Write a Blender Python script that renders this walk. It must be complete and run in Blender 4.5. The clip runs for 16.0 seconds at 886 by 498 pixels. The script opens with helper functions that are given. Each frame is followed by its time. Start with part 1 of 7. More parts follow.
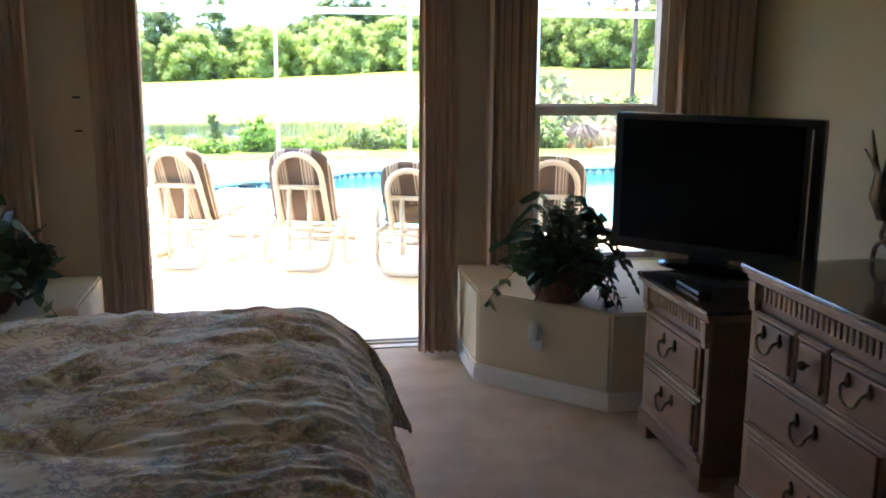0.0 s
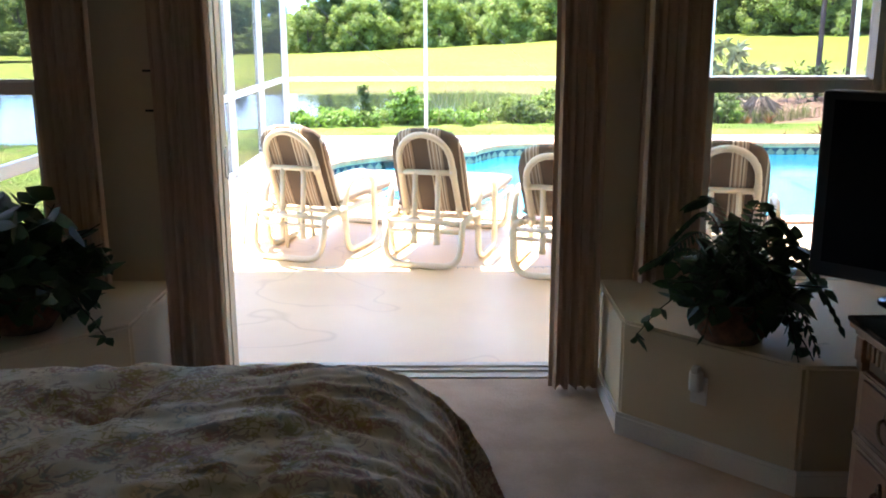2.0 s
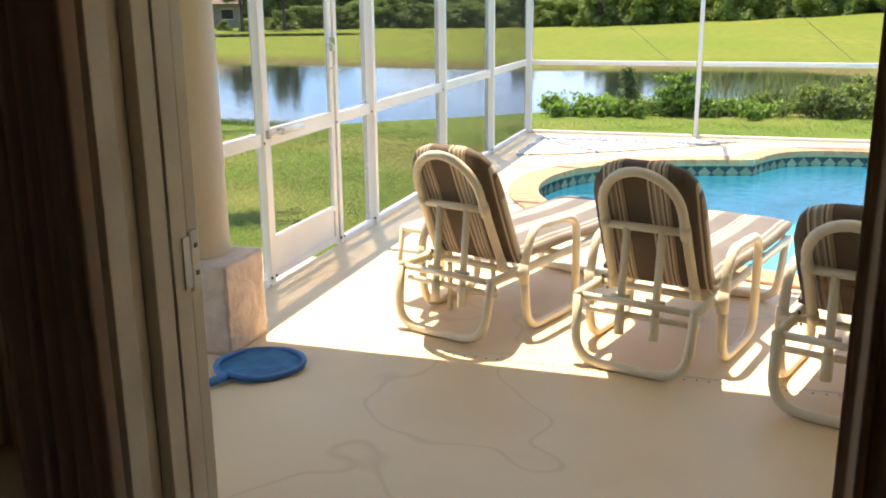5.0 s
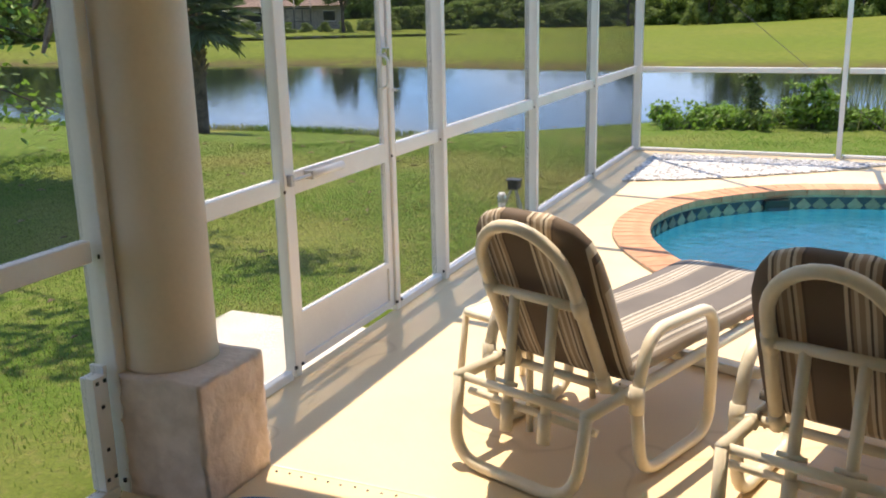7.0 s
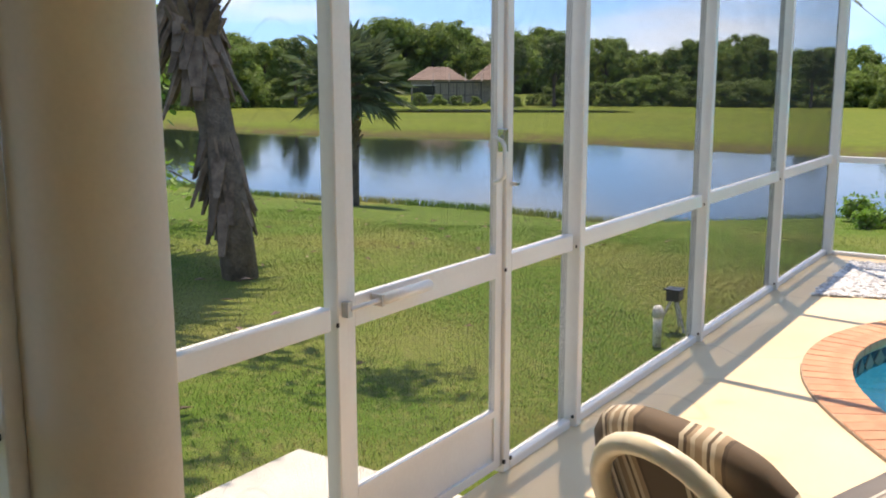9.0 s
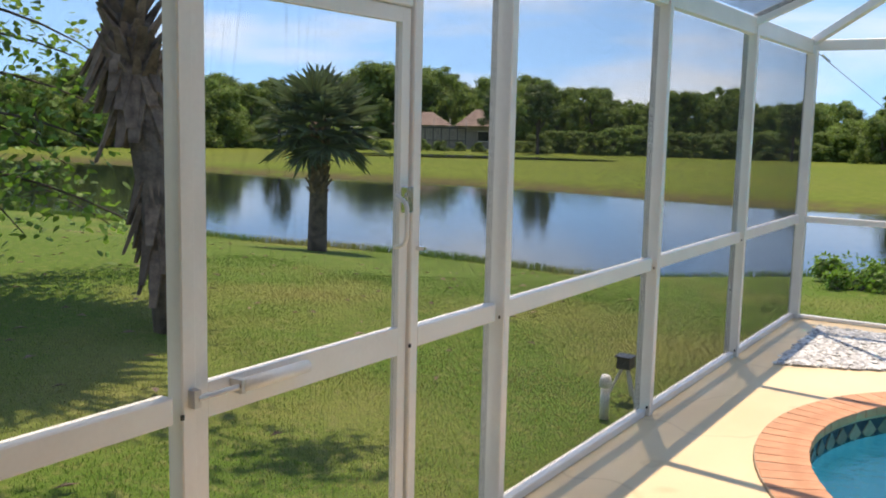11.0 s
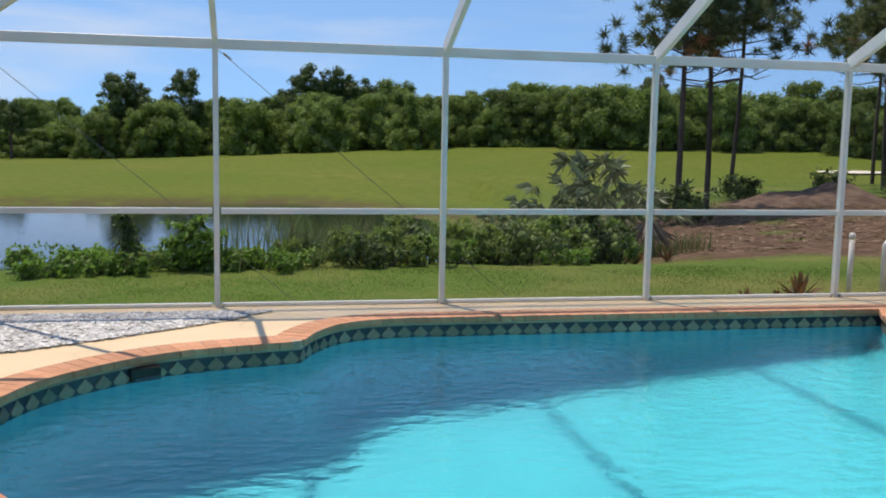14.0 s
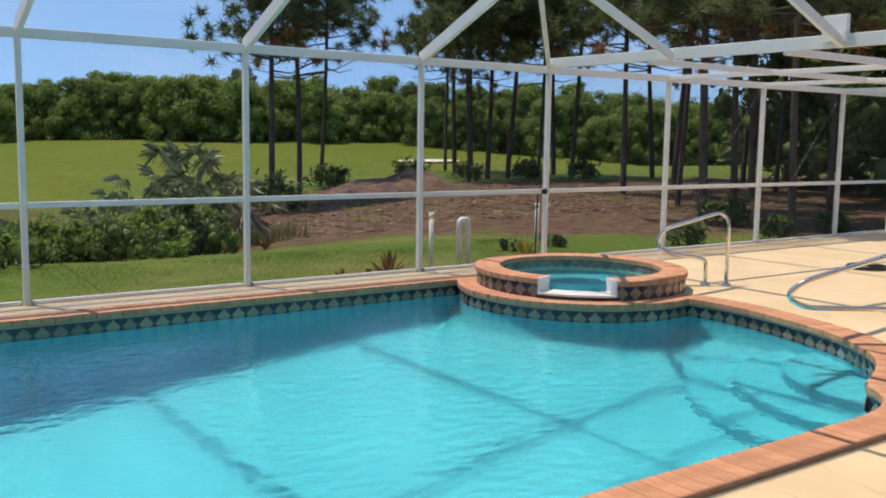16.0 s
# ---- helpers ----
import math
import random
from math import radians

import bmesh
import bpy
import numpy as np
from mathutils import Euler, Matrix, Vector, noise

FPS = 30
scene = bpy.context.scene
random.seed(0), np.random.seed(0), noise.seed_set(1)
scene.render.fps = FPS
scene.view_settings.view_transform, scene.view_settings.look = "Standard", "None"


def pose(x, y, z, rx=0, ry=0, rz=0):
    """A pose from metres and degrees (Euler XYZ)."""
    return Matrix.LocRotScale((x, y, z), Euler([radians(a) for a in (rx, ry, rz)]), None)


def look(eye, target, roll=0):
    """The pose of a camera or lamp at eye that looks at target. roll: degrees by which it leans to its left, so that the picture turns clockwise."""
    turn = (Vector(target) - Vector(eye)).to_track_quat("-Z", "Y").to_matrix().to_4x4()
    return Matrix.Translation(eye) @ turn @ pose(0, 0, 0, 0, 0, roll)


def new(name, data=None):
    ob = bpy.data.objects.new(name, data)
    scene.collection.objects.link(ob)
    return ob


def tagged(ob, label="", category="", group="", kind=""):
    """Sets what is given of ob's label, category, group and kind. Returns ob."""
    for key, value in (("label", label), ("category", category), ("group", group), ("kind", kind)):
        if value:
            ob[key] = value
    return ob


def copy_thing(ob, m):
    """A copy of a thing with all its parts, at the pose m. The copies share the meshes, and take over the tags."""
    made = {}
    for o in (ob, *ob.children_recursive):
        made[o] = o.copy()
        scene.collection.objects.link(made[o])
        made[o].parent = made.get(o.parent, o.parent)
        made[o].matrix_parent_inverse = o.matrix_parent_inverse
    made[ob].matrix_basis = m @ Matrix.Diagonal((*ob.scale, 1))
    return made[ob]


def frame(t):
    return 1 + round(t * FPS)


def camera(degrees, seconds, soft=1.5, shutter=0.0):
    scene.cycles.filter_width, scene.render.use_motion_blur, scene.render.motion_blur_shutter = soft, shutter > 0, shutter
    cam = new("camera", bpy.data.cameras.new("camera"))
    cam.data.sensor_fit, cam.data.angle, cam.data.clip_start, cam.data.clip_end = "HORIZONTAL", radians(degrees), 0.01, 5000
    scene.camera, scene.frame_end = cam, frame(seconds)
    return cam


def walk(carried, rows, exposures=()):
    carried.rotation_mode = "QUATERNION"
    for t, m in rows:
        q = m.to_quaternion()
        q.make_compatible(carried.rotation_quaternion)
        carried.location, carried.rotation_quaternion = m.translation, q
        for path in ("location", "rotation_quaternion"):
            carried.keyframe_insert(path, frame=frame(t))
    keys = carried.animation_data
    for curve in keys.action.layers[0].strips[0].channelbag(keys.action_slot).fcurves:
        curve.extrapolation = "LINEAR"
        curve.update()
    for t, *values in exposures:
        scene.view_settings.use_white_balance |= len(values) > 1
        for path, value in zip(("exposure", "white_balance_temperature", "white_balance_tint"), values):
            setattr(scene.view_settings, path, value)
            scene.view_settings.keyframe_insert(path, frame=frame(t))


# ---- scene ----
cam = camera(50.4, 16.0, soft=1.9)
PATH = [
    (0, (2.137, -3.461, 1.714), (2.474, -1.531, 1.314), 0.4),
    (0.5, (2.137, -3.291, 1.675), (2.406, -1.352, 1.265), 1.0),
    (1, (2.158, -3.012, 1.664), (2.439, -1.078, 1.237), 0.8),
    (1.5, (2.274, -2.744, 1.676), (2.464, -0.804, 1.229), 0.4),
    (2, (2.427, -2.419, 1.682), (2.42, -0.473, 1.22), -0.2),
    (2.5, (2.54, -2.042, 1.694), (2.422, -0.102, 1.221), -0.2),
    (3, (2.687, -1.632, 1.693), (2.425, 0.29, 1.208), 0.1),
    (3.2, (2.718, -1.484, 1.697), (2.38, 0.423, 1.198), 0.1),
    (5.3, (2.673, 0.164, 1.684), (2.08, 2.005, 1.174), -0.6),
    (5.5, (2.649, 0.316, 1.682), (2.056, 2.158, 1.178), -0.6),
    (6, (2.569, 0.715, 1.685), (1.828, 2.504, 1.185), -1.0),
    (6.5, (2.436, 1.078, 1.686), (1.648, 2.846, 1.181), -0.9),
    (7, (2.298, 1.43, 1.68), (1.51, 3.197, 1.17), -1.3),
    (7.5, (2.204, 1.787, 1.68), (1.251, 3.466, 1.158), -1.5),
    (8, (2.071, 2.091, 1.642), (1.086, 3.779, 1.216), -1.1),
    (8.5, (1.931, 2.385, 1.608), (0.886, 4.051, 1.243), -0.7),
    (8.7, (1.888, 2.514, 1.621), (0.796, 4.149, 1.253), -0.4),
    (10.8, (1.902, 3.156, 1.683), (0.803, 4.805, 1.418), 1.5),
    (11, (1.902, 3.213, 1.671), (0.821, 4.875, 1.407), 1.3),
    (11.5, (1.946, 3.237, 1.654), (1.013, 4.986, 1.39), 1.6),
    (12, (2.012, 3.269, 1.614), (1.339, 5.136, 1.36), 0.8),
    (12.5, (2.104, 3.219, 1.637), (1.801, 5.181, 1.393), 0.6),
    (13, (2.189, 3.218, 1.661), (2.173, 5.202, 1.41), 1.0),
    (13.5, (2.256, 3.158, 1.601), (2.432, 5.136, 1.368), 0.9),
    (14, (2.471, 3.056, 1.622), (2.863, 5.003, 1.385), 1.1),
    (14.5, (2.452, 3.019, 1.586), (3.086, 4.901, 1.352), 1.2),
    (15, (2.466, 2.979, 1.585), (3.367, 4.749, 1.351), 1.3),
    (15.5, (2.436, 3.006, 1.566), (3.502, 4.682, 1.332), 1.1),
    (16, (2.415, 2.982, 1.575), (3.574, 4.594, 1.337), 0.9),
]
walk(cam, [(t, look(eye, target, roll)) for t, eye, target, roll in PATH],
     [(0, 4.3, 6800, 22), (1.0, 3.92, 6900, 22), (1.5, 3.58, 7000, 21), (2.2, 3.2, 7000, 20), (3.2, 2.55, 7400, 18), (4.3, 1.9, 8000, 16), (5.3, 1.72, 8800, 15), (6.0, 1.44, 8700, 15),
      (7.0, 1.08, 8100, 15), (8.0, 0.96, 7900, 16), (8.5, 0.98, 8100, 16), (11.0, 0.70, 8200, 14), (12.0, 0.47, 8000, 13), (13.0, 0.33, 7400, 12), (14.0, 0.24, 7500, 13), (16.0, 0.24, 7700, 13)])

# ---- sky and sun ----
SUN_TO = Vector((-0.15, 0.29, 1.0)).normalized()
world = bpy.data.worlds.new("sky")
scene.world = world
world.use_nodes = True
wn, wl = world.node_tree.nodes, world.node_tree.links
wn.clear()
sky = wn.new("ShaderNodeTexSky")
sky.sky_type = "NISHITA"
sky.sun_disc = False
sky.sun_elevation = math.asin(SUN_TO.z)
sky.sun_rotation = math.atan2(SUN_TO.x, SUN_TO.y)
sky.altitude = 0
sky.air_density, sky.dust_density, sky.ozone_density = 1.0, 0.15, 2.5
# thin white cloud streaks over the blue
wgeo = wn.new("ShaderNodeTexCoord")
wmap = wn.new("ShaderNodeMapping")
wmap.inputs["Scale"].default_value = (1.6, 1.6, 9.0)
wnoise = wn.new("ShaderNodeTexNoise")
wnoise.inputs["Scale"].default_value = 1.7
wnoise.inputs["Detail"].default_value = 7
wnoise.inputs["Roughness"].default_value = 0.55
wramp = wn.new("ShaderNodeValToRGB")
wramp.color_ramp.elements[0].position, wramp.color_ramp.elements[1].position = 0.46, 0.74
wramp.color_ramp.elements[1].color = (0.75, 0.75, 0.75, 1)
wsep = wn.new("ShaderNodeSeparateXYZ")
wleft = wn.new("ShaderNodeMapRange")
wleft.inputs["From Min"].default_value, wleft.inputs["From Max"].default_value = 0.35, -0.55
wleft.inputs["To Min"].default_value, wleft.inputs["To Max"].default_value = 0.35, 1.2
wmul = wn.new("ShaderNodeMath")
wmul.operation = "MULTIPLY"
wmix = wn.new("ShaderNodeMix")
wmix.data_type = "RGBA"
wmix.inputs[7].default_value = (4.5, 4.8, 5.2, 1)
wbg = wn.new("ShaderNodeBackground")
wbg.inputs["Strength"].default_value = 0.15
wout = wn.new("ShaderNodeOutputWorld")
wl.new(wgeo.outputs["Generated"], wmap.inputs[0])
wl.new(wmap.outputs[0], wnoise.inputs["Vector"])
wl.new(wnoise.outputs[0], wramp.inputs[0])
wl.new(wgeo.outputs["Generated"], wsep.inputs[0])
wl.new(wsep.outputs[0], wleft.inputs[0])
wl.new(wramp.outputs[0], wmul.inputs[0])
wl.new(wleft.outputs[0], wmul.inputs[1])
wl.new(wmul.outputs[0], wmix.inputs[0])
wtint = wn.new("ShaderNodeMix")
wtint.data_type, wtint.blend_type = "RGBA", "MULTIPLY"
wtint.inputs[0].default_value = 1.0
wtint.inputs[7].default_value = (0.70, 0.91, 1.05, 1)
wlift = wn.new("ShaderNodeMapping")
wlift.inputs["Location"].default_value = (0, 0, 0.22)
wl.new(wgeo.outputs["Generated"], wlift.inputs[0])
wl.new(wlift.outputs[0], sky.inputs["Vector"])
wl.new(sky.outputs[0], wtint.inputs[6])
wl.new(wtint.outputs[2], wmix.inputs[6])
wl.new(wmix.outputs[2], wbg.inputs[0])
wl.new(wbg.outputs[0], wout.inputs[0])

sun_data = bpy.data.lights.new("sun", "SUN")
sun_data.energy, sun_data.angle, sun_data.color = 3.2, radians(0.55), (1.0, 0.95, 0.87)
sun = new("sun", sun_data)
sun.matrix_world = look(SUN_TO * 40, (0, 0, 0))


# ---- materials ----
def mat(name, base, rough=0.6, base2=None, scale=3.0, fine=60.0, bump=0.15, depth=0.002, metal=0.0, spec=0.5,
        stretch=(1, 1, 1), translucent=0.0, per_object=0.0, per_island=0.0, space="Object", mixpos=(0.38, 0.66)):
    m = bpy.data.materials.new(name)
    m.use_nodes = True
    n, l = m.node_tree.nodes, m.node_tree.links
    p = n["Principled BSDF"]
    base2 = base2 or tuple(c * 0.82 for c in base)
    tc = n.new("ShaderNodeTexCoord")
    mp = n.new("ShaderNodeMapping")
    mp.inputs["Scale"].default_value = stretch
    l.new(tc.outputs[space], mp.inputs[0])
    big, small = n.new("ShaderNodeTexNoise"), n.new("ShaderNodeTexNoise")
    big.inputs["Scale"].default_value, small.inputs["Scale"].default_value = scale, fine
    big.inputs["Detail"].default_value, small.inputs["Detail"].default_value = 5, 4
    l.new(mp.outputs[0], big.inputs["Vector"])
    l.new(mp.outputs[0], small.inputs["Vector"])
    add = n.new("ShaderNodeMath")
    add.operation = "MULTIPLY_ADD"
    add.inputs[1].default_value = 0.35
    l.new(small.outputs[0], add.inputs[0])
    sub = n.new("ShaderNodeMath")
    sub.operation = "SUBTRACT"
    sub.inputs[1].default_value = 0.175
    l.new(big.outputs[0], sub.inputs[0])
    l.new(sub.outputs[0], add.inputs[2])
    mr = n.new("ShaderNodeMapRange")
    mr.inputs["From Min"].default_value, mr.inputs["From Max"].default_value = mixpos
    l.new(add.outputs[0], mr.inputs[0])
    mix = n.new("ShaderNodeMix")
    mix.data_type = "RGBA"
    mix.inputs[6].default_value, mix.inputs[7].default_value = (*base, 1), (*base2, 1)
    l.new(mr.outputs[0], mix.inputs[0])
    colour = mix.outputs[2]
    for amount, socket, node in ((per_object, "Random", "ShaderNodeObjectInfo"), (per_island, "Random Per Island", "ShaderNodeNewGeometry")):
        if amount:
            src, hsv, rng = n.new(node), n.new("ShaderNodeHueSaturation"), n.new("ShaderNodeMapRange")
            rng.inputs["To Min"].default_value, rng.inputs["To Max"].default_value = 1 - amount, 1 + amount
            l.new(src.outputs[socket], rng.inputs[0])
            l.new(rng.outputs[0], hsv.inputs["Value"])
            l.new(colour, hsv.inputs["Color"])
            colour = hsv.outputs[0]
    l.new(colour, p.inputs["Base Color"])
    p.inputs["Roughness"].default_value, p.inputs["Metallic"].default_value = rough, metal
    p.inputs["Specular IOR Level"].default_value = spec
    if bump:
        b = n.new("ShaderNodeBump")
        b.inputs["Strength"].default_value, b.inputs["Distance"].default_value = bump, depth
        l.new(add.outputs[0], b.inputs["Height"])
        l.new(b.outputs[0], p.inputs["Normal"])
    if translucent:
        t, mx = n.new("ShaderNodeBsdfTranslucent"), n.new("ShaderNodeMixShader")
        mx.inputs[0].default_value = translucent
        l.new(colour, t.inputs[0])
        l.new(p.outputs[0], mx.inputs[1])
        l.new(t.outputs[0], mx.inputs[2])
        l.new(mx.outputs[0], n["Material Output"].inputs[0])
    return m


def striped(name, bands, period, axis, rough=0.85, offset=0.0):
    """Woven cloth with stripes across one axis of the object: bands are (position 0..1, colour)."""
    m = mat(name, (0.5, 0.5, 0.5), rough, fine=350, bump=0.3, depth=0.001)
    n, l = m.node_tree.nodes, m.node_tree.links
    p = n["Principled BSDF"]
    tc, sp = n.new("ShaderNodeTexCoord"), n.new("ShaderNodeSeparateXYZ")
    l.new(tc.outputs["Object"], sp.inputs[0])
    dv, fr, rp = n.new("ShaderNodeMath"), n.new("ShaderNodeMath"), n.new("ShaderNodeValToRGB")
    dv.operation, fr.operation = "MULTIPLY_ADD", "FRACT"
    dv.inputs[1].default_value, dv.inputs[2].default_value = 1 / period, offset
    l.new(sp.outputs[axis], dv.inputs[0])
    l.new(dv.outputs[0], fr.inputs[0])
    l.new(fr.outputs[0], rp.inputs[0])
    rp.color_ramp.interpolation = "CONSTANT"
    e = rp.color_ramp.elements
    e[0].position, e[0].color = bands[0][0], (*bands[0][1], 1)
    e[1].position, e[1].color = bands[1][0], (*bands[1][1], 1)
    for pos, c in bands[2:]:
        e.new(pos).color = (*c, 1)
    old = p.inputs["Base Color"].links[0].from_socket
    mul = n.new("ShaderNodeMix")
    mul.data_type, mul.blend_type = "RGBA", "MULTIPLY"
    mul.inputs[0].default_value = 1
    gain = n.new("ShaderNodeMix")
    gain.data_type, gain.blend_type = "RGBA", "MULTIPLY"
    gain.inputs[0].default_value = 1
    gain.inputs[7].default_value = (2, 2, 2, 1)
    l.new(old, gain.inputs[6])
    l.new(gain.outputs[2], mul.inputs[6])
    l.new(rp.outputs[0], mul.inputs[7])
    l.new(mul.outputs[2], p.inputs["Base Color"])
    return m


M_WALL = mat("wall_paint", (0.64, 0.52, 0.35), 0.8, (0.59, 0.475, 0.32), 1.2, 180, 0.12)
# east wall only: darker and more olive than wall_paint, so it renders dimmer
M_OLIVE = mat("olive_east_wall", (0.50, 0.42, 0.265), 0.85, (0.45, 0.375, 0.235), 1.2, 180, 0.12)
M_CEIL = mat("ceiling_paint", (0.78, 0.76, 0.72), 0.9, None, 1.5, 120, 0.3)
M_TRIM = mat("white_trim", (0.78, 0.75, 0.70), 0.45, None, 2, 90, 0.05)
M_CARPET = mat("carpet", (0.49, 0.375, 0.285), 1.0, (0.42, 0.315, 0.235), 5.0, 95, 0.9, 0.008, spec=0.1)
M_STUCCO = mat("stucco", (0.72, 0.60, 0.47), 0.9, (0.64, 0.53, 0.41), 1.8, 90, 0.5, 0.006)
M_COLUMN = mat("column_paint", (0.70, 0.58, 0.42), 0.55, (0.64, 0.53, 0.38), 1.5, 60, 0.12)
M_PLINTH = mat("plinth_stucco", (0.74, 0.60, 0.50), 0.9, (0.60, 0.47, 0.38), 7, 26, 1.0, 0.02)
M_DECK = mat("deck_paint", (0.78, 0.61, 0.39), 0.5, (0.70, 0.525, 0.32), 0.9, 130, 0.2, 0.0015)
M_ALU = mat("white_aluminium", (0.80, 0.79, 0.76), 0.35, (0.74, 0.73, 0.70), 2.5, 60, 0.05)
M_WIRE = mat("screen_wire", (0.03, 0.032, 0.035), 0.8, bump=0)
M_BLACK = mat("black_plastic", (0.012, 0.012, 0.013), 0.35, bump=0.05)
M_GLOSSBLACK = mat("gloss_black", (0.006, 0.006, 0.007), 0.25, bump=0, spec=0.12)
M_ALLOY = mat("brushed_alloy", (0.62, 0.61, 0.59), 0.5, (0.5, 0.49, 0.48), 9, 120, 0.1, metal=0.6)
M_STEEL = mat("polished_steel", (0.75, 0.75, 0.74), 0.12, metal=1.0, bump=0.02)
M_BRASS = mat("aged_brass", (0.16, 0.11, 0.06), 0.4, (0.07, 0.05, 0.035), 30, 200, 0.2, metal=0.8)
M_BRICK = mat("coping_brick", (0.60, 0.295, 0.17), 0.75, (0.50, 0.225, 0.12), 9, 110, 0.5, 0.003, per_object=0.12)
M_GROUT = mat("grout", (0.52, 0.38, 0.28), 0.95, None, 12, 150, 0.4)
M_PVC = mat("cream_pvc", (0.76, 0.69, 0.55), 0.35, (0.70, 0.62, 0.47), 4, 60, 0.05)
M_WHITEPVC = mat("white_pvc", (0.82, 0.81, 0.78), 0.4, None, 4, 60, 0.05)
M_BLUE = mat("blue_plastic", (0.02, 0.17, 0.42), 0.4, (0.015, 0.12, 0.33), 8, 100, 0.1)
M_NET = mat("blue_netting", (0.03, 0.25, 0.48), 0.7, (0.02, 0.16, 0.36), 14, 500, 0.6, translucent=0.25)
M_STONE = mat("white_pebbles", (0.62, 0.61, 0.60), 0.7, (0.40, 0.40, 0.41), 14, 120, 0.3, per_island=0.45)
M_CONCRETE = mat("concrete", (0.66, 0.63, 0.57), 0.85, (0.52, 0.50, 0.45), 3, 90, 0.4)
M_PLASTER = mat("pool_plaster", (0.020, 0.385, 0.49), 0.7, (0.015, 0.35, 0.455), 1.2, 40, 0.2)
M_TILE_DARK = mat("navy_tile", (0.040, 0.045, 0.075), 0.18, (0.055, 0.060, 0.085), 25, 200, 0.05, per_island=0.3)
M_WOOD = mat("washed_oak", (0.255, 0.135, 0.075), 0.45, (0.185, 0.092, 0.048), 2.4, 40, 0.12, stretch=(1, 0.22, 3.0))
M_WOODSIDE = mat("dark_side_wood", (0.22, 0.13, 0.085), 0.45, (0.17, 0.10, 0.065), 2.4, 40, 0.12, stretch=(1, 1, 0.3))
M_PANEL = mat("cream_bronze_stile", (0.70, 0.60, 0.45), 0.5, (0.60, 0.50, 0.37), 4, 120, 0.1)
M_WOODTRIM = mat("pale_moulding", (0.38, 0.24, 0.145), 0.45, (0.27, 0.16, 0.095), 5, 60, 0.15)
M_STONETOP = mat("polished_stone_top", (0.10, 0.085, 0.07), 0.08, (0.05, 0.042, 0.036), 22, 160, 0.02)
M_BASKET = mat("wicker", (0.20, 0.085, 0.04), 0.7, (0.10, 0.04, 0.02), 30, 140, 1.0, 0.006)
M_PLANT = mat("house_plant_leaf", (0.050, 0.105, 0.038), 0.5, (0.028, 0.065, 0.024), 6, 60, 0.1, translucent=0.15, per_island=0.45)
M_STEM = mat("stem", (0.05, 0.04, 0.02), 0.7)
M_DRAPE = mat("drape_cloth", (0.64, 0.46, 0.33), 0.9, (0.54, 0.37, 0.26), 2.5, 300, 0.3, stretch=(1, 1, 0.15), translucent=0.2)
M_BARK = mat("palm_bark", (0.20, 0.15, 0.115), 0.95, (0.09, 0.065, 0.05), 7, 40, 1.0, 0.03)
M_BOOT = mat("palm_boots", (0.27, 0.19, 0.14), 0.95, (0.12, 0.08, 0.06), 9, 60, 0.6, per_island=0.35)
M_PINEBARK = mat("pine_bark", (0.12, 0.09, 0.072), 0.95, (0.06, 0.045, 0.037), 5, 30, 1.0, 0.03, stretch=(1, 1, 0.3))
M_FROND = mat("palm_frond", (0.15, 0.20, 0.105), 0.5, (0.10, 0.145, 0.07), 3, 40, 0.1, translucent=0.25, per_island=0.4)
M_LEAF = mat("woodland_leaf", (0.205, 0.290, 0.065), 0.6, (0.150, 0.230, 0.050), 0.6, 8, 0, translucent=0.5, per_island=0.40, per_object=0.22)
M_LEAFDARK = mat("dark_leaf", (0.100, 0.152, 0.044), 0.6, (0.072, 0.116, 0.032), 0.6, 8, 0, translucent=0.3, per_island=0.5)
M_BRIGHT = mat("fresh_leaf", (0.17, 0.31, 0.045), 0.55, (0.12, 0.24, 0.03), 0.8, 9, 0, translucent=0.42, per_island=0.45)
M_DEADNEEDLE = mat("dead_needles", (0.34, 0.17, 0.065), 0.8, (0.22, 0.11, 0.05), 0.7, 9, 0, translucent=0.3, per_island=0.4)
M_NEEDLE = mat("pine_needles", (0.145, 0.185, 0.075), 0.7, (0.100, 0.135, 0.052), 0.7, 9, 0, translucent=0.35, per_island=0.5)
M_CORE = mat("inner_foliage", (0.150, 0.210, 0.056), 0.9, (0.100, 0.150, 0.040), 1.5, 9, 0.6, 0.1)
M_ROOFTILE = mat("tile_roof", (0.205, 0.140, 0.112), 0.85, (0.16, 0.105, 0.085), 0.8, 9, 0.4, 0.03)
M_HOUSE = mat("far_house_wall", (0.34, 0.29, 0.24), 0.9)
M_GLASSDARK = mat("dark_window_glass", (0.02, 0.025, 0.03), 0.08, bump=0)
M_CLOTH = mat("pale_cloth", (0.62, 0.60, 0.58), 0.9, (0.30, 0.29, 0.28), 9, 200, 0.3)
M_SAND = mat("bunker_sand", (0.74, 0.68, 0.56), 0.95)

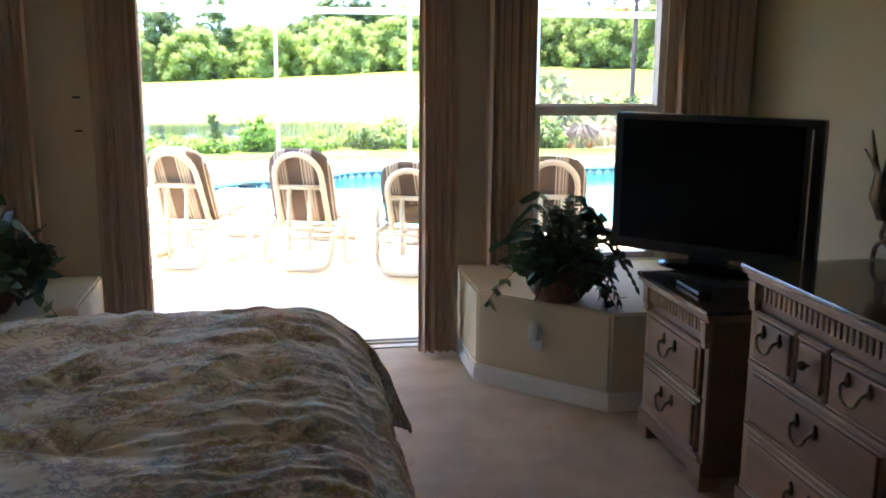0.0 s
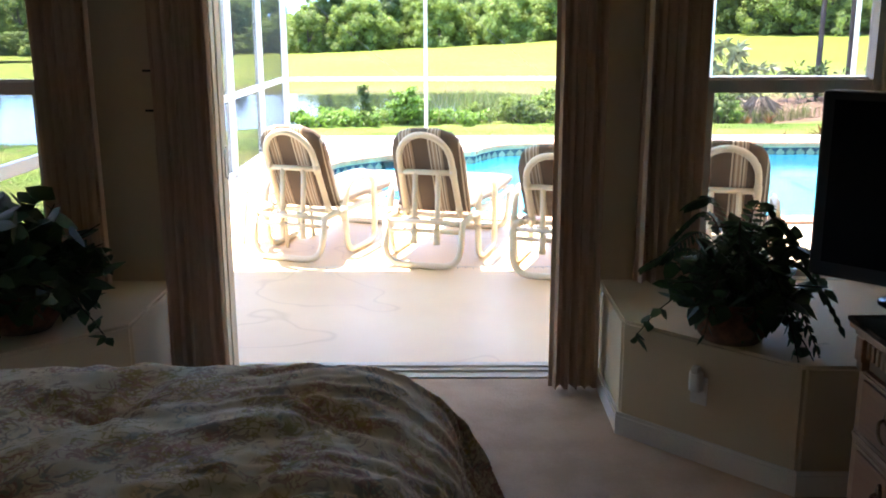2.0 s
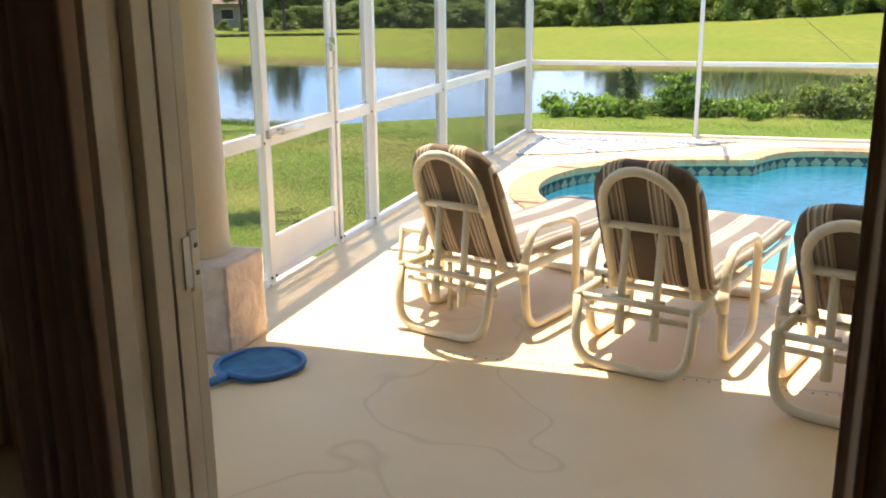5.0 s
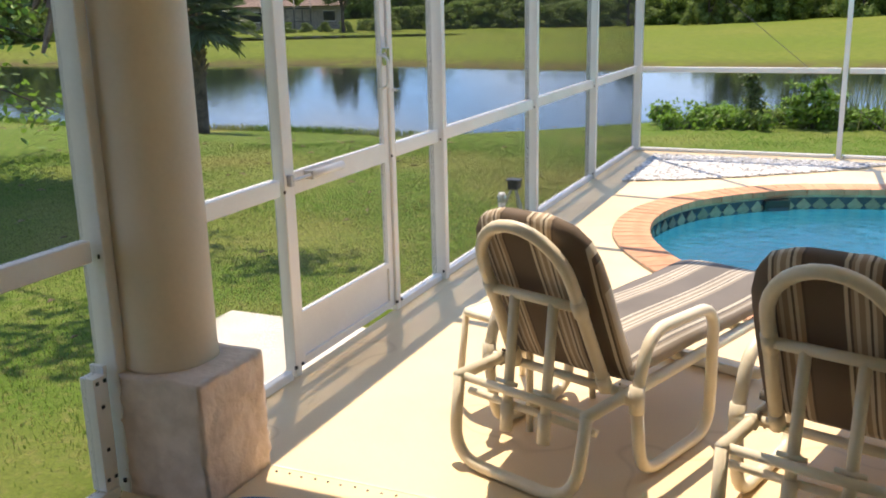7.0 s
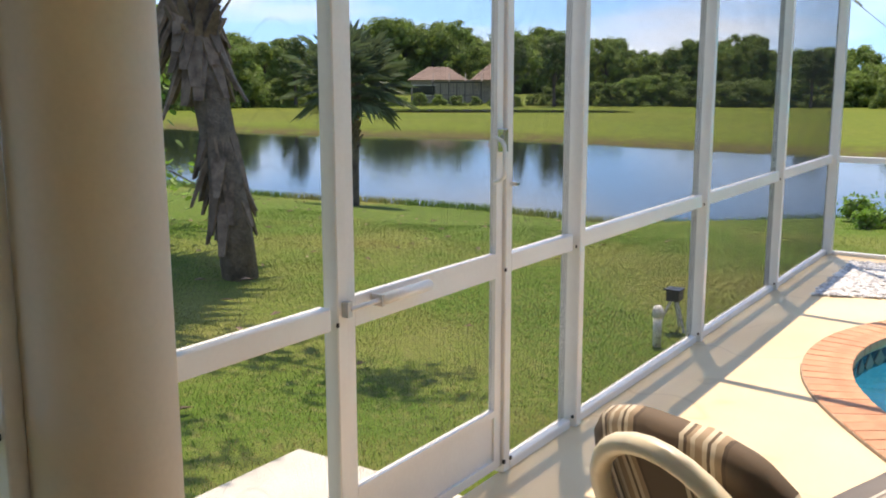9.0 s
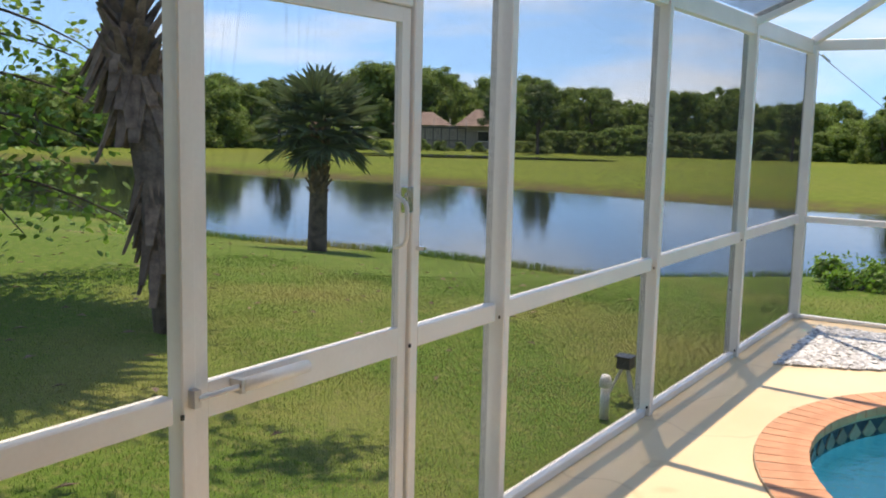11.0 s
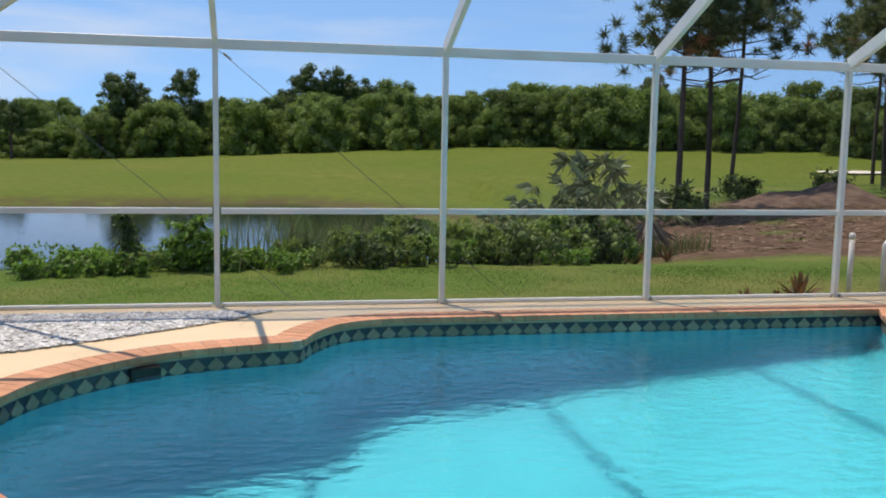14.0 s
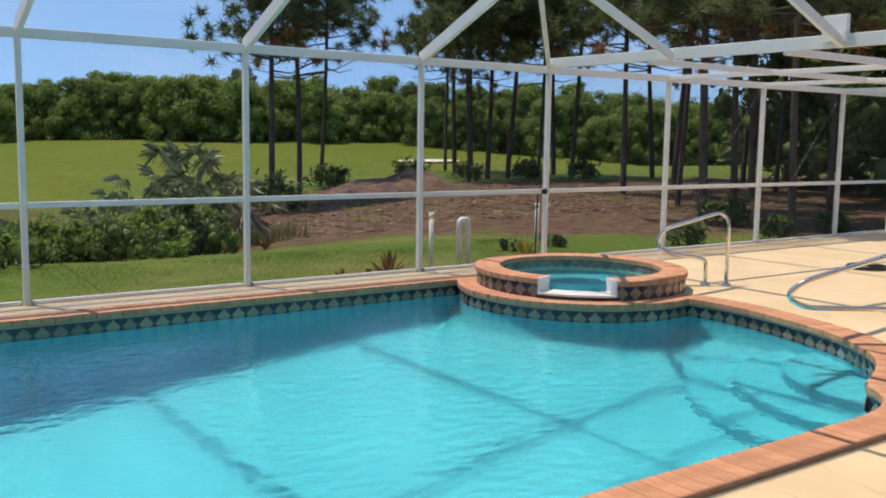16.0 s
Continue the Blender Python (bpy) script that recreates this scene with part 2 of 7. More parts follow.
BROWN, TAN, CREAM, DARK = (0.135, 0.098, 0.072), (0.36, 0.27, 0.19), (0.60, 0.52, 0.41), (0.10, 0.072, 0.055)
M_CUSHION = striped("striped_cushion", [(0.0, BROWN), (0.40, CREAM), (0.45, BROWN), (0.485, TAN), (0.53, CREAM), (0.58, TAN),
                                        (0.66, CREAM), (0.71, BROWN), (0.745, CREAM), (0.79, TAN), (0.86, DARK), (0.90, BROWN)], 0.215, 0, offset=0.3)
FADE, DUN, PALE = (0.155, 0.138, 0.128), (0.30, 0.255, 0.21), (0.52, 0.47, 0.40)
M_CUSHIONTOP = striped("faded_cushion", [(0.0, FADE), (0.40, PALE), (0.45, FADE), (0.485, DUN), (0.53, PALE),
                                         (0.58, DUN), (0.66, PALE), (0.71, FADE), (0.745, PALE), (0.79, DUN), (0.86, FADE)], 0.215, 0, offset=0.3)


def water_material(name, tint, rough, bump, scale, ior=1.33, mirror=False):
    m = bpy.data.materials.new(name)
    m.use_nodes = True
    n, l = m.node_tree.nodes, m.node_tree.links
    p = n["Principled BSDF"]
    p.inputs["Base Color"].default_value = (*tint, 1)
    p.inputs["Roughness"].default_value = rough
    p.inputs["IOR"].default_value = ior
    p.inputs["Transmission Weight"].default_value = 0.0 if mirror else 1.0
    tc, a, b = n.new("ShaderNodeTexCoord"), n.new("ShaderNodeTexNoise"), n.new("ShaderNodeBump")
    mp = n.new("ShaderNodeMapping")
    mp.inputs["Scale"].default_value = (1, 1.6, 1)
    a.inputs["Scale"].default_value, a.inputs["Detail"].default_value = scale, 3
    b.inputs["Strength"].default_value, b.inputs["Distance"].default_value = bump, 0.03
    l.new(tc.outputs["Object"], mp.inputs[0])
    l.new(mp.outputs[0], a.inputs["Vector"])
    l.new(a.outputs[0], b.inputs["Height"])
    l.new(b.outputs[0], p.inputs["Normal"])
    return m


M_WATER = water_material("pool_water", (0.50, 0.97, 1.0), 0.0, 0.5, 6.5, 1.27)
M_LAKE = water_material("lake_water", (0.012, 0.018, 0.016), 0.05, 0.12, 2.6, 1.6, mirror=True)


def ground_material():
    """Lawn with dry straw-coloured patches near the house, greener golf turf beyond the lake, brown pine mulch at the right."""
    m = bpy.data.materials.new("lawn")
    m.use_nodes = True
    n, l = m.node_tree.nodes, m.node_tree.links
    p = n["Principled BSDF"]
    p.inputs["Roughness"].default_value, p.inputs["Specular IOR Level"].default_value = 0.95, 0.1
    geo, sp = n.new("ShaderNodeNewGeometry"), n.new("ShaderNodeSeparateXYZ")
    l.new(geo.outputs["Position"], sp.inputs[0])

    def noise_at(scale, detail=5):
        t = n.new("ShaderNodeTexNoise")
        t.inputs["Scale"].default_value, t.inputs["Detail"].default_value = scale, detail
        l.new(geo.outputs["Position"], t.inputs["Vector"])
        return t.outputs[0]

    def ramp(src, lo, hi):
        r = n.new("ShaderNodeMapRange")
        r.inputs["From Min"].default_value, r.inputs["From Max"].default_value = lo, hi
        l.new(src, r.inputs[0])
        return r.outputs[0]

    def blend(fac, a, b):
        x = n.new("ShaderNodeMix")
        x.data_type = "RGBA"
        for s, v in ((0, fac), (6, a), (7, b)):
            if isinstance(v, tuple):
                x.inputs[s].default_value = (*v, 1)
            else:
                l.new(v, x.inputs[s])
        return x.outputs[2]

    def math_node(op, a, b):
        x = n.new("ShaderNodeMath")
        x.operation = op
        for s, v in ((0, a), (1, b)):
            if isinstance(v, (int, float)):
                x.inputs[s].default_value = v
            else:
                l.new(v, x.inputs[s])
        return x.outputs[0]

    dry_edge = math_node("MULTIPLY", math_node("MULTIPLY", ramp(sp.outputs[0], -4.5, -0.6), ramp(sp.outputs[1], 13.0, 10.5)), 0.08)
    grass = blend(ramp(math_node("ADD", noise_at(0.35), dry_edge), 0.49, 0.74), (0.080, 0.145, 0.022), (0.215, 0.20, 0.065))
    grass = blend(ramp(noise_at(14.0), 0.50, 0.85), grass, (0.22, 0.20, 0.08))
    grass = blend(ramp(noise_at(45.0), 0.42, 0.85), grass, (0.080, 0.115, 0.024))
    golf = blend(ramp(noise_at(0.10), 0.35, 0.7), (0.115, 0.160, 0.020), (0.165, 0.175, 0.034))
    golf = blend(ramp(noise_at(2.2), 0.35, 0.7), golf, (0.090, 0.125, 0.018))
    far = ramp(sp.outputs[1], 34.0, 42.0)
    col = blend(far, grass, golf)
    rim = math_node("MULTIPLY", ramp(sp.outputs[2], -1.02, -1.22), ramp(noise_at(1.2), 0.3, 0.5))
    col = blend(rim, col, (0.10, 0.085, 0.035))
    mulch_edge = math_node("ADD", math_node("MULTIPLY", sp.outputs[0], 0.55), sp.outputs[1])
    mulch_edge = math_node("ADD", mulch_edge, math_node("MULTIPLY", noise_at(0.5), 3.0))
    mulch = math_node("MULTIPLY", ramp(mulch_edge, 23.6, 24.6), ramp(sp.outputs[0], 7.5, 10.0))
    mulch = math_node("MULTIPLY", mulch, ramp(sp.outputs[1], 32.0, 28.5))
    litter = blend(ramp(noise_at(5.0), 0.4, 0.65), (0.090, 0.052, 0.034), (0.175, 0.115, 0.080))
    litter = blend(ramp(noise_at(0.7), 0.58, 0.68), litter, (0.10, 0.12, 0.03))
    col = blend(mulch, col, litter)
    l.new(col, p.inputs["Base Color"])
    b = n.new("ShaderNodeBump")
    b.inputs["Strength"].default_value, b.inputs["Distance"].default_value = 0.4, 0.04
    l.new(noise_at(38.0), b.inputs["Height"])
    l.new(b.outputs[0], p.inputs["Normal"])
    return m


M_GROUND = ground_material()


def comforter_material():
    """Beige quilt cloth with faded sprigs of rose, olive and blue-grey flowers."""
    m = mat("floral_comforter", (0.82, 0.73, 0.58), 0.9, (0.72, 0.63, 0.49), 5, 260, 0.35, 0.002)
    n, l = m.node_tree.nodes, m.node_tree.links
    p = n["Principled BSDF"]
    col = p.inputs["Base Color"].links[0].from_socket
    tc = n.new("ShaderNodeTexCoord")

    def field(scale, shift, detail):
        mp, t = n.new("ShaderNodeMapping"), n.new("ShaderNodeTexNoise")
        mp.inputs["Location"].default_value = (shift, shift * 2, 0)
        t.inputs["Scale"].default_value, t.inputs["Detail"].default_value, t.inputs["Distortion"].default_value = scale, detail, 1.1
        l.new(tc.outputs["Object"], mp.inputs[0])
        l.new(mp.outputs[0], t.inputs["Vector"])
        return t.outputs[0]

    def between(src, lo, hi, top=1.0):
        r = n.new("ShaderNodeMapRange")
        r.inputs["From Min"].default_value, r.inputs["From Max"].default_value, r.inputs["To Max"].default_value = lo, hi, top
        l.new(src, r.inputs[0])
        return r.outputs[0]

    def op(kind, a, b):
        x = n.new("ShaderNodeMath")
        x.operation = kind
        for k, v in ((0, a), (1, b)):
            if isinstance(v, float):
                x.inputs[k].default_value = v
            else:
                l.new(v, x.inputs[k])
        return x.outputs[0]

    for scale, tint, seed, top in ((5.0, (0.32, 0.21, 0.16), 0.0, 0.75), (5.5, (0.42, 0.33, 0.11), 7.0, 0.85), (4.4, (0.27, 0.28, 0.26), 13.0, 0.75), (6.0, (0.45, 0.22, 0.19), 21.0, 0.7)):
        patch = between(field(scale, seed, 2), 0.49, 0.56)
        stroke = between(op("ABSOLUTE", op("SUBTRACT", field(scale * 4.5, seed + 3.0, 2), 0.5), 0.0), 0.065, 0.03, top)
        x = n.new("ShaderNodeMix")
        x.data_type = "RGBA"
        x.inputs[7].default_value = (*tint, 1)
        l.new(op("MULTIPLY", patch, stroke), x.inputs[0])
        l.new(col, x.inputs[6])
        col = x.outputs[2]
    l.new(col, p.inputs["Base Color"])
    return m


M_QUILT = comforter_material()


# ---- mesh helpers ----
def finish(name, bm, material, smooth=False):
    me = bpy.data.meshes.new(name)
    if any(e.is_manifold for e in bm.edges) and len(bm.faces) > 1 and any(abs(f.normal.z) < 0.9 for f in bm.faces if not f.normal_update()):
        bmesh.ops.recalc_face_normals(bm, faces=bm.faces)
    bm.to_mesh(me)
    bm.free()
    if smooth:
        me.polygons.foreach_set("use_smooth", [True] * len(me.polygons))
    me.materials.append(material)
    return new(name, me)


def part(name, bm, material, parent, label="", smooth=False):
    ob = finish(name, bm, material, smooth)
    ob.parent = parent
    return tagged(ob, label)


def thing(name, label, category, group="", at=(0, 0, 0), turn=0.0):
    e = new(name)
    e.empty_display_size = 0.1
    e.matrix_basis = pose(*at, 0, 0, turn)
    return tagged(e, label, category, group)


def structure(name, bm, material, label, category="", smooth=False):
    return tagged(finish(name, bm, material, smooth), label, category or name.split("_")[0], kind="structure")


def box(bm, x0, y0, z0, x1, y1, z1, bevel=0.0):
    vs = bmesh.ops.create_cube(bm, size=1.0, matrix=Matrix.LocRotScale(((x0 + x1) / 2, (y0 + y1) / 2, (z0 + z1) / 2), None, (abs(x1 - x0), abs(y1 - y0), abs(z1 - z0))))["verts"]
    if bevel:
        bmesh.ops.bevel(bm, geom=list({e for v in vs for e in v.link_edges}), offset=bevel, segments=2, affect="EDGES", profile=0.6)
    return bm


def boxes(*rows, bevel=0.0):
    bm = bmesh.new()
    for r in rows:
        box(bm, *r, bevel=bevel)
    return bm


def beam(bm, a, b, w, h):
    """A rectangular bar from a to b, w wide across and h high."""
    a, b = Vector(a), Vector(b)
    d = (b - a)
    q = d.to_track_quat("Y", "Z").to_matrix().to_4x4()
    m = Matrix.Translation((a + b) / 2) @ q @ Matrix.Diagonal((w, d.length, h, 1))
    bmesh.ops.create_cube(bm, size=1.0, matrix=m)
    return bm


def prism(bm, poly, z0, z1):
    lo = [bm.verts.new((x, y, z0)) for x, y in poly]
    hi = [bm.verts.new((x, y, z1)) for x, y in poly]
    bm.faces.new(lo[::-1])
    bm.faces.new(hi)
    k = len(poly)
    for i in range(k):
        bm.faces.new((lo[i], lo[(i + 1) % k], hi[(i + 1) % k], hi[i]))
    return bm


def fillet(pts, rad, n=5, closed=False):
    """Rounds the corners of a polyline."""
    pts = [Vector(p) for p in pts]
    out, k = [], len(pts)
    for i, p in enumerate(pts):
        if not closed and i in (0, k - 1):
            out.append(p)
            continue
        a, b = pts[i - 1] - p, pts[(i + 1) % k] - p
        r = min(rad, a.length * 0.49, b.length * 0.49)
        s, e = p + a.normalized() * r, p + b.normalized() * r
        for j in range(n + 1):
            t = j / n
            out.append(s * (1 - t) ** 2 + p * 2 * t * (1 - t) + e * t * t)
    return out


def tube(bm, pts, r, seg=8, closed=False, taper=None):
    pts = [Vector(p) for p in pts]
    k = len(pts)
    rings, up = [], None
    for i, p in enumerate(pts):
        d = (pts[(i + 1) % k] - pts[i - 1]) if closed or 0 < i < k - 1 else (pts[1] - pts[0] if i == 0 else pts[-1] - pts[-2])
        d.normalize()
        if up is None:
            up = d.orthogonal().normalized()
        up = (up - d * up.dot(d)).normalized()
        side = d.cross(up)
        rr = r if taper is None else r + (taper - r) * i / (k - 1)
        rings.append([bm.verts.new(p + (up * math.cos(a) + side * math.sin(a)) * rr) for a in (2 * math.pi * j / seg for j in range(seg))])
    for i in range(k if closed else k - 1):
        a, b = rings[i], rings[(i + 1) % k]
        shift = 0
        if closed and i == k - 1:
            shift = min(range(seg), key=lambda s: (a[0].co - b[s].co).length)
        for j in range(seg):
            bm.faces.new((a[j], a[(j + 1) % seg], b[(j + 1 + shift) % seg], b[(j + shift) % seg]))
    if not closed:
        bm.faces.new(rings[0][::-1])
        bm.faces.new(rings[-1])
    return bm


def lathe(bm, profile, seg=24, centre=(0, 0)):
    rings = [[bm.verts.new((centre[0] + r * math.cos(a), centre[1] + r * math.sin(a), z)) for a in (2 * math.pi * j / seg for j in range(seg))] for r, z in profile]
    for a, b in zip(rings, rings[1:]):
        for j in range(seg):
            bm.faces.new((a[j], a[(j + 1) % seg], b[(j + 1) % seg], b[j]))
    bm.faces.new(rings[0][::-1])
    bm.faces.new(rings[-1])
    return bm


def raw(name, verts, faces, material, parent=None, label=""):
    me = bpy.data.meshes.new(name)
    me.from_pydata([tuple(v) for v in verts], [], [tuple(f) for f in faces])
    me.materials.append(material)
    ob = new(name, me)
    ob.parent = parent
    return tagged(ob, label)


def smoothstep(t):
    t = max(0.0, min(1.0, t))
    return t * t * (3 - 2 * t)


def spline(pts, n=6, closed=True):
    """Catmull-Rom curve through 2D points."""
    out, k = [], len(pts)
    for i in range(k if closed else k - 1):
        p = [Vector(pts[(i + j) % k] if closed else pts[max(0, min(k - 1, i + j))]) for j in (-1, 0, 1, 2)]
        for s in range(n):
            t = s / n
            out.append(0.5 * ((2 * p[1]) + (p[2] - p[0]) * t + (2 * p[0] - 5 * p[1] + 4 * p[2] - p[3]) * t * t + (3 * p[1] - p[0] - 3 * p[2] + p[3]) * t ** 3))
    if not closed:
        out.append(Vector(pts[-1]))
    return out


M_BRACE = mat("galvanised_cable", (0.16, 0.16, 0.16), 0.5)


def stain_lines(m):
    """Thin wandering water stains on the deck paint."""
    n, l = m.node_tree.nodes, m.node_tree.links
    p = n["Principled BSDF"]
    col = p.inputs["Base Color"].links[0].from_socket
    geo, t, sub, ab, r, x = (n.new(k) for k in ("ShaderNodeNewGeometry", "ShaderNodeTexNoise", "ShaderNodeMath", "ShaderNodeMath", "ShaderNodeMapRange", "ShaderNodeMix"))
    t.inputs["Scale"].default_value, t.inputs["Detail"].default_value = 0.9, 2
    sub.operation, ab.operation = "SUBTRACT", "ABSOLUTE"
    sub.inputs[1].default_value = 0.56
    r.inputs["From Min"].default_value, r.inputs["From Max"].default_value = 0.007, 0.0
    r.inputs["To Max"].default_value = 0.45
    x.data_type, x.blend_type = "RGBA", "MULTIPLY"
    x.inputs[7].default_value = (0.72, 0.66, 0.60, 1)
    l.new(geo.outputs["Position"], t.inputs["Vector"])
    l.new(t.outputs[0], sub.inputs[0])
    l.new(sub.outputs[0], ab.inputs[0])
    l.new(ab.outputs[0], r.inputs[0])
    l.new(r.outputs[0], x.inputs[0])
    l.new(col, x.inputs[6])
    l.new(x.outputs[2], p.inputs["Base Color"])


stain_lines(M_DECK)


# ---- plan (metres): x along the house, y out to the lake, deck at z = 0 ----
ROOM_W, ROOM_E, ROOM_S, WALL_N, WALL_OUT, CEIL = -0.32, 4.93, -5.0, 1.93, 2.12, 2.75
DOOR = (1.16, 3.00, 2.12)
WIN_L, WIN_R = (-0.22, 0.58), (3.60, 4.42)
WIN_Z = (0.50, 2.12)
EAVE, EAVE_Y = 2.47, 4.66
BACK_Y, DOME_E, DECK_E = 12.0, 10.5, 19.4
LAKE_Z, WATER_Z = -1.3, -0.15


def lake_side(x, y):
    """Negative over the lake, positive metres on land."""
    near = 19.4 + 4.0 * smoothstep((x + 6.0) / 6.0) + 0.35 * math.sin(x * 0.55)
    far = 42.0 - 0.05 * max(0.0, -x - 20) + 0.8 * math.sin(x * 0.21)
    return max(near - y, y - far, (x - 9.0) * 0.8 + 0.03 * (y - 31) ** 2, -115 - x)


def ground_height(x, y):
    f = lake_side(x, y)
    if f < 0:
        return LAKE_Z - min(1.2, -f * 0.3) - 0.05
    if y > 31 and x < 12 or y > 44:
        z = LAKE_Z + 0.30 * smoothstep(f / 3.0)
        hill = smoothstep((x + 22) / 62.0) * smoothstep((y - 42) / 40.0) * 2.35
        return z + hill + 0.12 * noise.noise(Vector((x * 0.05, y * 0.05, 0)))
    z = LAKE_Z + 0.25 * smoothstep(f / 0.5) + (LAKE_Z * -1 - 0.25 - 0.10) * smoothstep(f / 9.0)
    return z + 0.035 * noise.noise(Vector((x * 0.4, y * 0.4, 3.0)))


def axis_lines(breaks):
    out = []
    for a, b, step in breaks:
        k = max(1, round((b - a) / step))
        out += [a + (b - a) * i / k for i in range(k)]
    return out + [breaks[-1][1]]


GX = axis_lines([(-900, -150, 75), (-150, -60, 6), (-60, -24, 1.5), (-24, -0.06, 0.4), (-0.06, 0.06, 0.12), (0.06, DECK_E, 0.4), (DECK_E, 45, 0.8), (45, 150, 5), (150, 900, 75)])
GY = axis_lines([(-900, -60, 84), (-60, -12, 6), (-12, 11.94, 0.6), (11.94, 12.06, 0.12), (12.06, 27, 0.4), (27, 50, 0.7), (50, 130, 3), (130, 300, 17), (300, 1200, 90)])
gverts, gfaces = [], []
for gy in GY:
    for gx in GX:
        inside = 0.05 < gx < DECK_E - 0.05 and -11.9 < gy < 11.99 or -6 < gx < 0.05 and -11.9 < gy < 1.7
        gverts.append((gx, gy, -2.6 if inside else ground_height(gx, gy)))
gw = len(GX)
for j in range(len(GY) - 1):
    for i in range(gw - 1):
        a = j * gw + i
        gfaces.append((a, a + 1, a + gw + 1, a + gw))
ground = raw("ground", gverts, gfaces, M_GROUND)
tagged(ground, "mown green lawn with straw-coloured dry patches, sloping to a lake", "lawn", kind="structure")
ground.data.polygons.foreach_set("use_smooth", [True] * len(ground.data.polygons))

bm = bmesh.new()
bm.faces.new([bm.verts.new(p) for p in ((-118, 15, LAKE_Z), (16, 15, LAKE_Z), (16, 46, LAKE_Z), (-118, 46, LAKE_Z))])
structure("water", bm, M_LAKE, "still lake reflecting blue sky and the far trees", "lake")

# ---- pool outline ----
SPA_C, SPA_R, SPA_RI, SPA_TOP, RING_R = (9.5, 10.3), 1.12, 0.86, 0.21, 1.30
SPILL = radians(225)
ring_arc = [(SPA_C[0] + RING_R * math.cos(a), SPA_C[1] + RING_R * math.sin(a)) for a in (radians(136 + (282 - 136) * i / 16) for i in range(17))]
seg_back = spline([(2.82, 10.35), (2.98, 10.72), (3.22, 11.02), (3.65, 11.18), (4.3, 11.2)], 5, False) + [Vector((x, 11.2)) for x in (5.0, 5.7, 6.4, 7.1, 7.8, 8.4)]
seg_right = spline([ring_arc[-1], (9.80, 8.55), (9.68, 7.9), (9.42, 7.2), (9.0, 6.66), (8.6, 6.40), (8.15, 6.22)], 5, False)
seg_near = spline([(8.15, 6.22), (7.95, 5.98), (7.6, 5.84), (7.1, 5.82)], 5, False) + [Vector((x, 5.82)) for x in (6.4, 5.7, 5.0, 4.2)]
seg_left = spline([(3.5, 5.84), (2.7, 6.05), (1.98, 6.6), (1.40, 7.28), (1.0, 7.97), (0.90, 8.66), (1.08, 9.31), (1.48, 9.79), (1.97, 10.12), (2.82, 10.35)], 5, False)[:-1]
POOL = seg_back + [Vector(p) for p in ring_arc] + seg_right[1:-1] + seg_near + seg_left
POOL = [Vector((p[0], p[1])) for p in POOL]


def offset_loop(loop, d):
    """Moves a clockwise loop outwards by d."""
    out, k = [], len(loop)
    for i, p in enumerate(loop):
        a, b = (p - loop[i - 1]).normalized(), (loop[(i + 1) % k] - p).normalized()
        t = (a + b).normalized()
        nrm = Vector((-t.y, t.x))
        out.append(p + nrm * d / max(0.6, nrm.dot(Vector((-a.y, a.x)))))
    return out


def walk_loop(loop, pitch, closed=True):
    """Evenly spaced points on a polyline with the angle of travel there."""
    pts = loop + [loop[0]] if closed else loop
    total = sum((b - a).length for a, b in zip(pts, pts[1:]))
    count = round(total / pitch)
    out, run, i = [], 0.0, 0
    for k in range(count):
        want = (k + 0.5) * total / count
        while i < len(pts) - 2 and run + (pts[i + 1] - pts[i]).length < want:
            run += (pts[i + 1] - pts[i]).length
            i += 1
        d = pts[i + 1] - pts[i]
        p = pts[i] + d * ((want - run) / max(1e-6, d.length))
        out.append((p, math.atan2(d.y, d.x)))
    return out


def loop_edges(bm, loop, z):
    vs = [bm.verts.new((p.x, p.y, z)) for p in loop]
    return vs, [bm.edges.new((vs[i], vs[(i + 1) % len(vs)])) for i in range(len(vs))]


def ring_wall(bm, rings):
    """Skin between loops of equal length: rings are (loop, z)."""
    rows = [[bm.verts.new((p.x, p.y, z(p.x) if callable(z) else z)) for p in lp] for lp, z in rings]
    for a, b in zip(rows, rows[1:]):
        for i in range(len(a)):
            bm.faces.new((a[i], a[(i + 1) % len(a)], b[(i + 1) % len(a)], b[i]))
    return rows


# deck: one painted slab with the pool cut out of it
COPING_W = 0.26
outer_cop = offset_loop(POOL, COPING_W)
spa_hole = [Vector((SPA_C[0] + 0.86 * math.cos(a), SPA_C[1] + 0.86 * math.sin(a))) for a in (2 * math.pi * i / 32 for i in range(32))]
bm = bmesh.new()
rim = [Vector(p) for p in ((-0.02, WALL_OUT), (-0.02, BACK_Y + 0.05), (DECK_E, BACK_Y + 0.05), (DECK_E, WALL_OUT))]
_, e1 = loop_edges(bm, rim, 0.0)
_, e2 = loop_edges(bm, outer_cop, 0.0)
_, e3 = loop_edges(bm, spa_hole, 0.0)
fill = bmesh.ops.triangle_fill(bm, use_beauty=True, use_dissolve=False, edges=e1 + e2 + e3)
down = bmesh.ops.extrude_face_region(bm, geom=list(bm.faces))
bmesh.ops.translate(bm, vec=(0, 0, -0.15), verts=[v for v in down["geom"] if isinstance(v, bmesh.types.BMVert)])
deck = structure("floor_deck", bm, M_DECK, "cream painted concrete pool deck with worn patches", "deck")

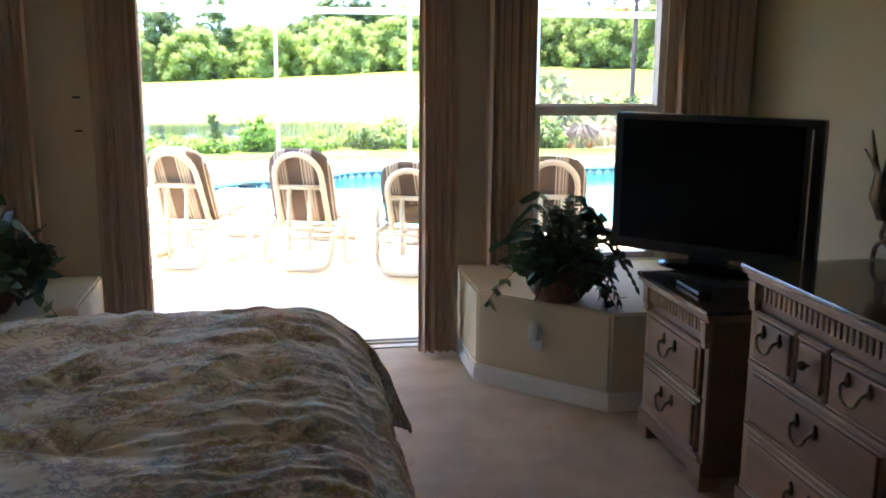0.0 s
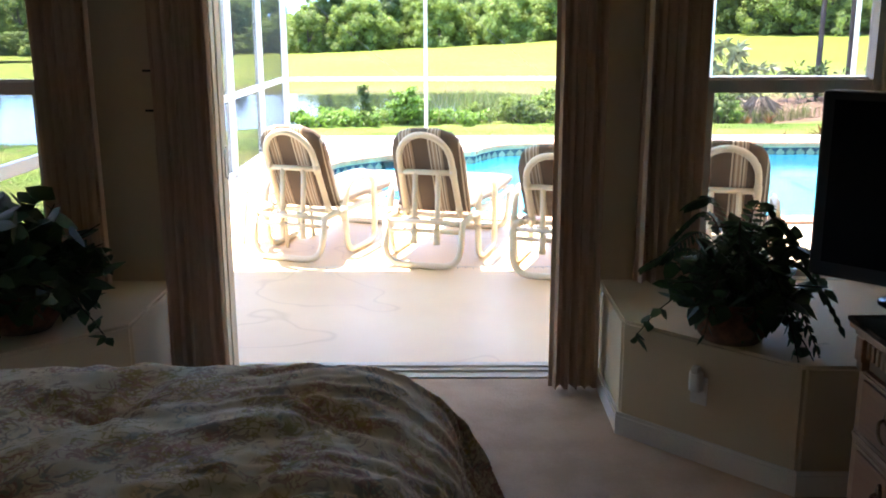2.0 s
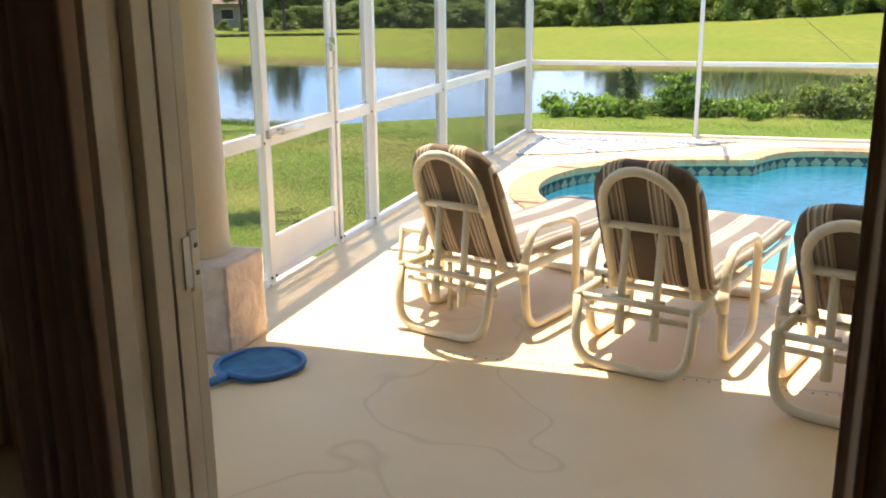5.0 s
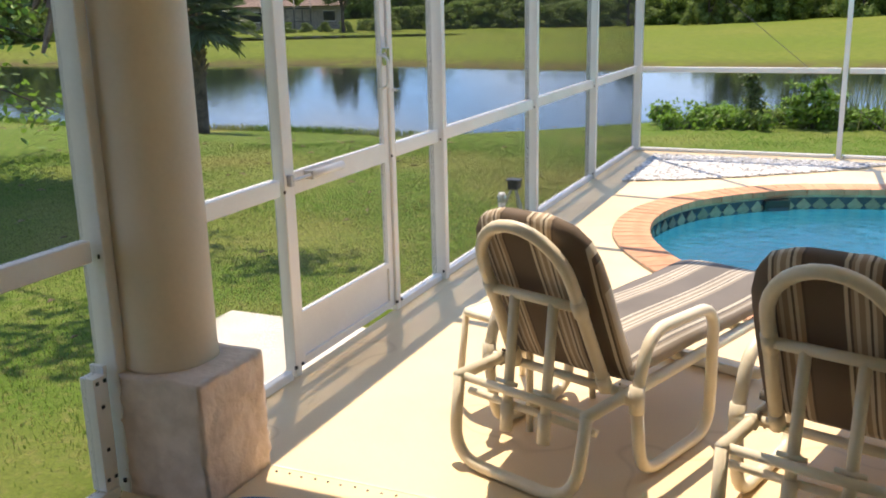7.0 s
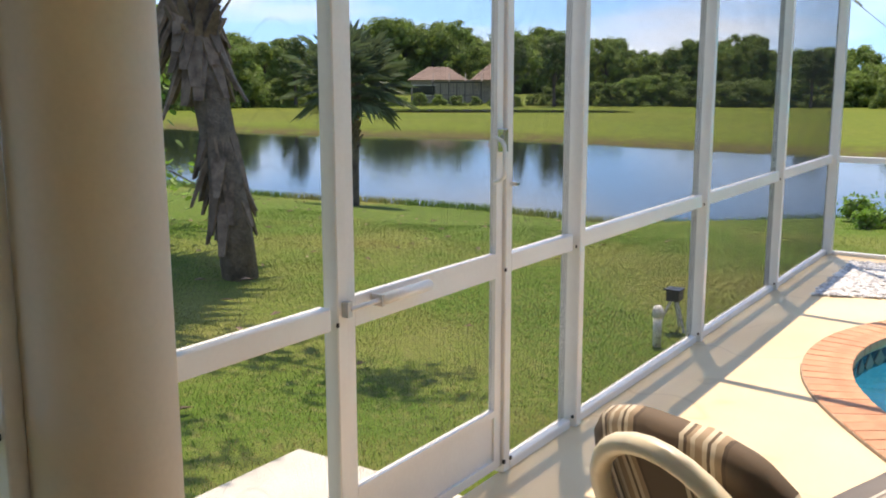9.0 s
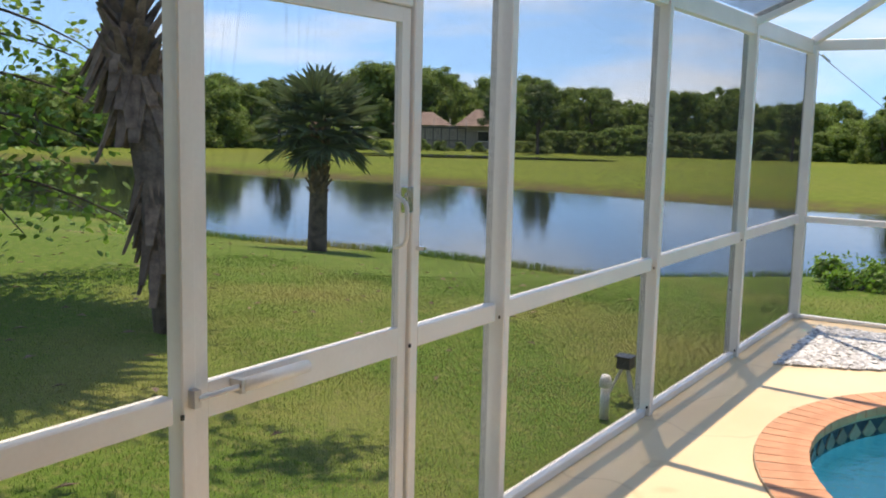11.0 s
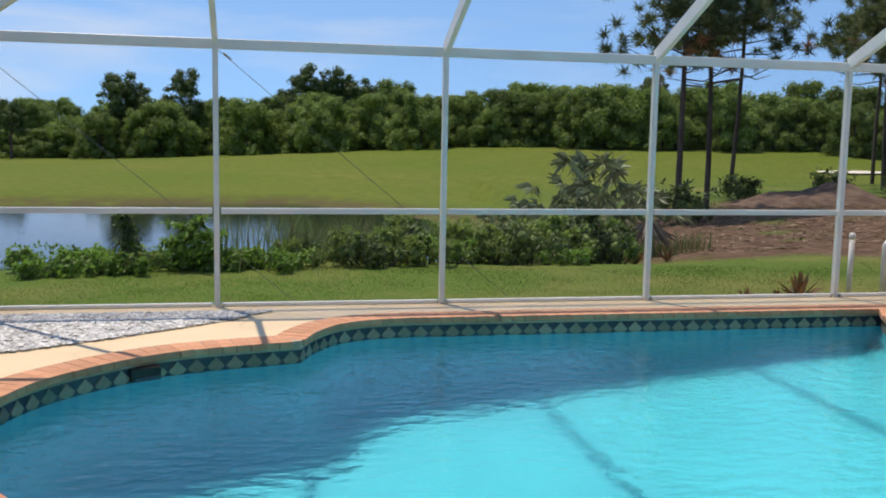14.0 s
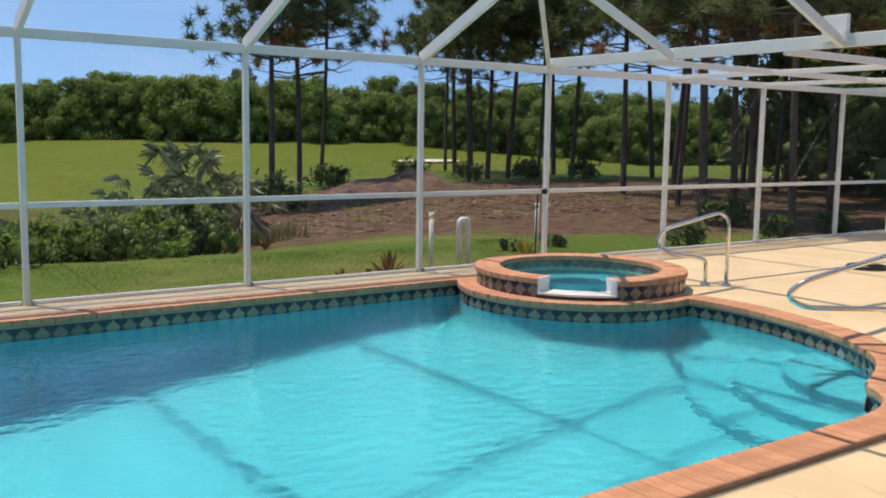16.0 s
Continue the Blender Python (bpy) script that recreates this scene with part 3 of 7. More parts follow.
# expansion joint across the deck, with its small drain holes
bm = bmesh.new()
box(bm, 0.38, 4.105, -0.01, 11.0, 4.118, 0.0015)
joint = structure("trim_joint", bm, M_CONCRETE, "thin expansion joint in the deck paint", "joint")
bm = bmesh.new()
for i in range(190):
    lathe(bm, [(0.0055, 0.0008), (0.0055, 0.0022)], 6, (0.42 + i * 0.055, 4.075 + 0.004 * math.sin(i * 2.3)))
part("drain_hole", bm, M_BLACK, joint, "row of small dark drain holes")["kind"] = "stuff"
for jx in (11.6, 13.7, 15.8):
    structure("trim_joint", boxes((jx, 5.0, -0.01, jx + 0.012, 11.9, 0.0015)), M_CONCRETE, "thin joint scored across the deck", "joint")

# pool shell
def floor_depth(x):
    return -1.05 - 0.85 * smoothstep((8.6 - x) / 5.6)


bm = bmesh.new()
inner1 = offset_loop(POOL, -0.10)
centre = Vector((5.6, 8.4))
shrink = lambda lp, f: [centre + (p - centre) * f for p in lp]
rows = ring_wall(bm, [(offset_loop(POOL, 0.02), -0.035), (offset_loop(POOL, 0.02), -0.9), (inner1, lambda x: floor_depth(x) + 0.12), (shrink(POOL, 0.90), floor_depth),
                      (shrink(POOL, 0.6), floor_depth), (shrink(POOL, 0.3), floor_depth)])
mid = bm.verts.new((centre.x, centre.y, floor_depth(centre.x)))
for i in range(len(POOL)):
    bm.faces.new((rows[-1][i], rows[-1][(i + 1) % len(POOL)], mid))
pool = thing("swimming_pool", "free-form swimming pool with turquoise plaster and brick coping", "pool")
part("basin", bm, M_PLASTER, pool, "pale turquoise plaster basin", True)
for r, z in ((1.75, -0.88), (1.38, -0.62), (1.0, -0.36)):
    bm = bmesh.new()
    lathe(bm, [(r, -1.6), (r, z - 0.03), (r - 0.03, z)], 48, (9.5, 6.55))
    part("pool_step", bm, M_PLASTER, pool, "rounded underwater step")

bm = bmesh.new()
vs, _ = loop_edges(bm, offset_loop(POOL, 0.015), WATER_Z)
bm.faces.new(vs)
bmesh.ops.triangulate(bm, faces=bm.faces)
for f in bm.faces:
    f.normal_update()
    if f.normal.z < 0:
        f.normal_flip()
pool_water = structure("water_pool", bm, M_WATER, "clear rippled turquoise pool water", "water")
pool_water.visible_shadow = False

# brick bed below the coping and the tile band behind the diamonds
bm = bmesh.new()
nose = offset_loop(POOL, 0.005)
rows = ring_wall(bm, [(nose, -0.055), (nose, 0.0155), (offset_loop(POOL, COPING_W - 0.004), 0.0155), (offset_loop(POOL, COPING_W - 0.004), -0.055), (nose, -0.055)])
part("coping_bed", bm, M_GROUT, pool, "sandy grout between the coping bricks")
bm = bmesh.new()
ring_wall(bm, [(offset_loop(POOL, 0.008), -0.05), (offset_loop(POOL, 0.008), -0.205), (offset_loop(POOL, 0.03), -0.205)])
part("tile_band", bm, M_TILE_DARK, pool, "navy glazed waterline tile")

# ---- house: bedroom shell ----
def wall_with_holes(name, label, x0, x1, y0, y1, z1, holes, material):
    """A wall along x with rectangular openings through it."""
    bm = bmesh.new()
    xs = sorted({x0, x1, *(h[0] for h in holes), *(h[1] for h in holes)})
    for a, b in zip(xs, xs[1:]):
        spans = [(0.0, z1)]
        for hx0, hx1, hz0, hz1 in holes:
            if hx0 <= a and b <= hx1:
                spans = [s for s in ((0.0, hz0), (hz1, z1)) if s[1] - s[0] > 0.01]
        for lo, hi in spans:
            box(bm, a, y0, lo - (0.12 if lo == 0 else 0), b, y1, hi)
    bmesh.ops.remove_doubles(bm, verts=bm.verts, dist=0.0005)
    return structure(name, bm, material, label, "wall")


HOLES = [(*WIN_L, *WIN_Z), (DOOR[0], DOOR[1], 0.0, DOOR[2]), (*WIN_R, *WIN_Z)]
wall_with_holes("wall_north", "beige painted bedroom wall with a patio door and two windows", ROOM_W - 0.15, ROOM_E + 0.15, WALL_N, WALL_N + 0.09, CEIL, HOLES, M_WALL)
wall_with_holes("wall_north_outside", "sand-coloured stucco house wall on the patio", ROOM_W - 0.15, ROOM_E + 0.15, WALL_N + 0.09, WALL_OUT, CEIL, HOLES, M_STUCCO)
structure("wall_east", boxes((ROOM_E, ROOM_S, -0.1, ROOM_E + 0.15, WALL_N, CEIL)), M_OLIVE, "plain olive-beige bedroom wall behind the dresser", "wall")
structure("wall_west", boxes((ROOM_W - 0.15, ROOM_S, -0.1, ROOM_W, WALL_N, CEIL)), M_WALL, "plain beige bedroom wall", "wall")
structure("wall_south", boxes((ROOM_W - 0.15, ROOM_S - 0.15, -0.1, ROOM_E + 0.15, ROOM_S, CEIL)), M_WALL, "plain beige bedroom wall", "wall")
structure("wall_house_east", boxes((ROOM_E + 0.15, WALL_N, -0.1, DECK_E, WALL_OUT, CEIL)), M_STUCCO, "sand-coloured stucco house wall along the patio", "wall")
structure("ceiling", boxes((ROOM_W - 0.15, ROOM_S - 0.15, CEIL, ROOM_E + 0.15, WALL_OUT, CEIL + 0.15)), M_CEIL, "plain white bedroom ceiling", "ceiling")
structure("floor_carpet", boxes((ROOM_W, ROOM_S, -0.12, ROOM_E, WALL_N - 0.02, 0.004)), M_CARPET, "pinkish beige cut-pile bedroom carpet", "carpet")
structure("ceiling_patio", boxes((-0.35, WALL_OUT, EAVE, DECK_E, EAVE_Y, EAVE + 0.14)), M_CEIL, "white patio ceiling below the house roof", "ceiling")
structure("trim_fascia", boxes((-0.4, EAVE_Y, EAVE - 0.02, DECK_E, EAVE_Y + 0.05, EAVE + 0.2)), M_ALU, "white fascia board along the roof edge", "fascia")
bm = bmesh.new()
prism(bm, [(ROOM_W - 0.6, ROOM_S - 0.6), (DECK_E, ROOM_S - 0.6), (DECK_E, EAVE_Y), (-0.5, EAVE_Y), (-0.5, WALL_OUT + 0.5), (ROOM_W - 0.6, WALL_OUT + 0.5)], CEIL + 0.16, CEIL + 0.2)
structure("roof", bm, M_ROOFTILE, "low house roof of reddish tiles", "roof")

# window seats: low plastered ledges with chamfered corners
LEDGE_Z = 0.50
def ledge(name, poly):
    bm = prism(bmesh.new(), poly, 0.0, LEDGE_Z)
    vert = [e for e in bm.edges if abs(e.verts[0].co.z - e.verts[1].co.z) < 0.01 and e.verts[0].co.z > 0.4 or abs(e.verts[0].co.z - e.verts[1].co.z) > 0.4]
    bmesh.ops.bevel(bm, geom=vert, offset=0.012, segments=2, affect="EDGES")
    ob = structure(name, bm, M_WALL, "low beige plastered window ledge with a chamfered front", "ledge")
    for a, b in zip(poly, poly[1:]):
        a, b = Vector(a), Vector(b)
        d = (b - a).normalized()
        n2 = Vector((d.y, -d.x))
        q = [a - d * 0.005, b + d * 0.005, b + d * 0.005 + n2 * 0.014, a - d * 0.005 + n2 * 0.014]
        bmb = prism(bmesh.new(), [tuple(v) for v in q], 0.0, 0.085)
        prism(bmb, [tuple(v) for v in (q[0], q[1], q[1] + n2 * 0.008, q[0] + n2 * 0.008)], 0.085, 0.10)
        structure("baseboard", bmb, M_TRIM, "white moulded baseboard below the window ledge", "baseboard")
    return ob


ledge("ledge_east", [(3.15, WALL_N), (3.15, 1.28), (3.70, 0.73), (ROOM_E, 0.73), (ROOM_E, WALL_N)][:5])
ledge("ledge_west", [(-0.32, WALL_N), (-0.32, 0.73), (0.62, 0.73), (1.14, 1.24), (1.14, WALL_N)])
structure("baseboard", boxes((ROOM_E - 0.015, ROOM_S, 0, ROOM_E, 0.70, 0.095)), M_TRIM, "white baseboard along the bedroom wall", "baseboard")


def pane_material():
    m = bpy.data.materials.new("window_glass")
    m.use_nodes = True
    p = m.node_tree.nodes["Principled BSDF"]
    p.inputs["Transmission Weight"].default_value, p.inputs["Roughness"].default_value, p.inputs["IOR"].default_value = 1.0, 0.0, 1.03
    return m


M_GLASS = pane_material()


def sash_window(name, x0, x1):
    w = thing(name, "single-hung window in a cream aluminium frame, drapes drawn aside", "window", at=((x0 + x1) / 2, WALL_N + 0.03, WIN_Z[0]))
    w["kind"] = "structure"
    h, hw = WIN_Z[1] - WIN_Z[0], (x1 - x0) / 2
    rail = 0.905
    part("window_frame", boxes((-hw, 0, 0, -hw + 0.035, 0.09, h), (hw - 0.035, 0, 0, hw, 0.09, h), (-hw + 0.035, 0, h - 0.04, hw - 0.035, 0.09, h), (-hw + 0.035, 0, 0, hw - 0.035, 0.09, 0.04)), M_TRIM, w)
    part("meeting_rail", boxes((-hw + 0.035, 0.01, rail - 0.03, hw - 0.035, 0.05, rail + 0.03), (-hw + 0.035, 0.045, rail + 0.015, hw - 0.035, 0.075, rail + 0.04), bevel=0.004), M_TRIM, w)
    for z0, z1, y in ((0.04, rail - 0.03, 0.03), (rail + 0.04, h - 0.04, 0.06)):
        g = part("pane", boxes((-hw + 0.035, y, z0, hw - 0.035, y + 0.005, z1)), M_GLASS, w)
        g.visible_shadow = False
    part("sash_stile", boxes((-hw + 0.035, 0.012, 0.04, -hw + 0.065, 0.045, rail - 0.03)), M_TRIM, w)
    part("sash_stile", boxes((hw - 0.065, 0.012, 0.04, hw - 0.035, 0.045, rail - 0.03)), M_TRIM, w)
    part("window_sill", boxes((-hw - 0.02, -0.06, -0.022, hw + 0.02, 0.09, 0.004), bevel=0.004), M_TRIM, w)
    return w


sash_window("window_1", *WIN_L)
sash_window("window_2", *WIN_R)

# patio door: frame, track and the stacked sliding panels pushed aside
door = thing("door_1", "white aluminium sliding patio door, slid fully open", "door", at=(DOOR[0], WALL_N, 0))
door["kind"] = "structure"
dw = DOOR[1] - DOOR[0]
part("door_frame", boxes((0.0, 0.0, 0.0, 0.035, 0.19, DOOR[2]), (dw - 0.035, 0, 0, dw, 0.19, DOOR[2]), (0.035, 0, DOOR[2] - 0.04, dw - 0.035, 0.19, DOOR[2])), M_TRIM, door)
part("track", boxes((0.035, -0.02, -0.02, dw - 0.035, 0.19, 0.012), (0.035, 0.045, 0.012, dw - 0.035, 0.052, 0.024), (0.035, 0.11, 0.012, dw - 0.035, 0.117, 0.024)), M_CONCRETE, door, "scuffed grey aluminium door track")
part("sliding_panel", boxes((0.036, 0.10, 0.02, 0.092, 0.135, DOOR[2] - 0.05), bevel=0.003), M_TRIM, door, "white stile of a stacked sliding panel")
# leaf folded back square into the room beside the drape: its stiles face across the opening
for py0, py1, px1 in ((-0.375, -0.305, 0.262), (-0.305, -0.217, 0.226), (-0.213, -0.147, 0.258), (-0.142, -0.076, 0.262), (-0.070, -0.022, 0.258)):
    stile = part("folded_panel", boxes((0.185, py0, 0.02, px1, py1, DOOR[2] - 0.05), bevel=0.004), M_PANEL, door, "cream stile of a folded-back door leaf")
part("hinge", boxes((0.257, -0.064, 1.00, 0.263, -0.030, 1.15), (0.261, -0.104, 1.01, 0.267, -0.074, 1.14), bevel=0.001), M_ALLOY, stile, "worn grey hinge")
bm = bmesh.new()
tube(bm, [(0.264, -0.071, 1.00), (0.264, -0.071, 1.15)], 0.006, 8)
part("hinge_pin", bm, M_ALLOY, stile)
for z in (1.04, 1.11):
    part("hinge_screw", boxes((0.262, -0.052, z - 0.006, 0.2655, -0.040, z + 0.006)), M_BLACK, stile, "dark screw hole")

# ---- patio column ----
col = thing("column", "round cream column on a rough stucco plinth", "column", at=(0.085, 3.95, 0))
bm = boxes((-0.15, -0.20, 0, 0.28, 0.17, 0.46))
bmesh.ops.subdivide_edges(bm, edges=bm.edges, cuts=20, use_grid_fill=True)
for v in bm.verts:
    nz = noise.noise(v.co * 44) * 0.010
    v.co.x += nz * (1 if v.co.x > 0 else -1)
    v.co.y += noise.noise(v.co * 26 + Vector((5, 0, 0))) * 0.010
    if v.co.z > 0.45:
        v.co.z += noise.noise(v.co * 9) * 0.006
part("plinth", bm, M_PLINTH, col, "pinkish rough-textured plinth", True)
bm = bmesh.new()
lathe(bm, [(0.174, 0.455), (0.174, 0.47), (0.170, 0.5), (0.162, EAVE)], 40)
part("shaft", bm, M_COLUMN, col, "smooth cream painted shaft", True)

# ---- screen enclosure ----
LEFT_POSTS = [2.16, 3.77, 4.90, 5.95, 6.60, 8.38, 10.15]
BACK_POSTS = [2.125, 4.266, 6.405, 8.555, 10.5, 12.75, 14.9, 17.05]
RISE = 0.42


def wires(name, parent, origin, along, up, length, height, pitch=0.004, deep=0.00053, flat=0.90):
    """A woven insect screen: fine flat wires both ways, standing square to the panel."""
    o, a, u = Vector(origin), Vector(along).normalized(), Vector(up).normalized()
    vs, fs = [], []
    for axis, other, extent, run, d in ((a, u, length, height, deep), (u, a, height, length, deep * flat)):
        nrm = a.cross(u) * d / 2
        k = int(extent / pitch)
        for i in range(k):
            p = o + axis * (extent * (i + 0.5) / k)
            q = p + other * run
            b = len(vs)
            vs += [p - nrm, q - nrm, q + nrm, p + nrm]
            fs.append((b, b + 1, b + 2, b + 3))
    ob = raw(name, vs, fs, M_WIRE, parent, "fine dark insect screen mesh")
    ob["kind"] = "stuff"
    return ob


cage_l = thing("screen_wall_side", "white aluminium screen wall beside the lawn", "screen wall", "pool screen enclosure", at=(0, 7, 0))
cage_l["kind"] = "structure"


def bar(parent, name, a, b, w, h, at):
    a, b, at = Vector(a), Vector(b), Vector(at)
    bm = bmesh.new()
    beam(bm, a - at, b - at, w, h)
    bmesh.ops.bevel(bm, geom=list(bm.edges), offset=0.004, segments=1, affect="EDGES")
    return part(name, bm, M_ALU, parent)


AT_L, AT_B = (0, 7, 0), (8, BACK_Y, 0)
for y in LEFT_POSTS:
    post = bar(cage_l, "post", (-0.025, y, 0.0), (-0.025, y, EAVE - 0.06), 0.10 if y not in (4.90, 5.95) else 0.06, 0.05, AT_L)
    bmb = boxes((0.001, y - 7 - 0.035, 0.045, 0.012, y - 7 - 0.02, 0.06), (0.001, y - 7 + 0.02, 0.045, 0.012, y - 7 + 0.035, 0.06), (0.001, y - 7 - 0.03, 0.87, 0.008, y - 7 - 0.02, 0.885), bevel=0.002)
    part("fastener", bmb, M_BLACK, cage_l, "dark screw heads")
ends = LEFT_POSTS + [BACK_Y]
for i, (y0, y1) in enumerate(zip(ends, ends[1:])):
    if (y0, y1) == (4.90, 5.95):
        bar(cage_l, "rail", (-0.025, y0 + 0.03, 2.09), (-0.025, y1 - 0.03, 2.09), 0.05, 0.05, AT_L)
        wires("screen", cage_l, Vector((-0.03, y0 + 0.03, 2.11)) - Vector(AT_L), (0, 1, 0), (0, 0, 1), y1 - y0 - 0.06, EAVE - 2.19)
        continue
    g0 = 0.05 if y0 not in (4.90, 5.95) else 0.03
    bar(cage_l, "rail", (-0.025, y0 + g0, 0.9), (-0.025, y1 - 0.05, 0.9), 0.05, 0.075, AT_L)
    bar(cage_l, "rail", (-0.022, y0 + g0, 0.022), (-0.022, y1 - 0.05, 0.022), 0.055, 0.044, AT_L)
    for z0, z1 in ((0.045, 0.862), (0.938, EAVE - 0.13)):
        wires("screen", cage_l, Vector((-0.03, y0 + g0, z0)) - Vector(AT_L), (0, 1, 0), (0, 0, 1), y1 - y0 - g0 - 0.05, z1 - z0)
bar(cage_l, "top_beam", (-0.02, 2.13, EAVE - 0.06), (-0.02, BACK_Y, EAVE - 0.06), 0.06, 0.12, AT_L)

part("post_sleeve", boxes((-0.055, 3.65 - 7, 0.05, 0.006, 3.715 - 7, 0.47), (-0.055, 3.70 - 7, 0.47, 0.006, 3.718 - 7, 0.50), bevel=0.003), M_ALU, cage_l, "short white sleeve screwed to the post")
part("sleeve_screws", boxes(*((0.006, y - 7 - 0.006, z - 0.006, 0.010, y - 7 + 0.006, z + 0.006) for y, z in ((3.665, 0.09), (3.70, 0.09), (3.68, 0.20), (3.68, 0.36), (3.665, 0.45), (3.70, 0.45)))), M_BLACK, cage_l, "dark screw heads")

cage_b = thing("screen_wall_rear", "white aluminium screen wall between the pool and the lake", "screen wall", "pool screen enclosure", at=AT_B)
cage_b["kind"] = "structure"
bar(cage_b, "post", (0.0, BACK_Y, 0), (0.0, BACK_Y, EAVE - 0.05), 0.09, 0.08, AT_B)
for x in BACK_POSTS + [DECK_E]:
    bar(cage_b, "post", (x, BACK_Y, 0), (x, BACK_Y, EAVE - 0.05), 0.05, 0.07, AT_B)
    bmb = boxes((x - 8 - 0.05, -0.05, 0.0, x - 8 - 0.036, 0.03, 0.035), (x - 8 + 0.036, -0.05, 0.0, x - 8 + 0.05, 0.03, 0.035))
    part("foot_bracket", bmb, M_STEEL, cage_b, "small grey foot brackets")
xs = [0.0] + BACK_POSTS + [DECK_E]
for x0, x1 in zip(xs, xs[1:]):
    bar(cage_b, "rail", (x0 + 0.04, BACK_Y, 0.9), (x1 - 0.04, BACK_Y, 0.9), 0.05, 0.055, AT_B)
    bar(cage_b, "rail", (x0 + 0.04, BACK_Y, 0.018), (x1 - 0.04, BACK_Y, 0.018), 0.05, 0.034, AT_B)
    for z0, z1 in ((0.036, 0.872), (0.928, EAVE - 0.1)):
        wires("screen", cage_b, Vector((x0 + 0.04, BACK_Y, z0)) - Vector(AT_B), (1, 0, 0), (0, 0, 1), x1 - x0 - 0.08, z1 - z0, 0.008, 0.0009, 1.0)
bar(cage_b, "top_beam", (-0.05, BACK_Y, EAVE - 0.05), (DECK_E, BACK_Y, EAVE - 0.05), 0.06, 0.09, AT_B)

# roof of the enclosure: sloped rafters on three sides, flat bay beyond
roof_c = thing("screen_roof", "white aluminium screen roof frame over the pool", "screen roof", "pool screen enclosure", at=(5, 8, EAVE))
roof_c["kind"] = "structure"
AT_R = (5, 8, EAVE)
INSET = 2.7
TOP = EAVE + RISE * INSET


def rbar(name, a, b, w=0.05, h=0.10):
    return bar(roof_c, name, a, b, w, h, AT_R)


for x in BACK_POSTS[1:4]:
    rbar("rafter", (x, BACK_Y, EAVE - 0.02), (x, BACK_Y - INSET, TOP), 0.05, 0.13)
rbar("rafter", (BACK_POSTS[0], BACK_Y, EAVE - 0.02), (BACK_POSTS[0], BACK_Y - BACK_POSTS[0], EAVE + RISE * BACK_POSTS[0]), 0.05, 0.08)
for y in LEFT_POSTS[4:]:
    k = min(INSET, BACK_Y - y)
    rbar("rafter", (0, y, EAVE - 0.02), (k, y, EAVE + RISE * k), 0.05, 0.08)
for y in (10.0, 8.0, 6.2):
    k = min(INSET, BACK_Y - y)
    rbar("rafter", (DOME_E, y, EAVE), (DOME_E - k, y, EAVE + RISE * k), 0.05, 0.09)
rbar("hip_rafter", (0, BACK_Y, EAVE - 0.02), (INSET, BACK_Y - INSET, TOP), 0.05, 0.07)
rbar("hip_rafter", (DOME_E, BACK_Y, EAVE - 0.02), (DOME_E - INSET, BACK_Y - INSET, TOP), 0.05, 0.07)
rbar("purlin", (INSET, BACK_Y - INSET, TOP), (DOME_E - INSET, BACK_Y - INSET, TOP))
rbar("purlin", (INSET, EAVE_Y, TOP), (INSET, BACK_Y - INSET, TOP))
rbar("purlin", (DOME_E - INSET, EAVE_Y, TOP), (DOME_E - INSET, BACK_Y - INSET, TOP))
for x in BACK_POSTS[1:4]:
    rbar("flat_beam", (x, EAVE_Y, TOP), (x, BACK_Y - INSET, TOP), 0.04, 0.05)
for y in (6.6, 8.38):
    rbar("flat_beam", (INSET, y, TOP), (DOME_E - INSET, y, TOP), 0.04, 0.045)
rbar("carrier_beam", (DOME_E, EAVE_Y, EAVE + 0.03), (DOME_E, BACK_Y, EAVE + 0.03), 0.06, 0.12)
for y in (5.0, 6.8, 8.6, 10.35):
    rbar("flat_beam", (DOME_E, y, EAVE - 0.03), (DECK_E, y, EAVE - 0.03), 0.05, 0.07)
for x in BACK_POSTS[5:]:
    rbar("flat_beam", (x, EAVE_Y, EAVE - 0.04), (x, BACK_Y, EAVE - 0.04), 0.05, 0.06)
rbar("strut", (DOME_E - 0.05, 8.05, EAVE + 0.02), (DOME_E - 0.05, 8.05, EAVE + 0.26), 0.05, 0.25)
up_l = Vector((1, 0, RISE)).normalized()
ys = LEFT_POSTS[4:] + [BACK_Y]
for y0, y1 in zip(ys, ys[1:-1]):
    wires("screen", roof_c, Vector((0.03, y0 + 0.03, EAVE)) - Vector(AT_R), (0, 1, 0), up_l, y1 - y0 - 0.06, 1.9)
# corner bracing cables
for (a, b) in (((0.02, BACK_Y + 0.03, EAVE - 0.1), (2.85, BACK_Y + 0.03, 0.03)), ((2.15, BACK_Y + 0.03, EAVE - 0.1), (4.97, BACK_Y + 0.03, 0.03)), ((14.85, BACK_Y, EAVE - 0.1), (12.8, BACK_Y, 0.05)), ((17.0, BACK_Y, EAVE - 0.1), (14.95, BACK_Y, 0.05))):
    bm = bmesh.new()
    tube(bm, [Vector(a) - Vector(AT_B), Vector(b) - Vector(AT_B)], 0.003, 5)
    part("brace_cable", bm, M_BRACE, cage_b, "thin steel bracing cable")
for cx in (0.08, 2.2):
    bm = bmesh.new()
    tube(bm, [(cx - 8, 0, EAVE - 0.13), (cx - 8 + 0.07, 0, EAVE - 0.19)], 0.009, 6)
    part("turnbuckle", bm, M_STEEL, cage_b, "small steel turnbuckle")


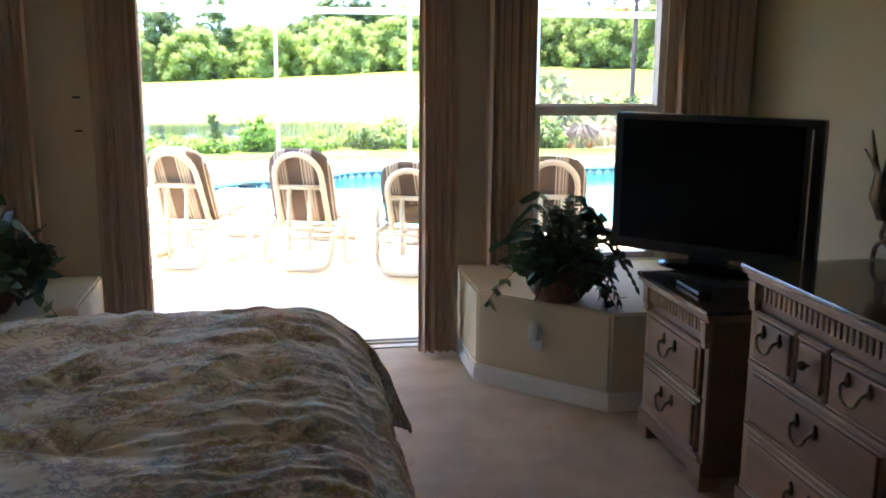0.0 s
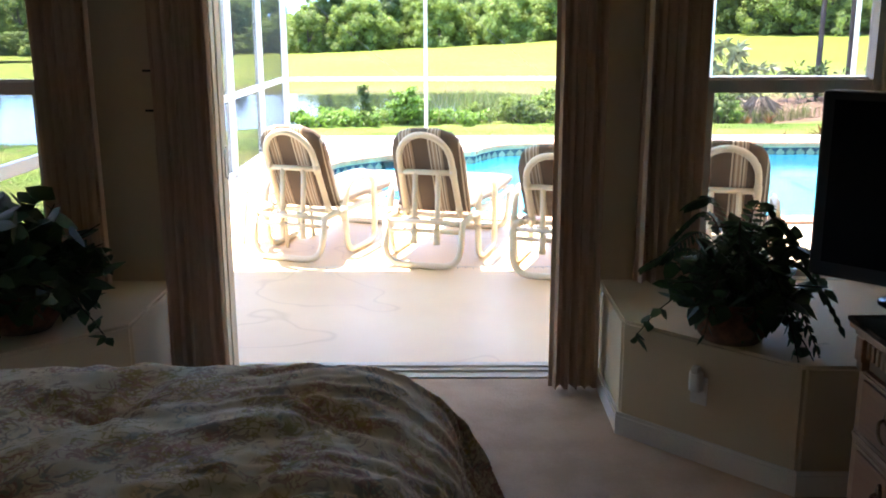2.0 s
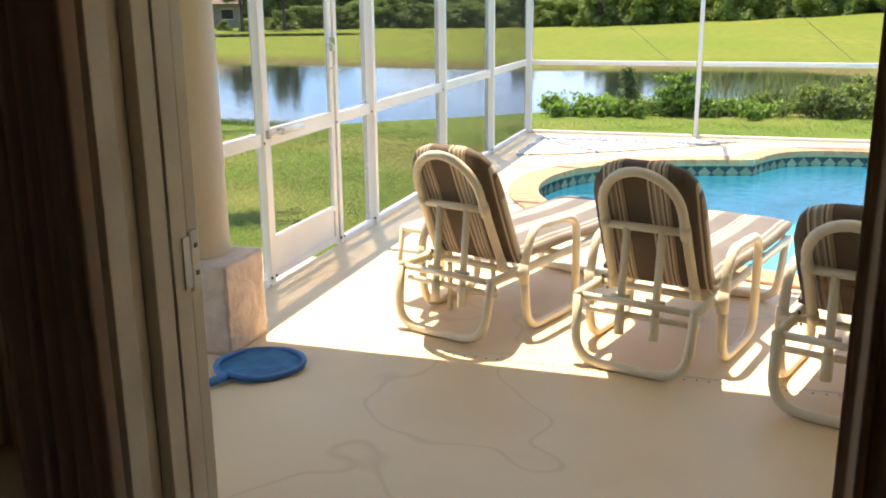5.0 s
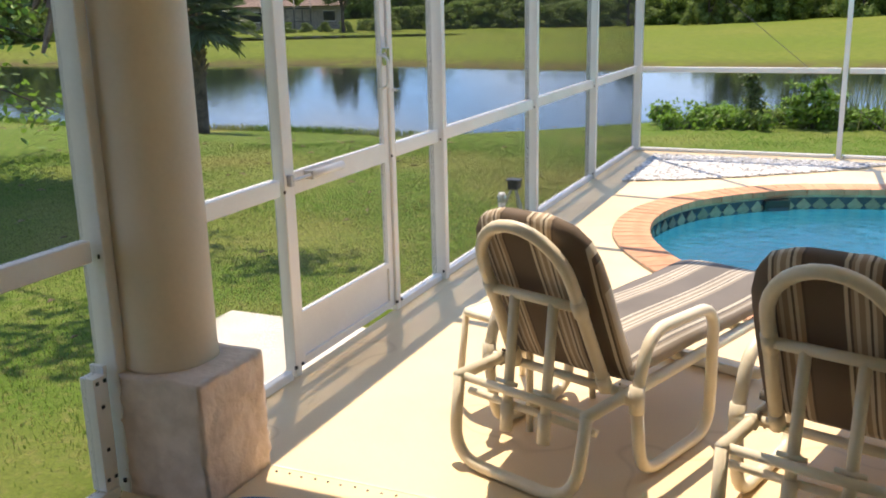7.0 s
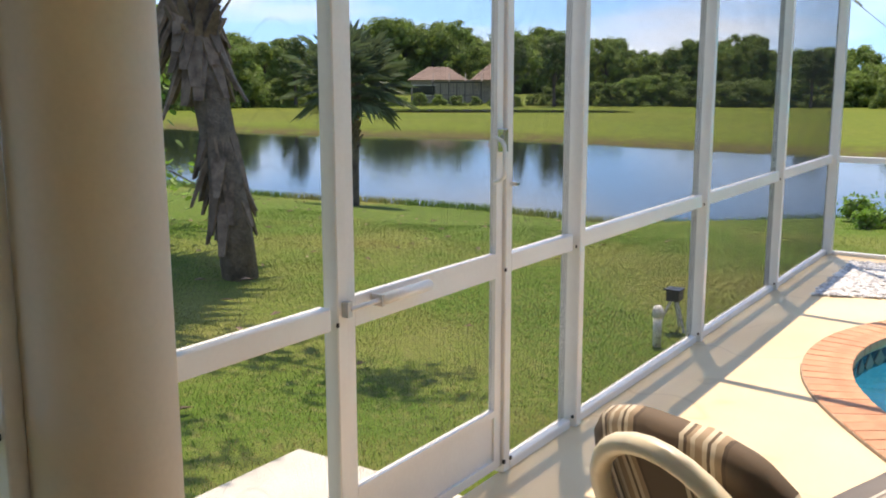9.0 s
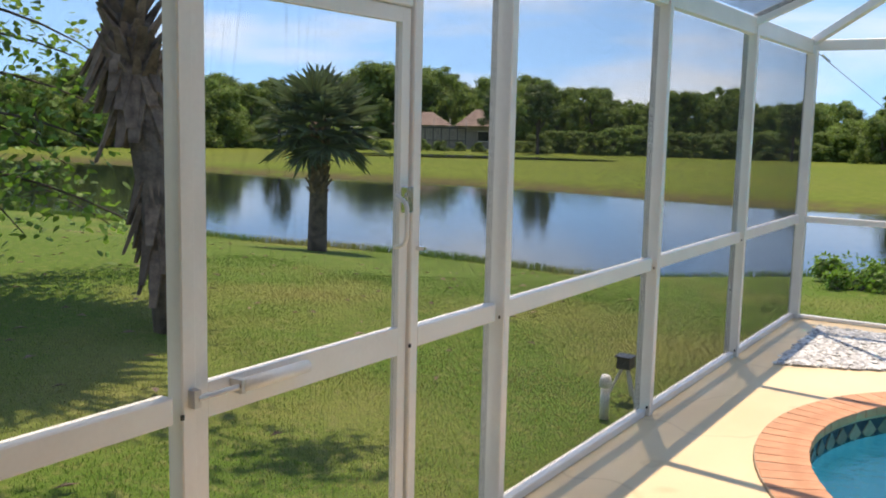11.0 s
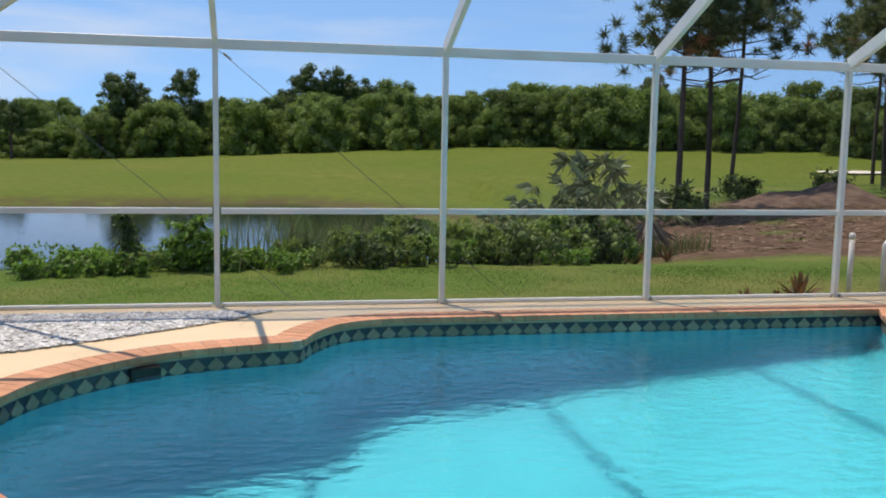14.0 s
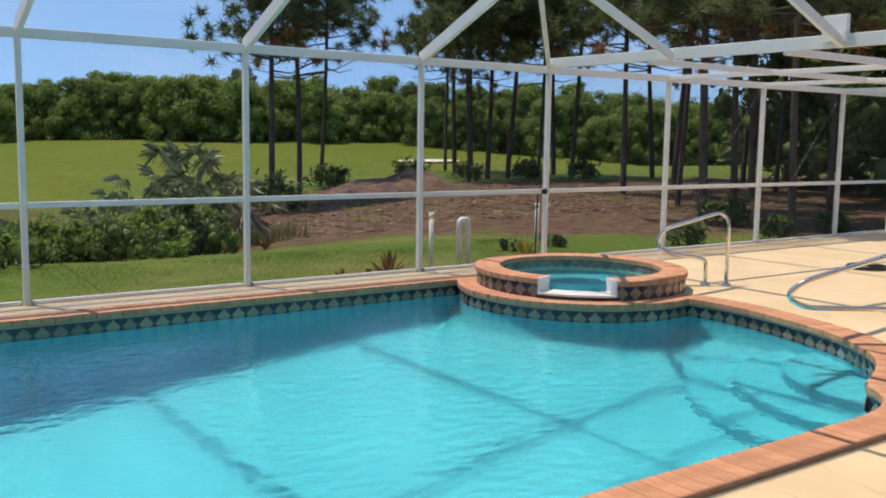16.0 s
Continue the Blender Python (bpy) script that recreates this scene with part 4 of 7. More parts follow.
# ---- screen door ----
sd = thing("screen_door", "white aluminium screen door with a solid kick plate, closed", "screen door", at=(-0.01, 4.93, 0))
sl = 0.99
part("door_stile", boxes((-0.03, 0.0, 0.03, 0.0, 0.05, 2.06), bevel=0.003), M_ALU, sd)
part("door_stile", boxes((-0.03, sl - 0.05, 0.03, 0.0, sl, 2.06), bevel=0.003), M_ALU, sd)
part("door_rail", boxes((-0.03, 0.05, 2.01, 0.0, sl - 0.05, 2.06)), M_ALU, sd)
part("door_rail", boxes((-0.03, 0.05, 0.85, 0.0, sl - 0.05, 0.95)), M_ALU, sd)
part("door_rail", boxes((-0.03, 0.05, 0.03, 0.0, sl - 0.05, 0.07)), M_ALU, sd)
part("kick_plate", boxes((-0.022, 0.05, 0.07, -0.012, sl - 0.05, 0.26)), M_ALU, sd, "white kick plate")
part("door_rail", boxes((-0.03, 0.05, 0.26, 0.0, sl - 0.05, 0.29)), M_ALU, sd)
wires("screen", sd, (-0.015, 0.05, 0.29), (0, 1, 0), (0, 0, 1), sl - 0.10, 0.56)
wires("screen", sd, (-0.015, 0.05, 0.95), (0, 1, 0), (0, 0, 1), sl - 0.10, 1.06)
bm = bmesh.new()
tube(bm, fillet([(0.0, sl - 0.07, 1.24), (0.06, sl - 0.09, 1.26), (0.06, sl - 0.09, 1.40), (0.0, sl - 0.07, 1.42)], 0.03), 0.008, 8)
part("door_handle", bm, M_WHITEPVC, sd, "white pull handle", True)
part("latch", boxes((0.0, sl - 0.045, 1.36, 0.03, sl - 0.01, 1.45), (0.0, sl + 0.03, 1.22, 0.05, sl + 0.05, 1.235), bevel=0.003), M_STEEL, sd, "grey latch")
bm = bmesh.new()
tube(bm, [(0.035, -0.02, 0.925), (0.035, 0.16, 0.925)], 0.009, 8)
closer = part("closer", bm, M_ALLOY, sd, "silver pneumatic door closer")
bm = bmesh.new()
tube(bm, [(0.035, 0.14, 0.925), (0.035, 0.42, 0.925)], 0.02, 10)
part("closer_tube", bm, M_WHITEPVC, closer, "white closer tube", True)
part("closer_bracket", boxes((0.0, -0.035, 0.90, 0.04, -0.01, 0.95), (0.0, 0.13, 0.905, 0.05, 0.145, 0.945), bevel=0.002), M_ALLOY, closer)

pad = structure("pavement", boxes((-1.0, 4.75, -0.16, -0.07, 5.75, -0.055), bevel=0.01), M_CONCRETE, "pale concrete step pad outside the screen door", "paving slab")


# ---- loungers ----
def cushion_slab(bm, pts, width, thick, round_end=None):
    """A padded cushion along a bent line in the y-z plane, with soft edges; round_end rounds the first end's corners."""
    pts = [Vector(p) for p in pts]
    nx, k = 10, len(pts)
    grid = {}
    for side in (0, 1):
        for i, p in enumerate(pts):
            d = (pts[min(i + 1, k - 1)] - pts[max(i - 1, 0)]).normalized()
            nrm = Vector((0, -d.z, d.y))
            fall = i / (k - 1)
            half = width / 2
            if round_end and i < round_end:
                f = 1 - i / round_end
                half *= math.sqrt(max(0.12, 1 - 0.8 * f * f))
            edge = min(i, k - 1 - i)
            puff = 1.0 if edge > 1 else (0.8 if edge == 1 else 0.45)
            for j in range(nx + 1):
                u = j / nx * 2 - 1
                swell = puff * (1 - 0.55 * abs(u) ** 6)
                wob = 0.006 * noise.noise(Vector((u * 2.2, fall * 7, side * 3 + 1)))
                off = nrm * ((thick * 0.5 * swell + wob) * (1 if side else -1))
                grid[side, i, j] = bm.verts.new(Vector((u * half, 0, 0)) + p + off)
    for i in range(k - 1):
        for j in range(nx):
            bm.faces.new((grid[0, i, j], grid[0, i + 1, j], grid[0, i + 1, j + 1], grid[0, i, j + 1]))
            bm.faces.new((grid[1, i, j], grid[1, i, j + 1], grid[1, i + 1, j + 1], grid[1, i + 1, j]))
        for j in (0, nx):
            bm.faces.new((grid[0, i, j], grid[1, i, j], grid[1, i + 1, j], grid[0, i + 1, j]))
    for i in (0, k - 1):
        for j in range(nx):
            bm.faces.new((grid[0, i, j], grid[0, i, j + 1], grid[1, i, j + 1], grid[1, i, j]))
    return bm


def lounger(lean=0.46, top=0.62):
    """A chaise of bent cream pipe: local y runs from the head to the foot, origin on the floor below the hinge of the back."""
    g = thing("sun_lounger", "cream pipe sun lounger with a brown striped cushion, back raised", "lounger", "loungers along the pool")
    R = 0.023
    zs = 0.33

    def pipe(name, pts, rad=0.06, r=R, closed=False, label=""):
        bm = bmesh.new()
        tube(bm, fillet(pts, rad, 6, closed) if rad else pts, r, 10, closed)
        return part(name, bm, M_PVC, g, label, True)

    # back frame: arch leaning to the rear, with crossbar and two props
    at_back = lambda x, s: (x, -s * lean - 0.01, zs + s)
    bend = top - 0.19
    bar_s = top * 0.55
    arch = [at_back(-0.205, 0.0), at_back(-0.19, bend)]
    arch += [at_back(0.19 * math.cos(a), bend + 0.19 * math.sin(a)) for a in (math.pi * (1 - i / 14) for i in range(1, 14))]
    arch += [at_back(0.19, bend), at_back(0.205, 0.0)]
    pipe("back_arch", arch, 0.0)
    pipe("back_crossbar", [at_back(-0.19, bar_s), at_back(0.19, bar_s)], 0, 0.019)
    for x in (-0.085, 0.085):
        pipe("back_prop", [at_back(x, bar_s), (x, -0.215, 0.24)], 0, 0.019)
        pipe("prop_foot", [(x, -0.213, 0.27), (x, -0.222, 0.16)], 0, 0.024)
        pipe("peg", [(x - 0.045, -0.215, 0.345), (x + 0.045, -0.215, 0.345)], 0, 0.009)
    # seat frame
    for x in (-0.285, 0.285):
        pipe("seat_rail", [(x, -0.26, zs), (x, 1.36, zs)], 0)
    for y in (0.0, 0.45, 0.9, 1.36):
        pipe("seat_crossbar", [(-0.285, y, zs), (0.285, y, zs)], 0, 0.018)
    pipe("rear_crossbar", [(-0.285, -0.235, zs - 0.005), (0.285, -0.235, zs - 0.005)], 0, 0.017)
    pipe("prop_bar", [(-0.285, -0.19, 0.25), (0.285, -0.19, 0.25)], 0, 0.015)
    # rear hoop leg
    pipe("rear_leg", [(-0.285, -0.25, zs), (-0.275, -0.30, 0.024), (0.275, -0.30, 0.024), (0.285, -0.25, zs)], 0.14)
    # arm loops down to the floor
    for x in (-0.335, 0.335):
        pipe("arm_leg", [(x, -0.02, zs + 0.02), (x, 0.05, 0.56), (x, 0.52, 0.54), (x, 0.52, 0.024), (x, 0.02, 0.024), (x, -0.02, zs - 0.02)], 0.12)
        pipe("arm_joint", [(x * 0.8, -0.02, zs), (x * 1.03, -0.02, zs)], 0, 0.028)
        pipe("arm_collar", [(x, -0.02, zs - 0.05), (x, -0.018, zs + 0.05)], 0, 0.028)
    pipe("foot_leg", [(-0.285, 1.30, zs), (-0.285, 1.14, 0.024), (0.285, 1.14, 0.024), (0.285, 1.30, zs)], 0.10)
    for x in (-0.192, 0.192):
        pipe("collar", [at_back(x, bar_s - 0.03), at_back(x, bar_s + 0.03)], 0, 0.027)
        pipe("hinge_collar", [at_back(x * 1.06, 0.0), at_back(x * 1.05, 0.06)], 0, 0.027)
    # cushions
    off = 0.066
    line = [(0, -s * lean + off, zs + s + off * lean) for s in (top + 0.0, top - 0.03, top - 0.08, top - 0.15, top - 0.25, top - 0.34, 0.2, 0.1, 0.03, 0.0)]
    bm = cushion_slab(bmesh.new(), line, 0.53, 0.09, 4)
    part("back_cushion", bm, M_CUSHION, g, "brown and tan striped back cushion", True)
    line = [(0, y, zs + 0.070 + 0.008 * math.sin(y * 5)) for y in (0.03, 0.07, 0.2, 0.35, 0.5, 0.65, 0.8, 0.95, 1.1, 1.25, 1.36, 1.40)]
    bm = cushion_slab(bmesh.new(), line, 0.57, 0.10)
    part("seat_cushion", bm, M_CUSHIONTOP, g, "sun-faded grey and cream striped seat cushion", True)
    for x in (-0.265, 0.265):
        bm = bmesh.new()
        tube(bm, [(x, -0.02, zs + 0.04), (x * 1.04, 0.05, zs - 0.0), (x * 1.02, 0.06, zs - 0.05)], 0.006, 5)
        part("tie", bm, M_CUSHION, g, "short cushion tie")
    return g


first = lounger()
first.matrix_basis = pose(1.363, 4.58, 0, 0, 0, -19.4)
for lx, ly, turn in ((2.337, 4.355, -16), (4.22, 3.57, -15)):
    copy_thing(first, pose(lx, ly, 0, 0, 0, turn))
lower = lounger(0.75, 0.53)
tagged(lower, "cream pipe sun lounger with striped cushion, back set lower")
lower.matrix_basis = pose(3.23, 4.02, 0, 0, 0, -18)

# small side table beside the first lounger
side = thing("side_table", "small cream pipe side table beside the lounger", "side table", at=(1.10, 5.0, 0), turn=-20)
bm = bmesh.new()
tube(bm, fillet([(-0.20, -0.2, 0.42), (0.16, -0.2, 0.42), (0.16, 0.2, 0.42), (-0.20, 0.2, 0.42)], 0.05, 4, True), 0.016, 8, True)
part("top_frame", bm, M_PVC, side, "", True)
part("tabletop", boxes((-0.19, -0.19, 0.418, 0.15, 0.19, 0.43), bevel=0.004), M_WHITEPVC, side, "white plastic top")
for x in (-0.19, 0.15):
    for y in (-0.19, 0.19):
        bm = bmesh.new()
        tube(bm, [(x * 1.15, y * 1.15, 0.0), (x, y, 0.42)], 0.015, 8)
        part("leg", bm, M_PVC, side, "", True)

# ---- pool net lying on the deck ----
net = thing("pool_net", "blue plastic leaf skimmer net lying on the deck", "pool net", at=(0.58, 3.63, 0))
rim_pts = [(-0.13, -0.15), (-0.20, -0.02), (-0.14, 0.20), (0.03, 0.235), (0.19, 0.12), (0.20, 0.0), (0.06, -0.16)]
rim_curve = [(p.x * 0.95, p.y * 0.95, 0.028 + 0.012 * math.sin(i * 0.4)) for i, p in enumerate(spline(rim_pts, 5))]
bm = bmesh.new()
tube(bm, rim_curve, 0.014, 8, True)
part("rim", bm, M_BLUE, net, "bright blue rim", True)
bm = bmesh.new()
rings = []
for f in (1.0, 0.8, 0.55, 0.3):
    rings.append([bm.verts.new((x * f, y * f, 0.026 - 0.016 * (1 - f) + 0.004 * noise.noise(Vector((x * 9, y * 9, f))))) for x, y, z in rim_curve])
for a, b in zip(rings, rings[1:]):
    for i in range(len(a)):
        bm.faces.new((a[i], a[(i + 1) % len(a)], b[(i + 1) % len(a)], b[i]))
bm.faces.new(rings[-1])
part("netting", bm, M_NET, net, "slack blue netting", True)
bm = bmesh.new()
tube(bm, [(-0.06, -0.14, 0.03), (-0.10, -0.24, 0.028), (-0.55, -1.25, 0.022)], 0.02, 8)
part("pole", bm, M_BLUE, net, "blue pole", True)

# ---- spa ----
spa = thing("spa", "raised round spa with brick rim, diamond tiles and a spillway", "spa", at=(*SPA_C, 0))
gap = 0.33


def arc_wall(bm, r0, r1, z0, z1, a0, a1, n=44):
    rings = []
    for i in range(n + 1):
        a = a0 + (a1 - a0) * i / n
        c, s = math.cos(a), math.sin(a)
        rings.append([bm.verts.new(p) for p in ((r0 * c, r0 * s, z0), (r1 * c, r1 * s, z0), (r1 * c, r1 * s, z1), (r0 * c, r0 * s, z1))])
    for a, b in zip(rings, rings[1:]):
        for j in range(4):
            bm.faces.new((a[j], a[(j + 1) % 4], b[(j + 1) % 4], b[j]))
    bm.faces.new(rings[0][::-1])
    bm.faces.new(rings[-1])
    return bm


A0, A1 = SPILL + gap, SPILL - gap + 2 * math.pi
part("spa_wall", arc_wall(bmesh.new(), SPA_RI + 0.015, SPA_R - 0.012, -0.02, SPA_TOP - 0.052, A0, A1), M_TILE_DARK, spa, "navy glazed tile band")
part("spa_wall", arc_wall(bmesh.new(), SPA_RI + 0.015, SPA_R - 0.012, -0.02, 0.055, A1 - 2 * math.pi, A0, 10), M_TILE_DARK, spa, "navy glazed tile band below the spillway")
part("rim_bed", arc_wall(bmesh.new(), SPA_RI + 0.004, SPA_R + 0.006, SPA_TOP - 0.052, SPA_TOP - 0.006, A0, A1), M_GROUT, spa, "sandy grout under the rim bricks")
bm = arc_wall(bmesh.new(), SPA_RI + 0.0, SPA_R + 0.03, 0.056, 0.075, A1 - 2 * math.pi - 0.01, A0 + 0.01, 10)
arc_wall(bm, SPA_RI, SPA_R + 0.012, 0.075, SPA_TOP + 0.004, A0 - 0.002, A0 + 0.018, 2)
arc_wall(bm, SPA_RI, SPA_R + 0.012, 0.075, SPA_TOP + 0.004, A1 - 0.018, A1 + 0.002, 2)
part("spillway", bm, M_WHITEPVC, spa, "white spillway lip")
bm = bmesh.new()
lathe_rings = [(SPA_RI + 0.014, 0.14), (SPA_RI + 0.014, -0.35), (0.5, -0.36), (0.48, -0.8)]
rings = [[bm.verts.new((r * math.cos(a), r * math.sin(a), z)) for a in (2 * math.pi * j / 40 for j in range(40))] for r, z in lathe_rings]
for a, b in zip(rings, rings[1:]):
    for j in range(40):
        bm.faces.new((a[j], a[(j + 1) % 40], b[(j + 1) % 40], b[j]))
bm.faces.new(rings[-1])
part("spa_basin", bm, M_PLASTER, spa, "turquoise plaster bench and well")
bm = bmesh.new()
bm.faces.new([bm.verts.new((SPA_C[0] + (SPA_RI + 0.016) * math.cos(a), SPA_C[1] + (SPA_RI + 0.016) * math.sin(a), 0.085)) for a in (2 * math.pi * j / 48 for j in range(48))])
spa_water = structure("water_spa", bm, M_WATER, "clear still spa water", "water")
spa_water.visible_shadow = False
for dx in (-0.16, 0.0, 0.17):
    a = SPILL + dx
    bm = bmesh.new()
    c, s = math.cos(a), math.sin(a)
    tube(bm, [(1.11 * c, 1.11 * s, 0.06), (1.15 * c, 1.15 * s, 0.02), (1.275 * c, 1.275 * s, 0.012), (1.285 * c, 1.285 * s, -0.15)], 0.004, 5)
    part("trickle", bm, M_WATER, spa, "thin trickle of water over the bricks", True)


def handrail(name, label, origin, along, pts, rad):
    h = thing(name, label, "handrail", at=(*origin, 0))
    u = Vector((*along, 0)).normalized()
    bm = bmesh.new()
    tube(bm, fillet([u * s + Vector((0, 0, z)) for s, z in pts], rad, 7), 0.021, 10)
    part("rail", bm, M_STEEL, h, "", True)
    for s in (pts[0][0], pts[-1][0]):
        bm = bmesh.new()
        lathe(bm, [(0.055, 0.0), (0.055, 0.008), (0.04, 0.02), (0.024, 0.022)], 16, tuple((u * s)[:2]))
        part("escutcheon", bm, M_STEEL, h, "", True)
    return h


handrail("spa_handrail", "polished steel handrail bent over the spa rim", (10.72, 9.60), (-0.84, 0.55),
         [(0.0, 0.0), (0.0, 0.27), (0.12, 0.31), (0.40, 0.33), (0.56, 0.42), (0.50, 0.60), (-0.14, 0.80), (-0.235, 0.72), (-0.235, 0.0)], 0.13)
handrail("pool_handrail", "polished steel handrail over the pool steps", (10.15, 6.33), (-0.80, 0.58),
         [(0.0, 0.0), (0.0, 0.26), (0.2, 0.29), (1.50, 0.29), (1.66, 0.38), (1.52, 0.50), (0.35, 0.88), (-0.12, 0.90), (-0.22, 0.7), (-0.22, 0.0)], 0.14)

# skimmer under the coping: a solid black block paints the shade of its opening
sk = thing("skimmer", "dark skimmer mouth under the pool coping", "skimmer", at=(1.70, 9.93, -0.11), turn=27)
part("mouth", boxes((-0.11, -0.02, -0.055, 0.11, 0.06, 0.05), bevel=0.006), M_BLACK, sk, "black block for the dark opening")
part("weir", boxes((-0.09, -0.03, -0.05, 0.09, -0.018, -0.01), bevel=0.003), M_TILE_DARK, sk, "dark weir flap")

# ---- pipes and fixtures outside the rear screen ----
def stub_pipe(x, y, h, double=False, r=0.03):
    g = thing("drain_pipe", "white plastic drain stub with a rounded cap", "pipe", "white pipes by the screen", at=(x, y, ground_height(x, y) - 0.02))
    bm = bmesh.new()
    if double:
        tube(bm, fillet([(-0.07, 0, 0), (-0.07, 0, h), (0.07, 0, h), (0.07, 0, 0)], 0.06, 5), r * 1.25, 10)
    else:
        tube(bm, [(0, 0, 0), (0, 0, h)], r, 10)
    part("pipe", bm, M_WHITEPVC, g, "", True)
    if not double:
        bm = bmesh.new()
        lathe(bm, [(r * 1.25, h - 0.05), (r * 1.25, h), (r * 0.9, h + 0.025), (r * 0.3, h + 0.03)], 10)
        part("cap", bm, M_WHITEPVC, g, "", True)
    return g


stub_pipe(9.02, 12.42, 0.74)
stub_pipe(9.52, 12.42, 0.66, True)
stub_pipe(11.25, 13.0, 0.74)
stub_pipe(-0.32, 8.5, 0.27, r=0.03)

lamp = thing("landscape_light", "black box spotlight on a grey tripod stake outside the screen", "spotlight", at=(-0.36, 8.92, -0.10))
for dx, dy in ((-0.10, -0.08), (0.10, -0.06), (0.0, 0.11)):
    bm = bmesh.new()
    tube(bm, [(dx, dy, 0.0), (dx * 0.15, dy * 0.15, 0.22)], 0.012, 6)
    part("leg", bm, M_CONCRETE, lamp)
part("lamp_head", boxes((-0.045, -0.055, 0.21, 0.045, 0.055, 0.29), (-0.06, -0.07, 0.287, 0.06, 0.045, 0.298), bevel=0.005), M_BLACK, lamp, "black lamp box with a visor")

bm = bmesh.new()
tube(bm, [(10.40, 12.06, 0.0), (10.42, 12.06, 0.88)], 0.012, 6)
hose = finish("hose_pole", bm, M_BLACK)
tagged(hose, "thin dark pole standing against the screen post", "pole")
bm = bmesh.new()
bmesh.ops.create_uvsphere(bm, u_segments=10, v_segments=8, radius=0.04, matrix=Matrix.Translation((10.44, 11.95, 0.9)))
knob = finish("screen_float", bm, M_BLACK, True)
tagged(knob, "small black ball clipped to the screen rail", "ball")

# pebble bed in the deck corner
beds = [(0.30, 10.08), (0.28, 11.68), (2.62, 11.68), (2.30, 11.32), (1.50, 10.72), (0.85, 10.30)]
bm = prism(bmesh.new(), beds[::-1], 0.001, 0.008)
bed = structure("ground_pebble_bed", bm, M_CONCRETE, "corner bed of white and grey pebbles in the deck", "pebble bed")
rng = random.Random(5)


def inside(p, poly):
    hit = False
    for (x0, y0), (x1, y1) in zip(poly, poly[1:] + poly[:1]):
        if (y0 > p[1]) != (y1 > p[1]) and p[0] < (x1 - x0) * (p[1] - y0) / (y1 - y0) + x0:
            hit = not hit
    return hit


vs, fs = [], []
ico_v = [(0, 0, 1), (0.9, 0, 0.2), (0.2, 0.9, 0.25), (-0.8, 0.4, 0.2), (-0.5, -0.8, 0.25), (0.5, -0.75, 0.2), (0.6, 0.5, -0.4), (-0.6, 0, -0.4)]
ico_f = [(0, 1, 2), (0, 2, 3), (0, 3, 4), (0, 4, 5), (0, 5, 1), (1, 6, 2), (2, 6, 3), (3, 7, 4), (4, 7, 5), (5, 6, 1)]
made = 0
while made < 3600:
    px, py = rng.uniform(0.25, 2.65), rng.uniform(10.05, 11.7)
    if not inside((px, py), beds):
        continue
    made += 1
    s, an = rng.uniform(0.012, 0.03), rng.uniform(0, 6.28)
    b = len(vs)
    for x, y, z in ico_v:
        x, y = x * 1.3, y
        vs.append((px + s * (x * math.cos(an) - y * math.sin(an)), py + s * (x * math.sin(an) + y * math.cos(an)), 0.012 + s * 0.5 * z + rng.uniform(0, 0.006)))
    fs += [tuple(i + b for i in f) for f in ico_f]
peb = raw("pebble", vs, fs, M_STONE, bed, "white and grey pebbles")
peb["kind"] = "stuff"


# ---- bedroom ----
def drape(name, x0, x1, y, z0, z1, folds, deep, label):
    """A gathered cloth panel with soft vertical folds."""
    g = thing(name, label, "drape", "drapes at the openings", at=((x0 + x1) / 2, y, z0))
    bm = bmesh.new()
    n, rows = folds * 10, 7
    hw = (x1 - x0) / 2
    for back in (0, 1):
        grid = []
        for r in range(rows + 1):
            f = r / rows
            line = []
            for i in range(n + 1):
                u = i / n
                amp = deep * (0.75 + 0.25 * math.sin(3.1 * f + u * 5))
                wob = amp * math.sin(u * folds * 2 * math.pi + 0.35 * math.sin(f * 4 + u * 9)) + 0.35 * amp * math.sin(u * folds * 4.7 * math.pi + 1)
                line.append(bm.verts.new(((u * 2 - 1) * hw * (1 - 0.03 * math.sin(f * 3)), wob + back * 0.004, f * (z1 - z0))))
            grid.append(line)
        for a, b in zip(grid, grid[1:]):
            for i in range(n):
                bm.faces.new((a[i], a[i + 1], b[i + 1], b[i]))
    part("cloth", bm, M_DRAPE, g, "", True)
    bm = bmesh.new()
    tube(bm, [(-hw - 0.02, 0, z1 - z0 + 0.012), (hw + 0.02, 0, z1 - z0 + 0.012)], 0.012, 8)
    part("heading_rod", bm, M_TRIM, g)
    return g


drape("drape", 1.22, 1.475, 1.46, 0.08, 2.35, 6, 0.035, "brown-beige drape gathered beside the open patio door")
drape("drape", 2.905, 3.135, 1.75, 0.02, 2.35, 5, 0.035, "brown-beige drape gathered beside the open patio door")
drape("drape", 3.30, 3.60, 1.83, LEDGE_Z + 0.012, 2.35, 6, 0.03, "brown-beige drape gathered beside the window")
drape("drape", 4.425, 4.915, 1.83, LEDGE_Z + 0.012, 2.35, 9, 0.03, "wide brown-beige drape gathered in the window corner")
drape("drape", 0.58, 0.86, 1.83, LEDGE_Z + 0.012, 2.35, 6, 0.03, "brown-beige drape gathered beside the window")
for z in (1.47, 1.29):
    sw = thing("wall_switch", "small cream switch plate on the bedroom wall", "switch", "switches by the door", at=(1.07, WALL_N, z))
    part("plate", boxes((-0.035, -0.006, -0.055, 0.035, 0.0, 0.055), bevel=0.003), M_WALL, sw)
    part("toggle", boxes((-0.02, -0.012, 0.012, 0.02, -0.004, 0.022)), M_BLACK, sw, "dark slot")

